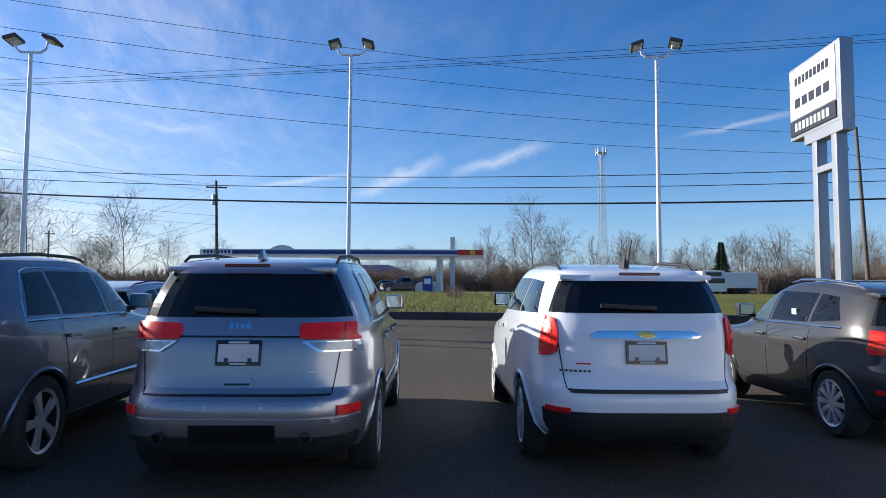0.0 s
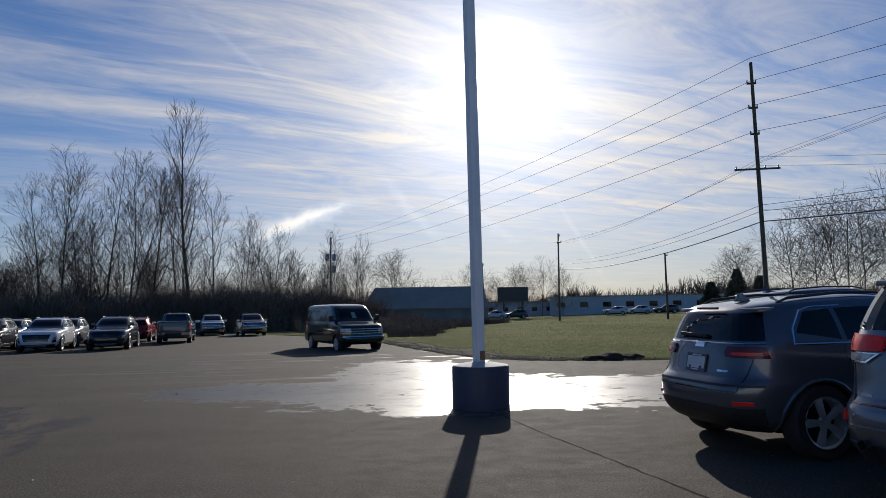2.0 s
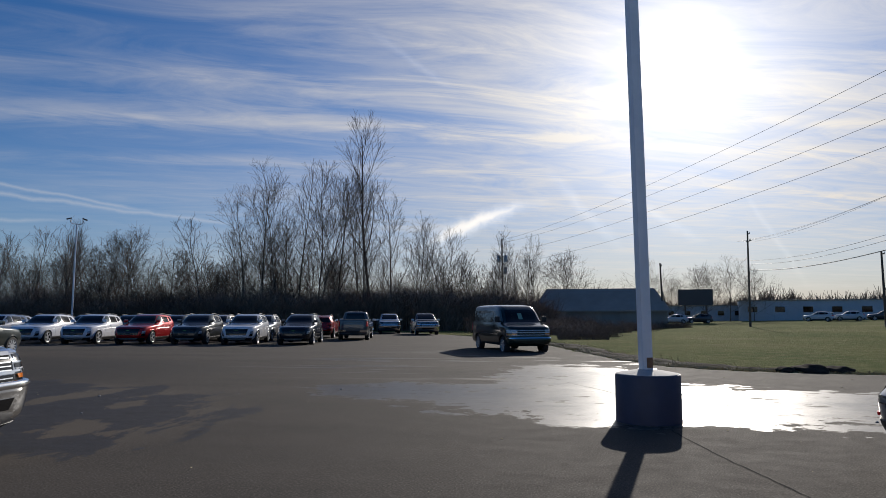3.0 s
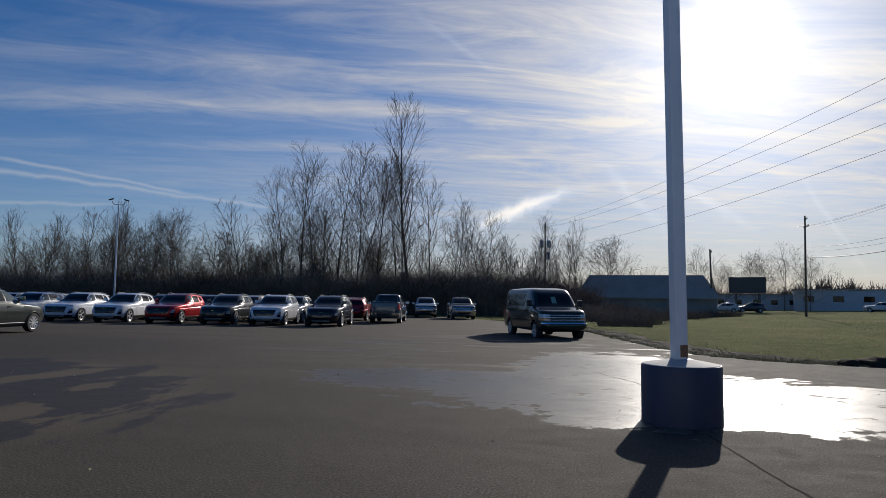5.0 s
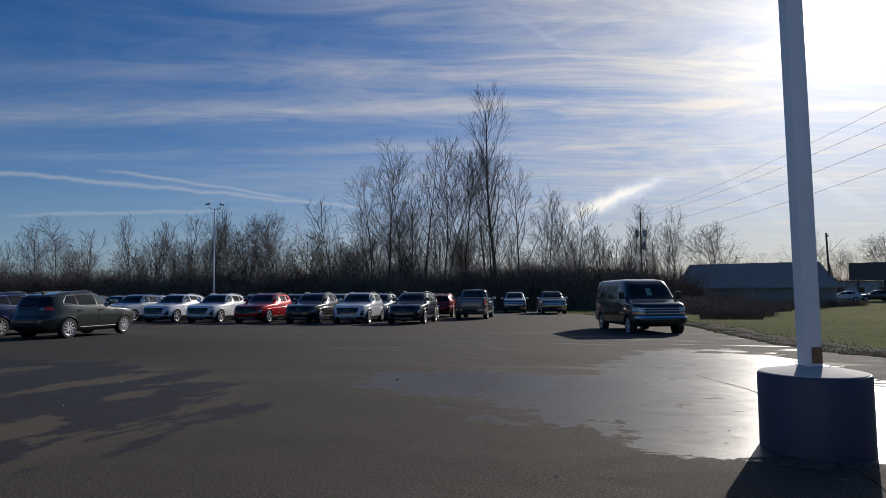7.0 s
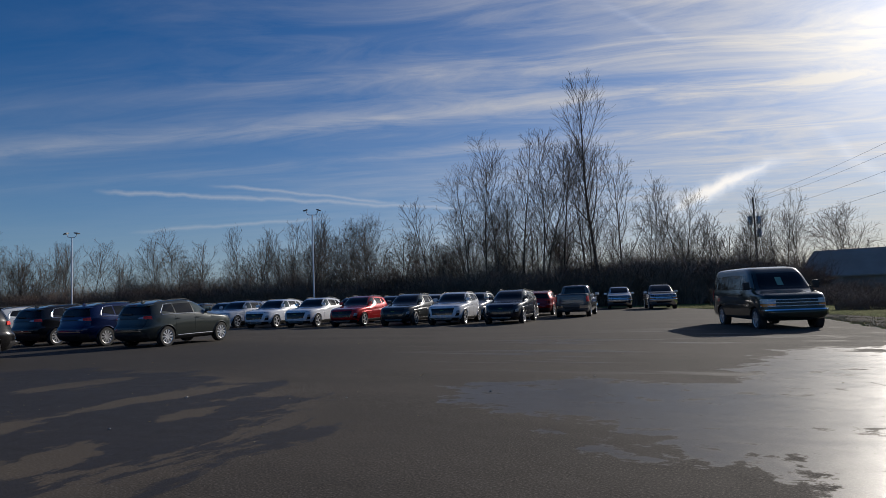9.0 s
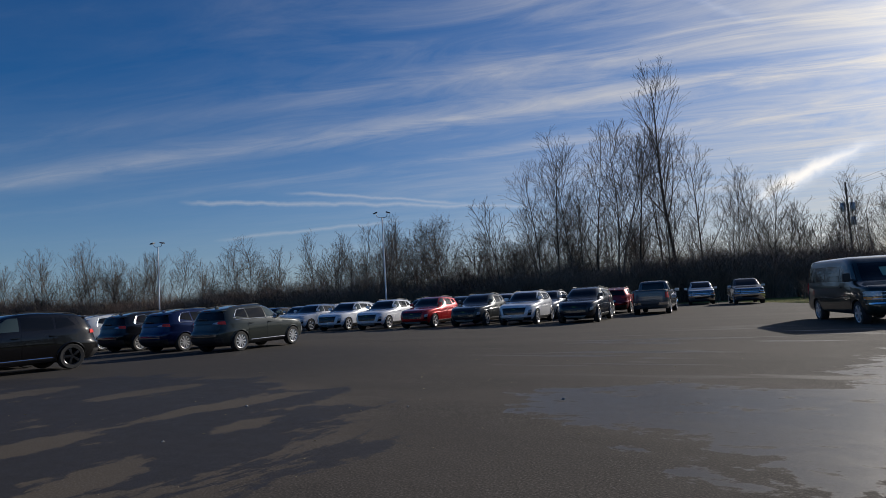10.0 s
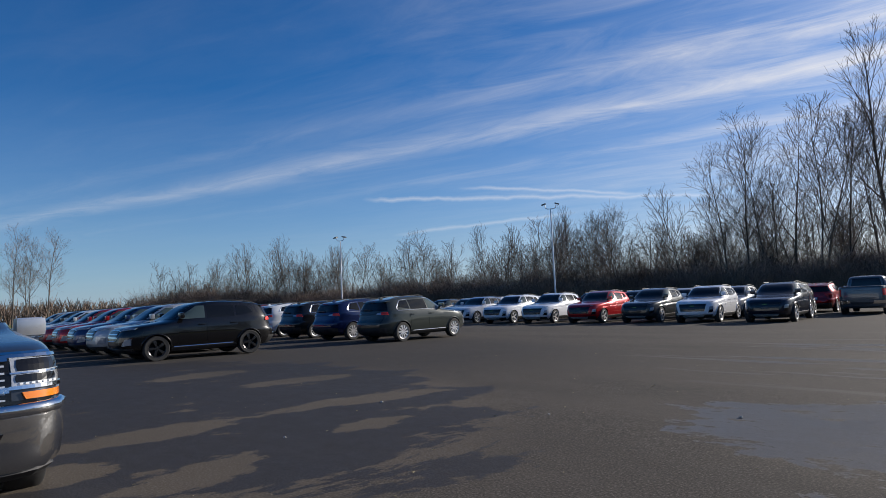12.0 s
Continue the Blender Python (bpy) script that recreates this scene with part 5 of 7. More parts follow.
# a large truck: its left head lamp's outer corner stands at (-5.3, 4.3)
TURN = 7.0
pd = Vector((math.cos(radians(TURN)), math.sin(radians(TURN)), 0))
pl = Vector((-pd.y, pd.x, 0))
pc = Vector((-5.27, 4.375, -0.07)) - pd * 2.80 - pl * 1.0
pick.matrix_world = pose(pc.x, pc.y, pc.z, 0, 0, TURN)
colour(pick, (0.035, 0.04, 0.05), "dark pickup truck with chrome bumper and amber markers", "pickup truck")
for x, y, turn, rgb, name in ((-12.35, 41.2, 102, (0.09, 0.10, 0.11), "grey pickup truck seen from the tail"), (-14.6, 59.5, -74, (0.6, 0.63, 0.68), "white pickup truck facing the lot at the far end"),
                              (-10.3, 55.4, -72, (0.03, 0.028, 0.032), "dark pickup truck facing the lot at the far end")):
    colour(copy_thing(pick, pose(x, y, ground_at(x, y), 0, 0, turn)), rgb, name, "pickup truck")


def make_van():
    """A full-size passenger van, nose to +x."""
    L, W, H, R = 5.69, 2.01, 2.08, 0.37
    h, w = L / 2, W / 2
    fx, rx = h - 0.88, h - 0.88 - 3.43
    S = Shell([(0.34, -h + 0.16), (0.42, -h + 0.02), (0.60, -h), (0.70, -h + 0.06), (1.2, -h + 0.08), (1.85, -h + 0.16), (2.0, -h + 0.22), (2.06, -h + 0.5), (H, -h + 1.0)],
              [(0.34, h - 0.2), (0.44, h - 0.02), (0.60, h), (0.72, h - 0.03), (1.02, h - 0.06), (1.14, h - 0.16), (1.22, h - 0.55), (1.30, h - 0.82), (1.85, h - 1.42), (2.0, h - 1.68), (2.06, h - 2.1), (H, h - 2.7)],
              [(0.34, w * 0.9), (0.45, w * 0.97), (0.7, w), (1.1, w * 0.985), (1.3, w * 0.95), (1.85, w * 0.83), (2.0, w * 0.76), (2.06, w * 0.62), (H, w * 0.4)], 8.0)
    v = empty("van")
    part("body", cut_arches(S.mesh(64, 26), (fx, rx), R * 1.14, w), [PAINT, WELL], v, "", 32)
    for s in "LR":
        sg = 1 if s == "L" else -1
        for nm, x0, x1, sl in (("front_window", 0.72, h - 1.05, 0.5), ("side_window", -0.62, 0.60, 0.0), ("side_window", -1.62, -0.70, 0.0), ("side_window", -2.55, -1.70, 0.0)):
            part(nm, S.patch(s, ((x0, 1.32), (x1, 1.32), (x1 - sl, 1.80), (x0, 1.80)), 6, 5, 0.005), CLEARGLASS if nm == "front_window" else GLASS, v, "tinted van side glass")
        part("body_moulding", S.patch(s, ((rx + 0.5, 0.80), (fx - 0.45, 0.80), (fx - 0.45, 0.84), (rx + 0.5, 0.84)), 8, 1, 0.012), CHROME, v, "bright side moulding")
        d = part("front_door", S.patch(s, ((0.72, 0.50), (fx - 0.44, 0.50), (fx - 0.30, 1.28), (0.70, 1.28)), 5, 5, 0.004), PAINT, v, "", 40)
        q = S.side(0.85, 1.14, sg)
        part("handle", box(q.x, q.y + sg * 0.03, q.z, 0.18, 0.03, 0.04, 0.01), PLASTIC, d)
        q = S.side(fx - 0.35, 1.36, sg)
        mr = part("mirror", box(q.x, q.y + sg * 0.17, q.z + 0.08, 0.12, 0.20, 0.26, 0.04), PLASTIC, v, "black door mirror", 40)
        part("mirror_arm", box(q.x, q.y + sg * 0.04, q.z, 0.06, 0.14, 0.05, 0.015), PLASTIC, mr)
        part("head_lamp", S.patch("F", ((sg * 0.62, 0.88), (sg * 0.96, 0.88), (sg * 0.96, 1.02), (sg * 0.62, 1.02)), 8, 3, 0.012), CLEARLENS, v, "clear head lamp", 40)
        part("marker_lamp", S.patch("F", ((sg * 0.62, 0.78), (sg * 0.965, 0.78), (sg * 0.965, 0.86), (sg * 0.62, 0.86)), 8, 2, 0.012), AMBER, v, "amber marker lamp", 40)
        part("tail_lamp", S.patch("B", ((sg * 0.84, 0.9), (sg * 0.97, 0.9), (sg * 0.93, 1.3), (sg * 0.82, 1.3)), 4, 4, 0.012), REDLENS, v, "red tail lamp", 40)
    gr = part("grille", S.patch("F", ((-0.60, 0.76), (0.60, 0.76), (0.60, 1.03), (-0.60, 1.03)), 10, 5, 0.010), GLOSSBLACK, v, "dark grille", 40)
    for z in (0.80, 0.90, 0.99):
        part("grille_bar", S.patch("F", ((-0.95, z - 0.012), (0.95, z - 0.012), (0.95, z + 0.012), (-0.95, z + 0.012)), 14, 1, 0.024), GALV, gr, "grille bar", 40)
    part("front_bumper", S.patch("F", ((-0.98, 0.50), (0.98, 0.50), (0.98, 0.68), (-0.98, 0.68)), 20, 4, 0.06), PAINT, v, "bumper", 50)
    part("bumper_chrome", S.patch("F", ((-0.97, 0.645), (0.97, 0.645), (0.97, 0.685), (-0.97, 0.685)), 20, 1, 0.07), CHROME, v, "bright bumper edge", 50)
    part("windscreen", S.patch("F", ((-0.86, 1.32), (0.86, 1.32), (0.76, 1.84), (-0.76, 1.84)), 14, 7, 0.005), GLASS, v, "windscreen")
    part("window_paper", S.patch("F", ((0.02, 1.44), (-0.17, 1.44), (-0.17, 1.70), (0.02, 1.70)), 3, 3, 0.007), principled("green_notice", (0.18, 0.34, 0.26), 0.6, grain=0.1), v, "pale green notice in the windscreen")
    part("rear_glass", S.patch("B", ((-0.80, 1.32), (0.80, 1.32), (0.74, 1.80), (-0.74, 1.80)), 10, 5, 0.005), GLASS, v, "tinted rear glass")
    for x in (fx, rx):
        for sg in (1, -1):
            wheel_parts(v, x, sg * (w - 0.15), R, 0.24, "six", ALLOY)
    part("underbody", box((fx + rx) / 2, 0, 0.40, L * 0.7, W * 0.55, 0.14, 0.03), WELL, v)
    return v


van = make_van()
van.matrix_world = pose(-1.0, 27.3, ground_at(-1, 27) - 0.06, 0, 0, -66.5)
colour(van, (0.010, 0.022, 0.019), "dark green passenger van parked on the wet asphalt", "van")

# ---------------------------------------------------------------- lamp posts, poles and wires
def make_lamp(name, height, spread=0.55):
    """A square-armed lot lamp: tapered pole with two curved arms and flat heads."""
    l = empty(name)
    part("pole", tube([(0, 0, -1.5), (0, 0, height * 0.5), (0, 0, height)], [0.085, 0.075, 0.06], 12), WHITEPOST, l, "white painted pole", 40)
    part("footing", lathe([(0.32, -1.4), (0.32, -0.2), (0.30, -0.17)], 24), CONCRETE, l, "concrete footing", 40)
    for s in (1, -1):
        a = part("arm", tube([(0, 0, height - 0.02), (0, s * spread * 0.6, height - 0.02), (0, s * spread * 0.9, height + 0.10), (0, s * spread, height + 0.35)], 0.04, 8), WHITEPOST, l, "curved steel arm", 50)
        hd = part("lamp_head", box(0, 0, 0, 0.62, 0.46, 0.12, 0.04), LEDGE, l, "flat dark lamp head", 40)
        hd.location, hd.rotation_euler = (0.10, s * (spread + 0.10), height + 0.45), (radians(-18 * s), radians(6), 0)
        part("lens", box(0, 0, -0.062, 0.48, 0.34, 0.012), LENSLED, hd, "pale lens")
    return l


lamp_a = make_lamp("lot_lamp", 9.6)
lamp_a.matrix_world = pose(24.1, 3.35, ground_at(24, 3) + 0.75, 0, 0, 8)
tagged(lamp_a, "tall white lot lamp with twin heads", "lamp post", "lot lamps along the road")
for x, y, hgt, turn in ((19.8, 13.4, -0.10, 12), (23.55, -7.9, -0.08, -4), (-42.9, 51.6, 0.70, -50), (-76.0, 46.5, 0.70, -59), (24.5, -26.0, 0.0, 0)):
    tagged(copy_thing(lamp_a, pose(x, y, ground_at(x, y) + hgt, 0, 0, turn)), "tall white lot lamp with twin heads", "lamp post", "lot lamps along the road")

near = empty("lamp_post", 2.17, 6.98, 0, 0)
part("base", lathe([(0.435, -0.05), (0.44, 0.0), (0.44, 0.62), (0.43, 0.645), (0.10, 0.70)], 40), NAVY, near, "dark blue painted round concrete base", 40)
pl_ = bmesh.new()
box_into(pl_, -0.015, 0, 4.4, 0.147, 0.147, 7.6, Matrix.Rotation(radians(-0.4), 4, "Y") @ Matrix.Rotation(radians(20), 4, "Z"), 0.018)
part("pole", pl_, WHITEPOST, near, "square white pole")
part("cap", lathe([(0.425, 0.640), (0.42, 0.652), (0.10, 0.708)], 40), CONCRETE, near, "pale concrete cap", 40)
part("flange", box(0, 0, 0.70, 0.20, 0.20, 0.02, 0.006, Matrix.Rotation(radians(20), 4, "Z")), GALV, near, "steel flange")
part("rust_plate", box(0.0, -0.079, 0.80, 0.085, 0.012, 0.14, 0.003, Matrix.Rotation(radians(20), 4, "Z")), principled("rusty_cover", (0.20, 0.11, 0.06), 0.7, grain=0.4), near, "rusty hand-hole cover")
for s in (1, -1):
    part("lamp_head", box(0.12, s * 0.65, 8.4, 0.62, 0.46, 0.12, 0.04), LEDGE, near, "flat dark lamp head")
    part("arm", tube([(0.1, 0, 8.15), (0.12, s * 0.5, 8.2), (0.12, s * 0.6, 8.36)], 0.04, 8), WHITEPOST, near)
tagged(near, "white lamp post on a dark round base beside the puddle", "lamp post")


def make_pole(name, x, y, height, arms, turn=0.0, lean=(0, 0), label="", r=0.16):
    z = ground_at(x, y)
    p = empty(name, x, y, z, turn)
    part("shaft", tube([(0, 0, -0.5), (lean[0] * 0.5, lean[1] * 0.5, height * 0.5), (lean[0], lean[1], height)], [r, r * 0.85, r * 0.65], 10), WOODPOLE, p, "", 50)
    for az_, half in arms:
        f = az_ / height
        c = part("crossarm", box(lean[0] * f + 0.15, lean[1] * f, az_, 0.10, half * 2, 0.12, 0.01), WOODPOLE, p)
        for k in (-0.92, -0.35, 0.92) if half > 0.7 else (-0.9, 0.9):
            part("insulator", lathe([(0.03, 0), (0.06, 0.04), (0.03, 0.09), (0.055, 0.13), (0.02, 0.18)], 10), GALV, c).location = (lean[0] * f + 0.15, lean[1] * f + half * k, az_ + 0.06)
    return tagged(p, label or "weathered wooden utility pole with crossarm", "utility pole", "utility poles")


make_pole("utility_pole", 26.3, 37.2, 17.9, [(10.6, 1.45), (16.5, 0.3), (14.8, 0.3), (13.0, 0.3)], 75, (-0.258, 0.19))
make_pole("utility_pole", 58.0, -29.0, 17.5, [(16.0, 0.3), (14.2, 0.3), (12.5, 0.3)], 0, (0.3, 0))
make_pole("utility_pole", 27.8, 91.0, 13.0, [(11.6, 1.0), (12.6, 0.4)], 0, (0.2, 0))
make_pole("utility_pole", 26.6, -50.0, 12.5, [(10.8, 1.25)], 0)
service = make_pole("utility_pole", 55.0, 25.0, 10.6, [(10.0, 0.9)], 20, (-0.2, 0.3), "wooden utility pole with transformer and crossarm")
can = part("transformer", lathe([(0.05, 8.4), (0.26, 8.42), (0.28, 8.5), (0.28, 9.3), (0.24, 9.36), (0.05, 9.4)], 20), GALV, service, "grey transformer can", 40)
can.location = (0.1, 0.42, 0)
part("bracket", box(0.08, 0.22, 8.9, 0.10, 0.40, 0.10, 0.01), GALV, service)
trunk_pole = make_pole("utility_pole", -9.0, 140.0, 18.5, [(17.0, 0.7), (14.5, 1.0), (12.0, 0.9)], 0, r=0.22)
for y_, z_ in ((0.75, 13.2), (-0.75, 13.2), (0.7, 10.6)):
    drum = part("transformer", lathe([(0.05, 0.0), (0.42, 0.03), (0.45, 0.15), (0.45, 1.5), (0.38, 1.6), (0.05, 1.64)], 16), GALV, trunk_pole, "grey transformer can", 40)
    drum.location = (y_, 0.0, z_)
make_pole("utility_pole", 38.5, 78.0, 8.6, [(8.3, 0.35)], 0)
make_pole("utility_pole", 17.2, 95.0, 9.2, [(8.8, 0.4)], 0, (-0.2, 0))
make_pole("utility_pole", -3.0, 150.0, 7.5, [(7.2, 0.9)], 0)
make_pole("utility_pole", 88.0, 70.0, 9.5, [(9.0, 0.9)], 0)
make_pole("utility_pole", 40.0, -22.1, 10.4, [], 0, (0.0, 0.45), "bare brown wooden utility pole behind the sign", 0.13)


def wire(a, b, sag, r, n=22):
    a, b = Vector(a), Vector(b)
    pts = [a.lerp(b, k / n) - Vector((0, 0, 4 * sag * (k / n) * (1 - k / n))) for k in range(n + 1)]
    w = link_mesh("power_line", tube(pts, r, 5), WIRE, None, "", 60)
    return tagged(w, "thin dark overhead cable between poles", "cable", "overhead cables")


U, B_, N_ = (26.05, 37.0), (58.2, -29.0), (-9.0, 140.0)
for zu, zb, zn, off in ((18.2, 18.0, 17.6, 0.0), (16.6, 16.4, 17.0, 0.3), (14.9, 14.6, 14.6, -0.3), (13.1, 12.9, 12.2, 0.3)):
    wire((*U, zu), (B_[0], B_[1], zb), 1.1, 0.016)
    wire((*U, zu), (N_[0] + off, N_[1], zn), 1.5, 0.016)
    wire((B_[0], B_[1], zb), (B_[0] + 32, B_[1] - 70, zb), 1.2, 0.016)
for k in (-1.15, -0.45, 1.15):
    wire((26.4, 37.2 + k * 0.2, 11.15 + k * 0.12), (26.6 + k, -50, 11.9 + 0.5 * k), 0.6, 0.010, 30)
    wire((26.4, 37.2 + k * 0.2, 11.15 + k * 0.12), (27.8 + k, 91, 11.2), 0.9, 0.010)
for zu, zb, zf, sag, r in ((8.1, 7.7, 8.6, 1.9, 0.016), (7.7, 7.2, 8.1, 1.9, 0.016), (7.0, 6.4, 7.3, 1.8, 0.036)):
    wire((26.2, 37.1, zu), (26.6, -50, zb), sag, r, 30)
    wire((26.2, 37.1, zu), (27.8, 91, zf), 1.0, r)
for z in (10.8, 10.2, 8.0, 7.2):
    wire((55, 25, z), (90, 70, z - 1.0), 0.8, 0.014)
    wire((26.2, 37.1, z + 0.6), (55, 25, z), 0.5, 0.010)

# ---------------------------------------------------------------- dealer sign
sg_ = empty("dealer_sign", 20.26, -11.85, ground_at(20, -11.75), 0)
sgt = Matrix.Rotation(radians(5.7), 4, "Z")
part("cabinet", box(0, 0, 7.10, 2.80, 0.36, 2.22, 0.04, sgt), SIGNSILVER, sg_, "silver sign cabinet", 40)
face = part("face", box(0.06, 0.19, 7.36, 2.50, 0.03, 1.52, 0.01, sgt), SIGNWHITE, sg_, "white sign face")
part("name_panel", box(0.06, 0.20, 6.33, 2.50, 0.05, 0.46, 0.01, sgt), SIGNBLACK, sg_, "dark name panel")
for row_z, count, mat, hgt, wid in ((7.72, 9, SIGNBLACK, 0.24, 0.15), (7.06, 5, SIGNBLACK, 0.28, 0.30), (6.33, 9, SIGNWHITE, 0.24, 0.13)):
    tot = 1.95 if count == 9 else 2.0
    for k in range(count):
        x = 0.06 - tot / 2 + tot * (k + 0.5) / count
        part("lettering", box(x, 0.208 if row_z > 6.5 else 0.228, row_z, wid, 0.014, hgt, 0.0, sgt), mat, face)
for x in (-0.92, 0.10):
    part("post", box(x, 0, 2.85, 0.27, 0.30, 6.3, 0.03, sgt), SIGNSILVER, sg_, "square steel post", 40)
part("cross_plate", box(-0.4, 0, 5.85, 2.0, 0.34, 0.30, 0.02, sgt), SIGNSILVER, sg_)
part("cross_plate", box(-0.41, 0, 4.85, 0.8, 0.30, 0.18, 0.02, sgt), SIGNSILVER, sg_)
tagged(sg_, "tall silver and white dealer sign on two square posts", "sign")

# ---------------------------------------------------------------- kerb, verge and ditch
kb = bmesh.new()
for k in range(42):
    y0 = -60 + 2.4 * k
    if y0 > 13:
        break
    box_into(kb, 27.15, y0 + 1.2, ground_at(27.15, y0) + 0.14, 0.34, 2.38, 0.36, None, 0.03)
tagged(link_mesh("kerb", kb, KERB), "dark rough kerb along the verge", "kerb", kind="structure")
verge = sheet([(27.3, -75), (27.3, 14), (32, 15), (44, 16), (54, 14), (54, -75)], 0.0)
bmesh.ops.subdivide_edges(verge, edges=verge.edges[:], cuts=6, use_grid_fill=True)
for v in verge.verts:
    v.co.z += 0.30 + 0.45 * math.sin(math.pi * min(1, max(0, (v.co.x - 27.3) / 27))) + 0.05 * noise.noise(v.co * 0.2)
tagged(link_mesh("verge", verge, GRASS, None, "", 60), "gently mounded grass verge beside the road", "grass", kind="structure")

rd = random.Random(9)
ditch = bmesh.new()
path_ = [(1.0, 36.0), (2.2, 31.0), (2.9, 26.0), (3.8, 21.5), (4.8, 18.6), (6.2, 17.2), (8.2, 16.3)]
rows_ = []
for i, (x, y) in enumerate(path_):
    wdt = 0.35 + 0.1 * i / 6
    rows_.append([ditch.verts.new((x + wdt * o, y + 0.5 * wdt * o, ground_at(x, y) - 0.05 + dz)) for o, dz in ((-2.0, 0.0), (-0.8, 0.05), (0.0, 0.02), (0.7, 0.07), (2.2, 0.0))])
for a, b in zip(rows_, rows_[1:]):
    for i in range(4):
        ditch.faces.new((a[i], a[i + 1], b[i + 1], b[i]))
bmesh.ops.subdivide_edges(ditch, edges=ditch.edges[:], cuts=4, use_grid_fill=True)
for v in ditch.verts:
    v.co += Vector((noise.noise(v.co * 1.3), noise.noise(v.co * 1.7 + Vector((5, 0, 0))), noise.noise(v.co * 2.1) * 0.5)) * 0.22
tagged(link_mesh("drain_bank", ditch, SOIL, None, "", 60), "dark muddy drain along the edge of the field", "ditch", kind="structure")


def lump(r, seed, squash=0.5):
    bm = bmesh.new()
    bmesh.ops.create_icosphere(bm, subdivisions=3, radius=r)
    off = Vector((seed * 3.1, seed, 0))
    for v in bm.verts:
        n = noise.noise(v.co * (1.6 / r) + off)
        v.co *= 1 + 0.45 * n
        v.co.z *= squash
    return bm


for k, (x, y, r) in enumerate(((7.6, 16.0, 0.42), (8.3, 16.15, 0.34), (7.0, 16.05, 0.25))):
    o = link_mesh("dirt_mound", lump(r, k + 1, 0.42), SOIL, None, "", 70)
    o.location = (x, y, ground_at(x, y) + 0.02)
    tagged(o, "small heap of dark soil at the lot's edge", "soil heap")
for k, (x, y, r) in enumerate(((-3.25, 10.05, 0.022), (-7.24, 8.3, 0.02), (-4.9, 9.0, 0.014), (-6.1, 6.4, 0.016), (-2.4, 12.0, 0.014), (5.2, 7.3, 0.02))):
    o = link_mesh("pebble", lump(r, k + 8, 0.6), STONE, None, "", 70)
    o.location = (x, y, ground_at(x, y) + r * 0.3)
    tagged(o, "small pale stone lying on the asphalt", "stone", "stones on the lot")
# cracks in the asphalt
for pts in ([(2.33, 6.3), (2.39, 5.86), (2.56, 4.8), (2.73, 3.99), (2.87, 3.34), (2.99, 2.69), (3.2, 1.7)], [(1.2, 12.2), (1.9, 10.6), (2.2, 9.4), (2.5, 8.2)]):
    bm = bmesh.new()
    prev = None
    n = 60
    for k in range(n + 1):
        f = k / n * (len(pts) - 1)
        i = min(int(f), len(pts) - 2)
        x = pts[i][0] + (pts[i + 1][0] - pts[i][0]) * (f - i) + 0.025 * noise.noise(Vector((f * 4, 1, 0)))
        y = pts[i][1] + (pts[i + 1][1] - pts[i][1]) * (f - i)
        wd = 0.006 + 0.010 * abs(noise.noise(Vector((f * 9, 7, 0))))
        cur = (bm.verts.new((x - wd, y, ground_at(x, y) + 0.004)), bm.verts.new((x + wd, y, ground_at(x, y) + 0.004)))
        if prev:
            bm.faces.new((prev[0], prev[1], cur[1], cur[0]))
        prev = cur
    tagged(link_mesh("crack", bm, CRACK), "dark crack running through the asphalt", "crack", kind="structure")

# ---------------------------------------------------------------- buildings
def gable(name, x, y, length, depth, eave, ridge, turn, wall_mat, roof_mat, label):
    z = ground_at(x, y)
    b = empty(name, x, y, z, turn)
    w = bmesh.new()
    l, d = length / 2, depth / 2
    co_ = [(-l, -d, -0.5), (l, -d, -0.5), (l, d, -0.5), (-l, d, -0.5), (-l, -d, eave), (l, -d, eave), (l, d, eave), (-l, d, eave), (-l, 0, ridge - 0.1), (l, 0, ridge - 0.1)]
    vs = [w.verts.new(c) for c in co_]
    for f in ((0, 1, 5, 4), (2, 3, 7, 6), (1, 2, 6, 9, 5), (3, 0, 4, 8, 7), (3, 2, 1, 0)):
        w.faces.new([vs[i] for i in f])
    part("wall", w, wall_mat, b)
    for s in (1, -1):
        r = bmesh.new()
        a = [r.verts.new(c) for c in ((-l - 0.4, s * (d + 0.5), eave - 0.35), (l + 0.4, s * (d + 0.5), eave - 0.35), (l + 0.4 - 1.6, 0, ridge), (-l - 0.4 + 1.6, 0, ridge))]
        r.faces.new(a)
        ex = bmesh.ops.extrude_face_region(r, geom=r.faces[:])
        bmesh.ops.translate(r, vec=(0, 0, 0.18), verts=[v for v in ex["geom"] if isinstance(v, bmesh.types.BMVert)])
        bmesh.ops.recalc_face_normals(r, faces=r.faces)
        part("roof", r, roof_mat, b)
    for s in (1, -1):
        e = bmesh.new()
        a = [e.verts.new(c) for c in ((s * (l + 0.4), -d - 0.5, eave - 0.35), (s * (l + 0.4), d + 0.5, eave - 0.35), (s * (l + 0.4 - 1.6), 0, ridge + 0.1))]
        e.faces.new(a)
        part("hip_roof", e, roof_mat, b)
    return tagged(b, label, "building")


barn = gable("shed", 8.6, 99.0, 18.5, 11.0, 2.6, 5.6, -4, BARNWALL, BARNROOF, "long low dark shed with a hipped roof")
for k in range(3):
    part("door", box(-6 + 5 * k, -5.53, 1.1, 2.4, 0.06, 2.2), BARNROOF, barn)


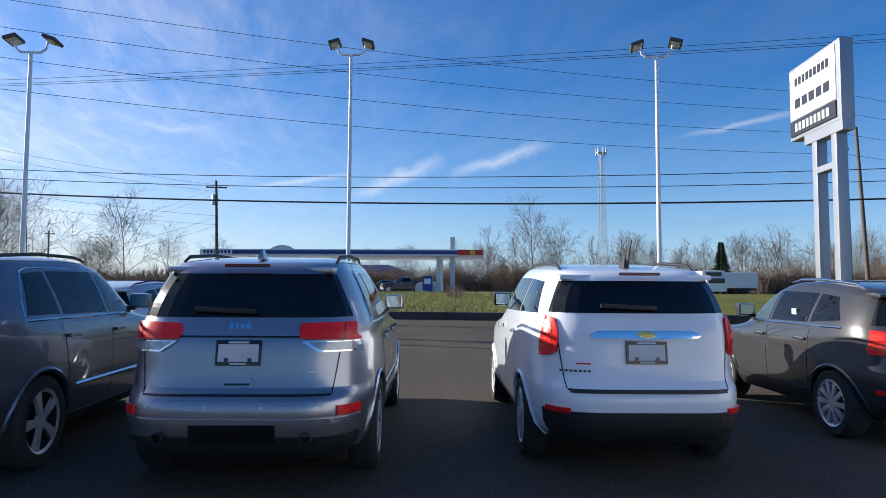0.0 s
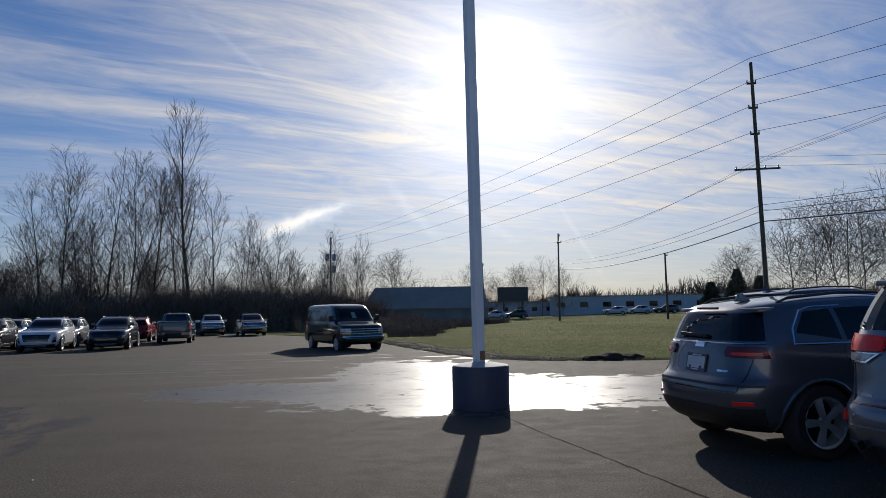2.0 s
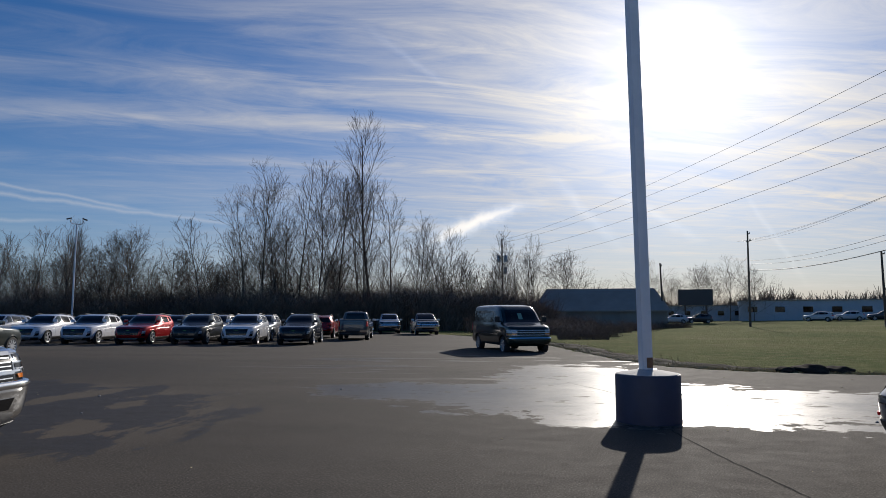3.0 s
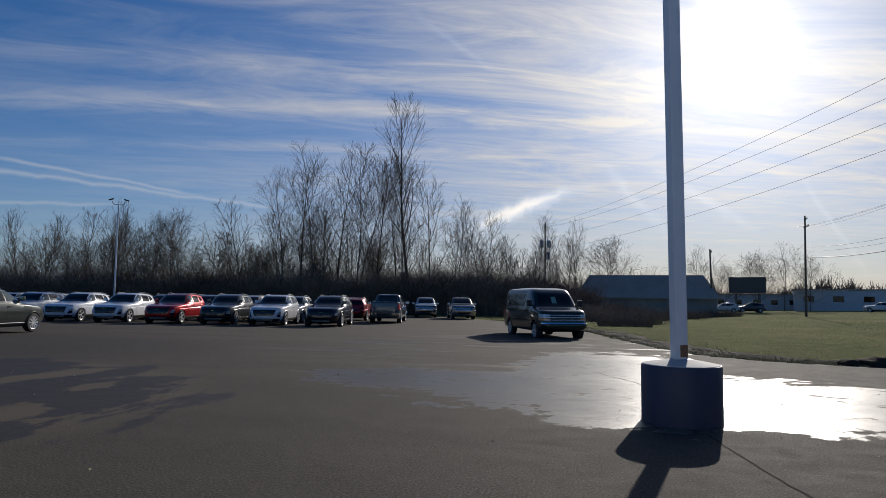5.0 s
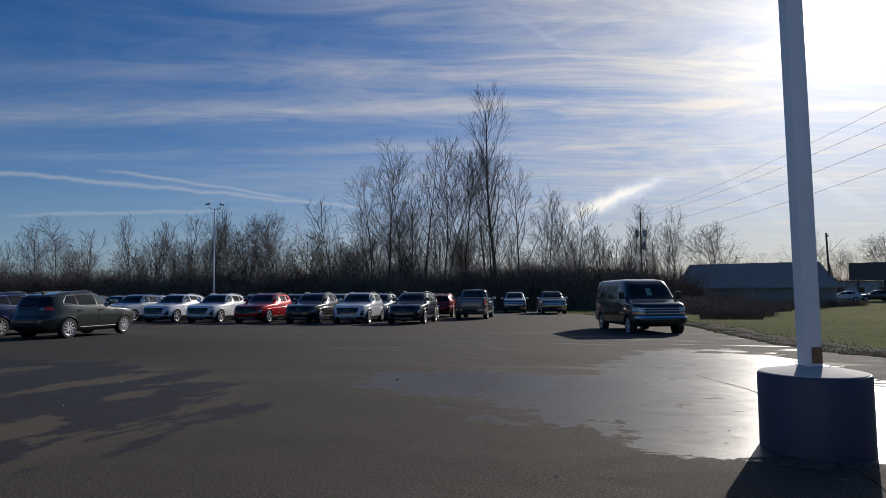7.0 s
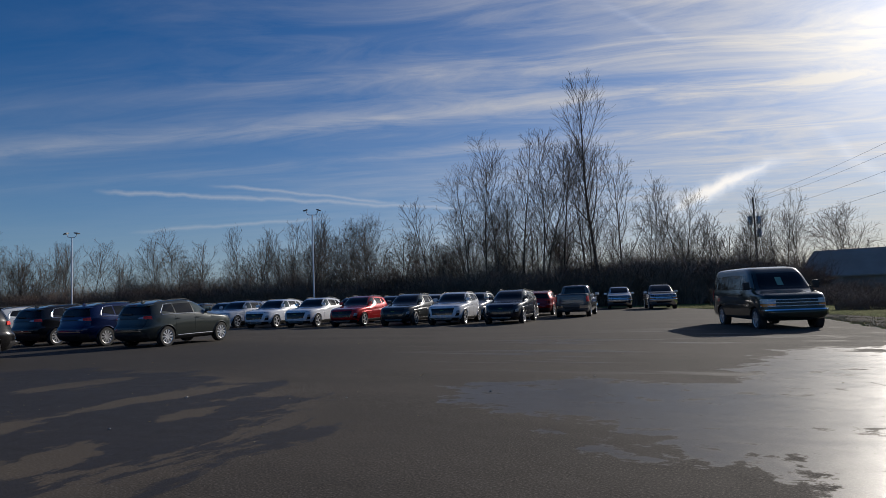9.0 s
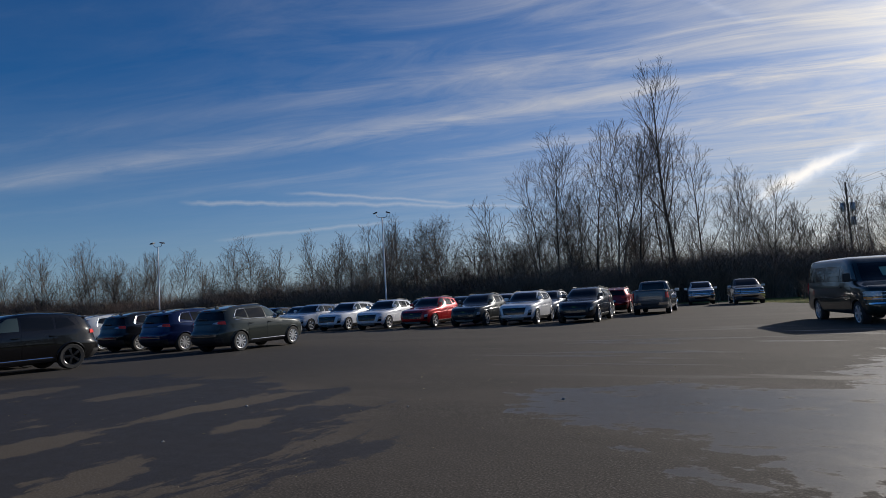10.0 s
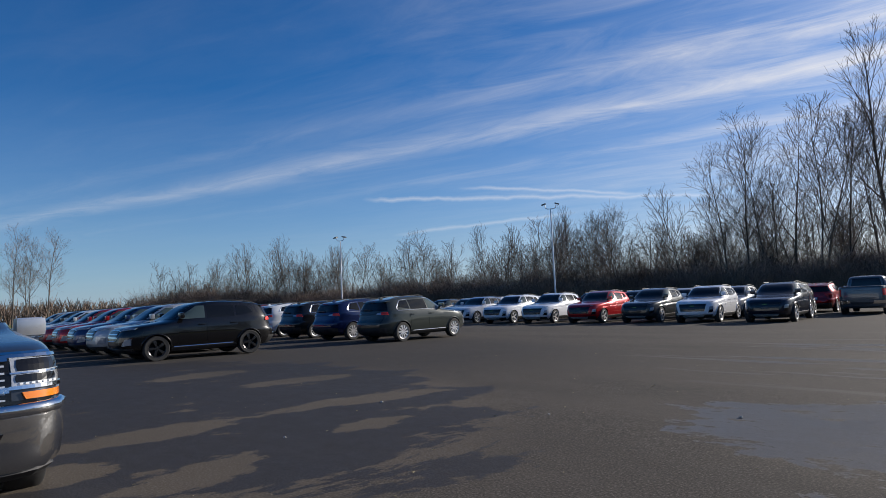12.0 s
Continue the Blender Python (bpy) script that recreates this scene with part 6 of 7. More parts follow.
def block(name, x, y, sx, sy, h, turn, mat, label, windows=0):
    b = empty(name, x, y, ground_at(x, y), turn)
    part("wall", box(0, 0, h / 2 - 0.3, sx, sy, h + 0.6), mat, b)
    part("roof", box(0, 0, h + 0.09, sx + 0.6, sy + 0.6, 0.18, 0.03), BARNROOF if mat is not WHITEWALL else WHITEWALL, b)
    for k in range(windows):
        part("window", box(-sx / 2 + sx * (k + 0.5) / windows, -sy / 2 - 0.03, h * 0.52, sx / windows * 0.35, 0.08, h * 0.3), GLASS, b, "dark window")
    return tagged(b, label, "building")


block("workshop", 33.0, 150.0, 20.0, 12.0, 3.2, -8, PALEWALL, "long low pale workshop beyond the field", 6)
block("workshop", 62.0, 138.0, 44.0, 14.0, 3.6, -14, PALEWALL, "long grey metal workshop beyond the field", 9)
bill = empty("billboard", 27.5, 122.0, ground_at(27, 122), -8)
part("panel", box(0, 0, 4.7, 6.0, 0.3, 2.9, 0.04), LEDGE, bill, "dark back of the panel")
for x in (-1.8, 1.8):
    part("post", box(x, 0.2, 1.6, 0.3, 0.3, 3.4), WOODPOLE, bill)
tagged(bill, "small billboard seen against the light", "billboard")
for k, (x, y, t_) in enumerate(((22.5, 116, 85), (27, 118, 95), (46, 116, 60), (51, 117, 80), (56, 116, 75), (66, 100, 80), (70, 97, 85))):
    colour(copy_thing(blazer, pose(x, y, ground_at(x, y), 0, 0, t_ + 90)), ((0.55, 0.56, 0.58), (0.06, 0.06, 0.07), (0.6, 0.6, 0.62))[k % 3], "parked car far beyond the field", "car", "far parked cars")

# petrol station across the verge
gz_ = 0.9
tagged(link_mesh("pavement", sheet([(55.0, -4.0), (82.0, -4.0), (82.0, 34.0), (55.0, 34.0)], 0.05), CONCRETE), "pale concrete forecourt under the canopy", "pavement", kind="structure")
gas = empty("gas_station_canopy", 62.5, 15.0, gz_, 0)
gm = Matrix.Rotation(radians(6.2), 4, "Z")
part("canopy", box(0, 0, 3.92, 9.0, 26.5, 0.62, 0.03, gm), WHITEWALL, gas, "white canopy fascia")
part("blue_band", box(-4.53, 0, 3.95, 0.04, 22.0, 0.34, 0, gm), BLUEFASCIA, gas, "blue fascia band")
part("red_panel", box(-4.55, -12.0, 3.95, 0.05, 2.3, 0.5, 0, gm), REDFASCIA, gas, "red panel with price letters")
part("yellow_panel", box(-4.59, -12.2, 3.95, 0.05, 0.5, 0.40, 0, gm), YELLOWP, gas)
part("white_panel", box(-4.55, 11.6, 3.95, 0.05, 2.9, 0.58, 0, gm), SIGNWHITE, gas)
for k in range(8):
    part("lettering", box(-4.59, 12.75 - 0.33 * k, 3.98, 0.04, 0.22, 0.28, 0, gm), BLUEFASCIA, gas)
ar = lathe([(1.9, 0.0), (1.9, 0.12)], 40, "z")
arch = part("roundel", ar, WHITEWALL, gas, "round sign above the canopy")
arch.matrix_local = gm @ Matrix.Translation((-4.4, 5.5, 2.72)) @ Matrix.Rotation(radians(90), 4, "Y")
for yy in (-9, 0, 9):
    for xx in (-2.5, 2.5):
        part("column", box(xx, yy, 1.8, 0.4, 0.4, 3.7, 0.02, gm), WHITEWALL, gas)
tagged(gas, "white petrol station canopy with blue band", "canopy")
for yy in (-9, 0, 9):
    pm = empty("fuel_pump", 62.5, 15 + yy, gz_, 6)
    part("body", box(-2.5, 0.9, 0.9, 0.5, 0.9, 1.8, 0.05), BLUEFASCIA, pm)
    part("display", box(-2.77, 0.9, 1.3, 0.04, 0.6, 0.5), SIGNWHITE, pm)
    tagged(pm, "blue and white fuel pump under the canopy", "fuel pump", "fuel pumps")
ps = empty("price_sign", 60.0, 4.3, gz_, 0)
part("post", box(0, 0, 2.7, 0.30, 0.42, 5.4, 0.03), GALV, ps)
part("cap", box(0, 0, 5.42, 0.34, 0.46, 0.06, 0.02), WHITEWALL, ps)
tagged(ps, "tall pale post in front of the petrol station", "post")
shop = empty("petrol_shop", 110.0, 29.0, ground_at(110, 29), 4)
part("wall", box(0, 0, 1.3, 10, 18, 3.2), WHITEWALL, shop)
part("fascia", box(0, 0, 2.75, 11.2, 19.2, 1.3, 0.04), PALEWALL, shop, "pale fascia band")
hip = box(0, 0, 4.02, 11.2, 19.2, 1.2)
for v in hip.verts:
    if v.co.z > 4.1:
        v.co.x, v.co.y = v.co.x * 0.45, v.co.y * 0.72
part("roof", hip, BLUEFASCIA, shop, "dark blue hipped roof")
for k in range(4):
    part("window", box(-5.04, -6.2 + 4 * k, 1.25, 0.06, 2.6, 1.5), GLASS, shop, "shop window")
tagged(shop, "low white petrol station shop with dark blue roof", "building")
colour(copy_thing(pick, pose(80, 13.2, ground_at(80, 13), 0, 0, 100)), (0.03, 0.035, 0.05), "dark pickup parked by the petrol station", "pickup truck")
colour(copy_thing(eq2, pose(86, 17.5, ground_at(86, 17), 0, 0, 95)), (0.05, 0.06, 0.08), "dark car parked by the petrol station", "car")
tank = link_mesh("gas_tank", lathe([(0.2, -1.3), (0.55, -1.1), (0.7, -0.6), (0.7, 0.6), (0.55, 1.1), (0.2, 1.3)], 24, "y"), WHITEWALL, None, "", 50)
tank.location = (61.5, 6.8, 1.5)
tagged(tank, "white rounded storage tank on the verge", "tank")
rv = empty("motorhome", 72.0, -20.9, 1.0, 184)
part("body", box(0, 0, 1.45, 5.6, 2.3, 2.1, 0.2), WHITEWALL, rv, "", 40)
part("cab", box(3.0, 0, 1.0, 1.4, 2.0, 1.3, 0.25), WHITEWALL, rv, "", 40)
part("windscreen", box(3.45, 0, 1.45, 0.55, 1.6, 0.5, 0.08), GLASS, rv)
part("front_window", box(2.81, 0, 2.12, 0.05, 1.5, 0.42, 0.01), GLASS, rv)
part("stripe", box(0, 0, 1.25, 5.62, 2.32, 0.16), REDFASCIA, rv, "faded red side stripe")
for x in (-1.7, 2.7):
    for s in (1, -1):
        part("wheel", lathe([(0.25, -0.12), (0.4, -0.12), (0.4, 0.12), (0.25, 0.12)], 24, "y"), RUBBER, rv).location = (x, s * 0.95, 0.4)
tagged(rv, "white motorhome parked across the road", "motorhome")
trl = empty("box_trailer", 78.0, -25.8, 1.08, 95)
part("body", box(0, 0, 1.55, 3.7, 2.2, 1.75, 0.05), WHITEWALL, trl)
part("frame", box(0, 0, 0.55, 3.4, 1.6, 0.25), PLASTIC, trl)
for x in (-0.45, 0.45):
    for s in (1, -1):
        part("wheel", lathe([(0.2, -0.1), (0.36, -0.1), (0.36, 0.1), (0.2, 0.1)], 24, "y"), RUBBER, trl).location = (x, s * 0.85, 0.36)
tagged(trl, "short white box trailer", "trailer")

# lattice radio tower
tw = empty("radio_tower", 190.0, -21.0, 1.1, 15)
tb = bmesh.new()
HT = 40.0
prev = None
for k in range(26):
    z = HT * k / 25
    half = 2.0 * (1 - 0.72 * k / 25)
    cur = [Vector((half * math.cos(a), half * math.sin(a), z)) for a in (0.5, 0.5 + 2.094, 0.5 + 4.189)]
    if prev:
        for i in range(3):
            j = (i + 1) % 3
            tube_into(tb, [prev[i], cur[i]], 0.10, 4)
            tube_into(tb, [prev[i], cur[j]], 0.05, 3)
            tube_into(tb, [prev[j], cur[i]], 0.05, 3)
            tube_into(tb, [cur[i], cur[j]], 0.05, 3)
    prev = cur
part("lattice", tb, GALV, tw)
for k in range(6):
    a = k * math.pi / 3
    part("antenna", box(1.4 * math.cos(a), 1.4 * math.sin(a), HT + 0.2, 0.3, 0.3, 2.2, 0.05), GALV, tw)
part("antenna_ring", lathe([(1.2, HT - 0.2), (1.4, HT - 0.2), (1.4, HT), (1.2, HT)], 16), GALV, tw)
tagged(tw, "grey lattice radio tower on the horizon", "tower")

# unseen wall added behind the walker to close the lot and bounce sunlight
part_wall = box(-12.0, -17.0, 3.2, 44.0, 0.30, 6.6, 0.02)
tagged(link_mesh("wall_south", part_wall, PALEWALL), "plain pale unseen wall added to bounce sunlight into the lot", "wall", kind="structure")

# ---------------------------------------------------------------- bare trees and brush
class Sticks:
    """Collects thin tapered three-sided sticks and turns them into one mesh."""

    def __init__(self):
        self.v, self.f = [], []

    def add(self, a, b, ra, rb, n=3):
        d = b - a
        side = d.cross(Vector((0.3, 0.2, 1.0)))
        if side.length < 1e-6:
            return
        side.normalize()
        upv = d.cross(side).normalized()
        k0 = len(self.v)
        for p, r in ((a, ra), (b, rb)):
            for k in range(n):
                t = 2 * math.pi * k / n
                self.v.append(p + side * (r * math.cos(t)) + upv * (r * math.sin(t)))
        for k in range(n):
            j = (k + 1) % n
            self.f.append((k0 + k, k0 + j, k0 + n + j, k0 + n + k))

    def mesh(self, name, mat):
        me = bpy.data.meshes.new(name)
        me.from_pydata([tuple(p) for p in self.v], [], self.f)
        me.materials.append(mat)
        return me


def grow_tree(seed, height, kids, tilt, first, reach, stems=1, rise=0.11):
    """A bare tree: limbs that branch off all round and turn upwards, in one mesh, and their fine twigs in another."""
    r = random.Random(seed)
    limbs, twigs = Sticks(), Sticks()

    def shoot(p, d, length, rad, level):
        steps, wob = (9, 6, 4, 2)[level], (0.055, 0.11, 0.13, 0.14)[level]
        pts, ways, way = [p], [d], d
        for k in range(steps):
            way = (way + Vector((r.uniform(-wob, wob), r.uniform(-wob, wob), r.uniform(-wob, wob) * 0.6 + (rise if level else 0.0)))).normalized()
            pts.append(pts[-1] + way * (length / steps))
            ways.append(way)
        low = (0.045, 0.028, 0.018, 0.013)[level]
        for k in range(steps):
            (limbs if level < 2 else twigs).add(pts[k], pts[k + 1], max(low, rad * (1 - 0.85 * k / steps)), max(low * 0.7, rad * (1 - 0.85 * (k + 1) / steps)), (7, 5, 3, 3)[level])
        if level >= len(kids):
            return
        begin, turn = first if level == 0 else 0.18, r.uniform(0, 6.28)
        for i in range(kids[level]):
            f = begin + (0.99 - begin) * (i + r.random()) / kids[level]
            k = min(int(f * steps), steps - 1)
            q, w = pts[k].lerp(pts[k + 1], f * steps - k), ways[k + 1]
            turn += 2.4 + r.uniform(-0.5, 0.5)
            side = w.cross(Vector((math.cos(turn), math.sin(turn), 0.25))).normalized()
            lean = tilt * r.uniform(0.7, 1.25) * (1.15 - 0.45 * f if level == 0 else 1.0)
            out = (w * math.cos(lean) + side * math.sin(lean)).normalized()
            shoot(q, out, length * (reach * (1.12 - 0.62 * f) if level == 0 else 0.60 * (1.15 - 0.6 * f)) * r.uniform(0.65, 1.25), max(0.012, rad * (1 - 0.85 * f) * r.uniform(0.45, 0.7)), level + 1)

    for s in range(stems):
        lean = 0.04 if stems == 1 else 0.17
        foot = Vector((r.uniform(-0.35, 0.35), r.uniform(-0.35, 0.35), -0.2)) if stems > 1 else Vector((0, 0, -0.2))
        shoot(foot, Vector((r.uniform(-lean, lean), r.uniform(-lean, lean), 1)).normalized(), height * (1.0 if s == 0 else r.uniform(0.75, 0.95)), height * 0.0095 / stems ** 0.3, 0)
    return limbs.mesh("trunk", BARK), twigs.mesh("twigs", TWIG)


TREES = {
    "tall": [grow_tree(14, 25.0, (18, 8, 5), 0.55, 0.34, 0.30)],
    "slim": [grow_tree(21 + k, hgt, (12, 8, 6), 0.78, fst, 0.46, stems) for k, (hgt, fst, stems) in enumerate(((17.5, 0.30, 1), (17.0, 0.34, 2), (18.0, 0.36, 1), (17.0, 0.30, 2), (18.0, 0.26, 1)))],
    "small": [grow_tree(31 + k, hgt, (10, 6, 4), tlt * 1.2, fst, 0.50, stems) for k, (hgt, tlt, fst, stems) in enumerate(((10.0, 0.65, 0.30, 1), (9.0, 0.75, 0.25, 2), (11.5, 0.60, 0.35, 1), (7.5, 0.75, 0.2, 2), (9.5, 0.85, 0.28, 1), (12.0, 0.5, 0.4, 1), (8.5, 0.7, 0.3, 1)))],
    "broad": [grow_tree(41 + k, 10.5, (14, 9, 6), 0.95, 0.16, 0.66, stems, 0.05) for k, stems in enumerate((1, 2, 1))],
}


def plant(kind, k, x, y, scale, turn, label, category="tree", group="bare trees", lean=0.0, tilt=0.0):
    trunk, twigs = TREES[kind][k % len(TREES[kind])]
    t = empty("tree", x, y, ground_at(x, y) - 0.05, turn)
    t.matrix_world = pose(x, y, ground_at(x, y) - 0.05, lean, tilt, turn) @ Matrix.Scale(scale, 4)
    a, b = new("trunk", trunk), new("crown", twigs)
    a.parent = b.parent = t
    return tagged(t, label, category, group)


tr = random.Random(77)
plant("tall", 0, -20.9, 76.0, 1.03, 0, "very tall slender bare tree above the wood", tilt=-5.0)
for k, (x, y, s) in enumerate(((-34.0, 72.5, 0.96), (-32.0, 73.5, 0.93), (-30.0, 74.5, 0.98), (-27.6, 74.0, 1.08), (-25.4, 76.0, 0.95), (-18.6, 77.0, 0.86), (-16.0, 78.5, 0.70), (-35.5, 71.5, 0.82), (-12.0, 80.0, 0.70), (-23.0, 77.5, 0.85), (-21.5, 74.8, 0.72))):
    plant("slim", k, x, y, s, tr.uniform(0, 360), "tall leafless tree in the clump behind the lot")
# the wood behind the lot
LINE = [(4.0, 86.0), (-8.0, 79.0), (-20.0, 74.0), (-35.0, 70.5), (-50.0, 69.0), (-70.0, 66.0), (-95.0, 60.0), (-118.0, 48.0), (-128.0, 34.0)]
def along(f):
    f *= len(LINE) - 1
    i = min(int(f), len(LINE) - 2)
    return (LINE[i][0] + (LINE[i + 1][0] - LINE[i][0]) * (f - i), LINE[i][1] + (LINE[i + 1][1] - LINE[i][1]) * (f - i))
for k in range(240):
    x, y = along(tr.random() ** 0.85)
    if x > -1.5:
        continue
    d = tr.uniform(1.0, 13.0)
    s = tr.uniform(0.60, 1.05) * (0.80 if x > -20 else 1.0)
    plant("small", k, x - 0.2 * d, y + d, s, tr.uniform(0, 360), "bare young tree in the wood behind the lot")
plant("broad", 1, -48.5, 69.5, 0.95, 50, "bare tree standing above the wood")
plant("small", 0, -40.5, 70.5, 1.15, 10, "bare tree standing above the wood")
plant("broad", 0, -58.0, 69.0, 0.8, 0, "spreading bare tree in the wood")
plant("broad", 2, -79.0, 63.0, 0.9, 70, "bare tree standing above the wood")
for k in range(3):
    plant("slim", k, -116 - 2.2 * k, 13 + 2.5 * k, 0.72, 40 * k, "bare tree in a small group beyond the lot")
for k, (x, y, s) in enumerate(((-4.8, 98, 0.72), (-2.6, 98, 0.65), (-0.8, 99, 0.6))):
    plant("slim", k + 1, x, y, s, 70 * k, "slim bare tree beside the shed")
plant("broad", 1, 4.6, 108, 0.95, 30, "spreading bare tree behind the shed")
for k, (x, y, s) in enumerate(((18, 112, 0.8), (31, 130, 0.85), (36, 132, 0.9), (41, 134, 0.8), (26, 135, 0.7), (12, 125, 0.6))):
    plant("broad", k, x, y, s, 60 * k, "bare tree beyond the field")
# clump by the road
for k, (x, y, s) in enumerate(((40.5, 55.0, 0.88), (43.5, 52.5, 1.0), (46.5, 50.0, 1.02), (49.0, 48.0, 1.10), (51.5, 46.0, 1.0), (53.5, 43.0, 0.9), (47.0, 54.0, 0.95), (38.0, 58.5, 0.66), (44.5, 57.0, 0.9), (50.5, 50.5, 1.0))):
    plant("broad", k, x, y, s * 0.89, 47 * k, "broad bare tree in the roadside clump")
for k, (x, y, s) in enumerate(((62, 39, 0.84), (58.5, 41, 0.45), (66, 37, 0.55), (70, 33, 0.5), (64, 43, 0.5), (84, -3.0, 0.9), (86, -6.5, 0.7), (88, 3.0, 0.5), (90, 8, 0.5), (92, -11, 0.45), (95, -16, 0.65), (100, -20, 0.55), (101, -28, 0.6), (104, -34, 0.7),
                                (100, -37, 0.7), (98, -42, 0.65), (96, -47, 0.7), (94, -52, 0.7), (105, -46, 0.6), (88, 14, 0.5), (90, 20, 0.45))):
    plant("broad", k, x, y, s, 53 * k, "bare tree across the road", group="trees across the road")


for k in range(46):
    x, y = 97 + tr.uniform(0, 18), 8 - 72 * (k + tr.random()) / 46
    plant("small", k, x, y, tr.uniform(0.50, 0.82), tr.uniform(0, 360), "bare young tree in the wood across the road", group="trees across the road")


def conifer(x, y, h, r0, seed):
    t = empty("conifer", x, y, ground_at(x, y), 0)
    part("trunk", tube([(0, 0, -0.2), (0, 0, h)], [h * 0.02, 0.02], 7), BARK, t)
    rr = random.Random(seed)
    s = Sticks()
    for _ in range(1500):
        f = rr.random() ** 0.7
        z = h * (0.06 + 0.94 * f)
        a = rr.uniform(0, 2 * math.pi)
        rad = r0 * (1 - f) * rr.uniform(0.35, 1.05) + 0.05
        p = Vector((rad * math.cos(a), rad * math.sin(a), z - 0.15 * rad))
        s.add(p * 1.0 - Vector((0.3 * rad * math.cos(a), 0.3 * rad * math.sin(a), -0.05)), p + Vector((math.cos(a) * 0.3, math.sin(a) * 0.3, rr.uniform(-0.25, 0.1))), 0.09, 0.02)
    me = s.mesh("needles", NEEDLE)
    o = new("crown", me)
    o.parent = t
    return tagged(t, "dark green conifer among the bare trees", "conifer", "conifers")


conifer(89.0, -27.0, 6.6, 1.5, 1)
conifer(38.0, 60.5, 5.2, 2.2, 2)
conifer(40.2, 60.0, 4.4, 2.0, 3)
conifer(36.2, 62.5, 4.0, 1.9, 5)


def brush_mesh(seed, length, depth, height, count, r0=0.022):
    rr = random.Random(seed)
    s = Sticks()
    for _ in range(count):
        x, y = rr.uniform(-length / 2, length / 2), rr.uniform(-depth / 2, depth / 2)
        hh = height * (rr.uniform(0.35, 1.0) if rr.random() < 0.86 else rr.uniform(1.0, 1.55)) * (0.78 + 0.5 * noise.noise(Vector((x * 0.35, seed, 0))))
        p = Vector((x, y, -0.1))
        d = Vector((rr.uniform(-0.35, 0.35), rr.uniform(-0.3, 0.3), 1)).normalized()
        q = p + d * hh * 0.55
        s.add(p, q, r0, r0 * 0.7)
        for _ in range(3):
            e = q + Vector((rr.uniform(-0.5, 0.5), rr.uniform(-0.5, 0.5), rr.uniform(0.3, 1))).normalized() * hh * rr.uniform(0.25, 0.5)
            s.add(q, e, r0 * 0.7, r0 * 0.25)
            g = e.lerp(q, 0.4)
            s.add(g, g + Vector((rr.uniform(-1, 1), rr.uniform(-1, 1), rr.uniform(-0.1, 1))).normalized() * hh * 0.22, r0 * 0.5, r0 * 0.25)
    return s.mesh("brush", BRUSHMAT)


BRUSH = [brush_mesh(k, 9.0, 5.0, 5.2, 1700, 0.026) for k in range(3)]
for k in range(34):
    x, y = along((k + 0.5) / 34)
    if x > -2.5:
        continue
    for row in range(2):
        o = new("brush", BRUSH[(k + row) % 3])
        s = tr.uniform(0.62, 0.90) + 0.15 * row
        o.matrix_world = pose(x + tr.uniform(-1, 1), y - 1.0 + 4.5 * row, ground_at(x, y), 0, 0, tr.uniform(-10, 10) + 180 * (k % 2)) @ Matrix.Diagonal((1.0, 1.0, s, 1))
        tagged(o, "dense leafless brown brush at the foot of the wood", "brush", "brush along the wood", "stuff")
for k in range(13):
    o = new("brush", BRUSH[k % 3])
    x, y = 93 + 5 * math.sin(k * 1.3), 30 - 8.0 * k
    o.matrix_world = pose(x, y, ground_at(x, y), 0, 0, 90 + 7 * k % 20) @ Matrix.Diagonal((1.0, 1.0, 0.70, 1))
    tagged(o, "dense leafless brown brush across the road", "brush", "brush across the road", "stuff")
for k in range(5):
    o = new("brush", BRUSH[k % 3])
    x, y = 42 + 6.5 * k, 62 - 5.0 * k
    o.matrix_world = pose(x, y, ground_at(x, y), 0, 0, -40) @ Matrix.Diagonal((1.0, 1.0, 0.45, 1))
    tagged(o, "low leafless brush under the roadside trees", "brush", "brush across the road", "stuff")
LOWB = [brush_mesh(k + 9, 5.0, 3.0, 1.6, 600, 0.016) for k in range(2)]
for k, (x, y, s) in enumerate(((3.2, 44.0, 0.7), (4.0, 50.0, 0.9), (3.0, 57.0, 1.2), (0.0, 62.0, 1.5), (1.0, 70.0, 1.6), (5.5, 66.0, 1.3), (7.0, 72.0, 1.1), (10.5, 76.0, 0.9), (-3.0, 66.0, 1.9), (4.5, 78.0, 1.6), (12.0, 84.0, 1.2), (0.5, 82, 2.2), (-2.5, 74, 2.2), (17.5, 90, 1.0))):
    o = new("brush", LOWB[k % 2])
    o.matrix_world = pose(x, y, ground_at(x, y), 0, 0, 30 * k) @ Matrix.Diagonal((s, s, 0.62 * s, 1))
    tagged(o, "low tangled dry brush by the drain", "brush", "brush by the drain", "stuff")
shrub = new("shrub", brush_mesh(55, 1.6, 1.0, 1.3, 60, 0.012))
shrub.location = (36.5, 0.9, ground_at(36, 1) + 0.6)
tagged(shrub, "small bare shrub on the verge", "shrub")
far = Sticks()
rr = random.Random(5)
for _ in range(8000):
    a, d = radians(rr.uniform(-118, 78)), rr.uniform(230, 300)
    if -62 < math.degrees(a) < -2:
        continue
    x, y = -d * math.sin(-a), d * math.cos(-a)
    hh = rr.uniform(6, 14.5) * (0.7 + 0.5 * noise.noise(Vector((math.degrees(a) * 0.12, 0, 0))))
    z = ground_at(x, y)
    p = Vector((x, y, z - 0.5))
    q = p + Vector((rr.uniform(-1, 1), rr.uniform(-1, 1), hh * 0.5))
    far.add(p, q, 0.25, 0.16)
    for _ in range(4):
        far.add(q, q + Vector((rr.uniform(-2, 2), rr.uniform(-2, 2), hh * rr.uniform(0.25, 0.5))), 0.14, 0.04)
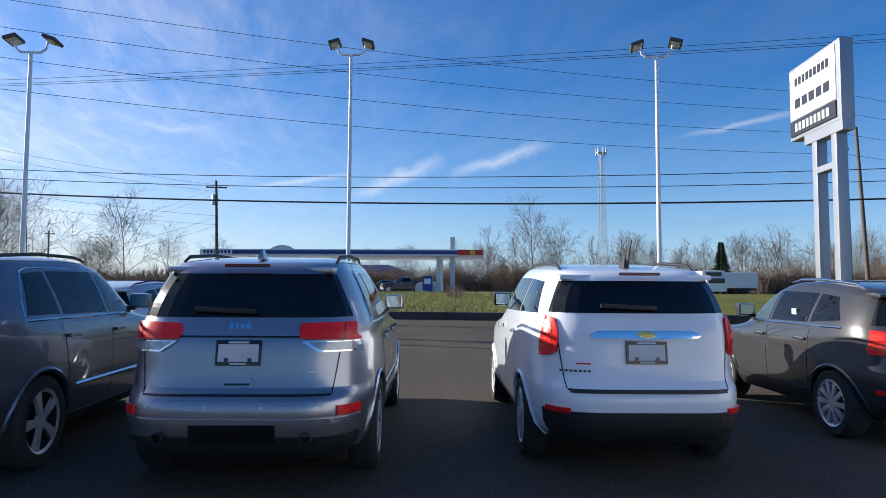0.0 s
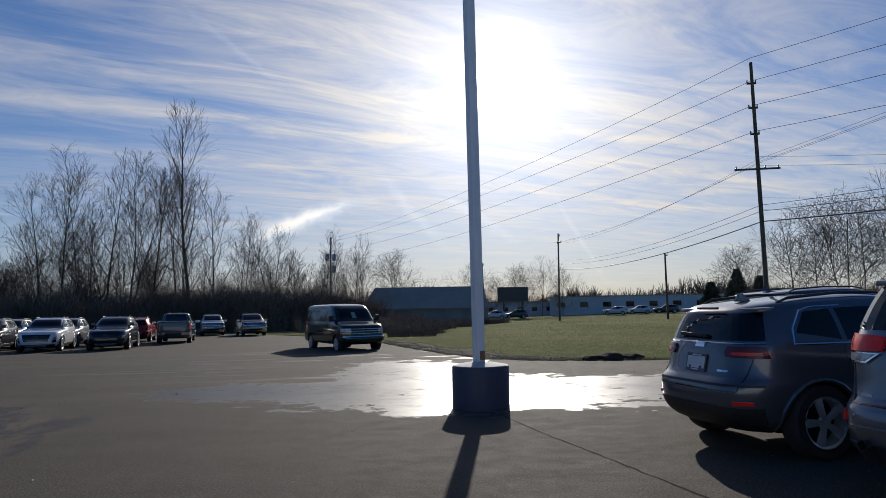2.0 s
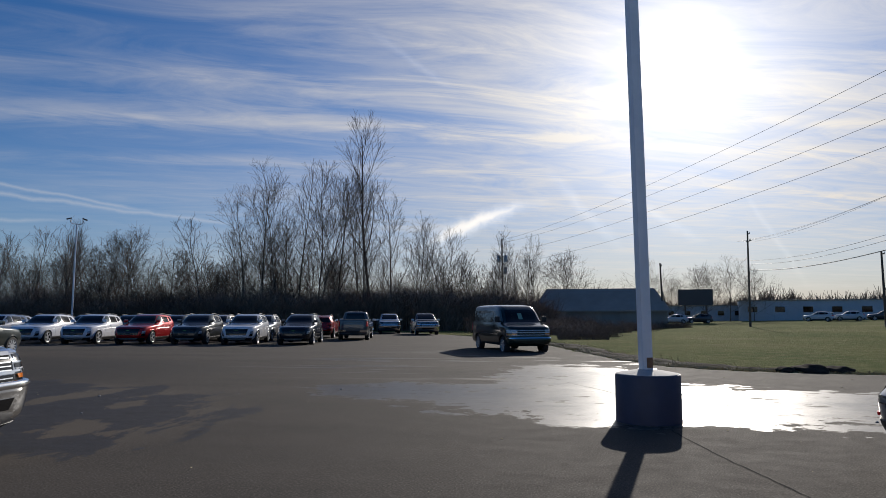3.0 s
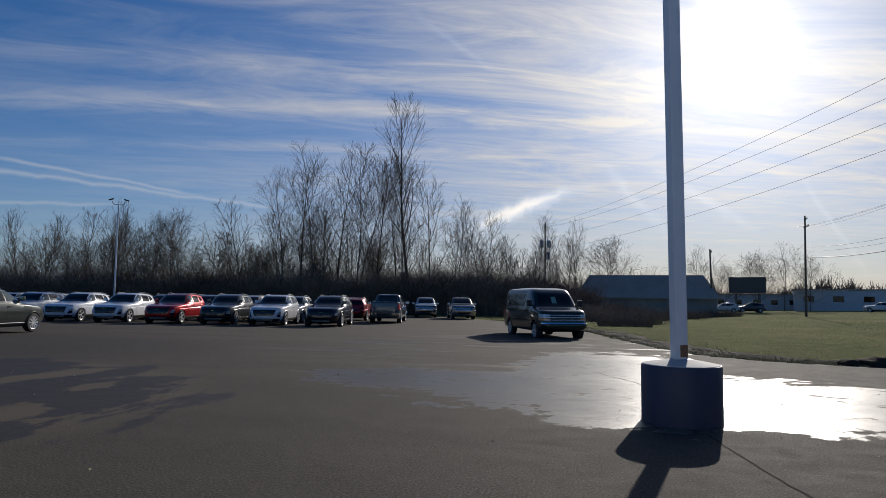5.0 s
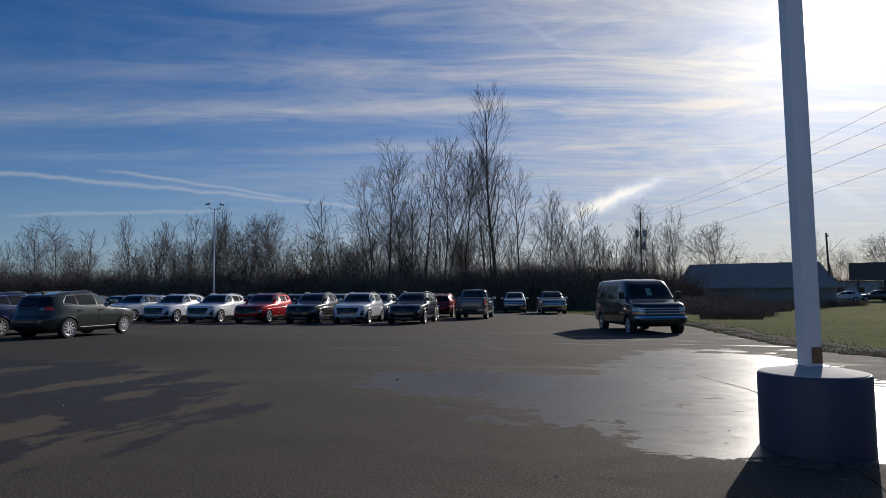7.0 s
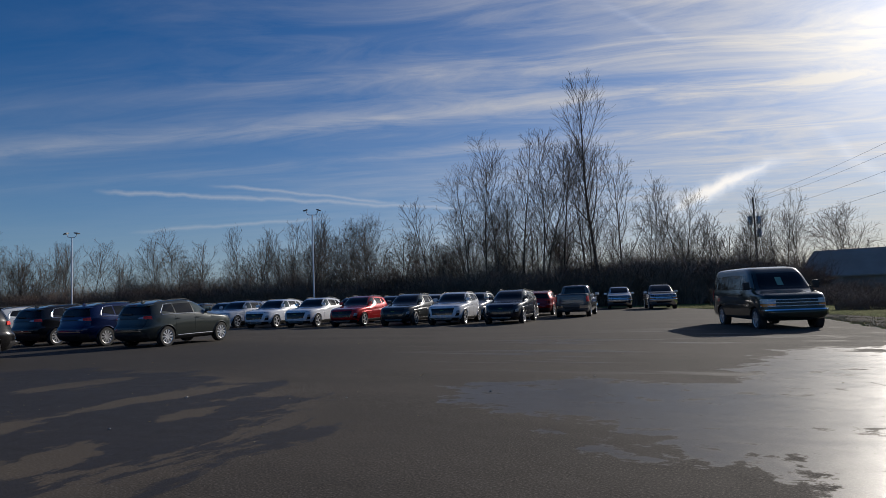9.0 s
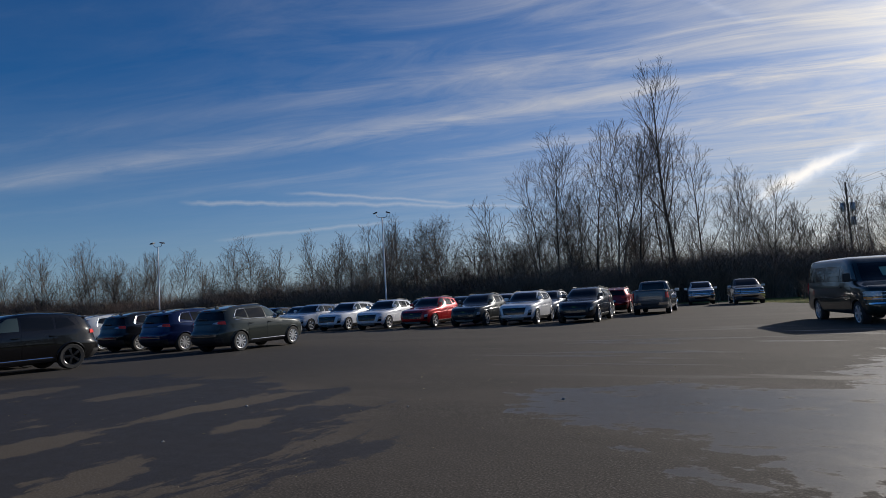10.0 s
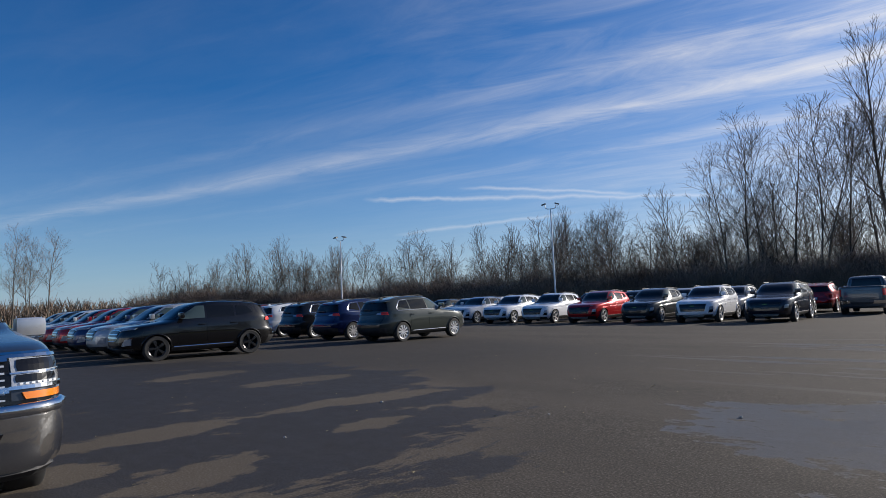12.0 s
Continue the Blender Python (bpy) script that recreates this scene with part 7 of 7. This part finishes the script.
fw = new("far_wood", far.mesh("far_wood", BRUSHMAT))
tagged(fw, "distant leafless wood on the horizon", "wood", kind="stuff")

# ---------------------------------------------------------------- rough grass along the lot's edge
tuft = Sticks()
tg = random.Random(12)
EDGE = [(8.7, 15.3), (7.0, 15.7), (5.4, 16.3), (4.2, 17.5), (3.2, 20.0), (2.2, 24.5), (1.2, 30.0), (0.2, 35.0), (-1.4, 40.0), (-4.0, 46.0), (-8.0, 54.0)]
for _ in range(9000):
    f = tg.random() * (len(EDGE) - 1)
    i = int(f)
    x = EDGE[i][0] + (EDGE[i + 1][0] - EDGE[i][0]) * (f - i)
    y = EDGE[i][1] + (EDGE[i + 1][1] - EDGE[i][1]) * (f - i)
    d = abs(tg.gauss(0, 0.9))
    x, y = x + d * 0.9 + 0.05, y + d * 0.35 + 0.05
    hgt = tg.uniform(0.02, 0.075)
    p = Vector((x, y, ground_at(x, y) - 0.05))
    tuft.add(p, p + Vector((tg.uniform(-0.06, 0.06), tg.uniform(-0.06, 0.06), hgt + 0.03)), 0.008, 0.002)
tagged(new("grass_tufts", tuft.mesh("grass_tufts", DRYGRASS)), "straw coloured rough grass along the lot edge", "grass", kind="stuff")

turf = Sticks()
for _ in range(9000):
    x, y = 27.4 + 24 * tg.random() ** 1.6, tg.uniform(-9, 9)
    z = ground_at(x, y) + 0.26 + 0.45 * math.sin(math.pi * min(1, max(0, (x - 27.3) / 27)))
    p = Vector((x, y, z))
    turf.add(p, p + Vector((tg.uniform(-0.08, 0.08), tg.uniform(-0.08, 0.08), tg.uniform(0.07, 0.20))), 0.016, 0.003)
tagged(new("grass_blades", turf.mesh("grass_blades", principled("rough_turf", (0.24, 0.23, 0.09), 0.9, island=0.5))), "rough green and straw grass on the verge", "grass", kind="stuff")

# dead leaves and grit blown over the asphalt
leafm = bpy.data.meshes.new("litter")
lv, lf = [], []
for _ in range(420):
    x, y = tg.uniform(-16, 8), tg.uniform(0.5, 24)
    a, s = tg.uniform(0, 6.28), tg.uniform(0.008, 0.024)
    z = ground_at(x, y) + 0.004
    k0 = len(lv)
    for k, (u, w, h) in enumerate(((-1, 0, 0), (0, -0.5, 0.3), (1, 0, 0.1), (0, 0.5, 0.35))):
        lv.append((x + s * (u * math.cos(a) - w * math.sin(a)), y + s * (u * math.sin(a) + w * math.cos(a)), z + s * h))
    lf.append((k0, k0 + 1, k0 + 2, k0 + 3))
leafm.from_pydata(lv, [], lf)
leafm.materials.append(DRYGRASS)
tagged(new("leaf_litter", leafm), "scattered dead leaf scraps on the asphalt", "leaf litter", kind="stuff")
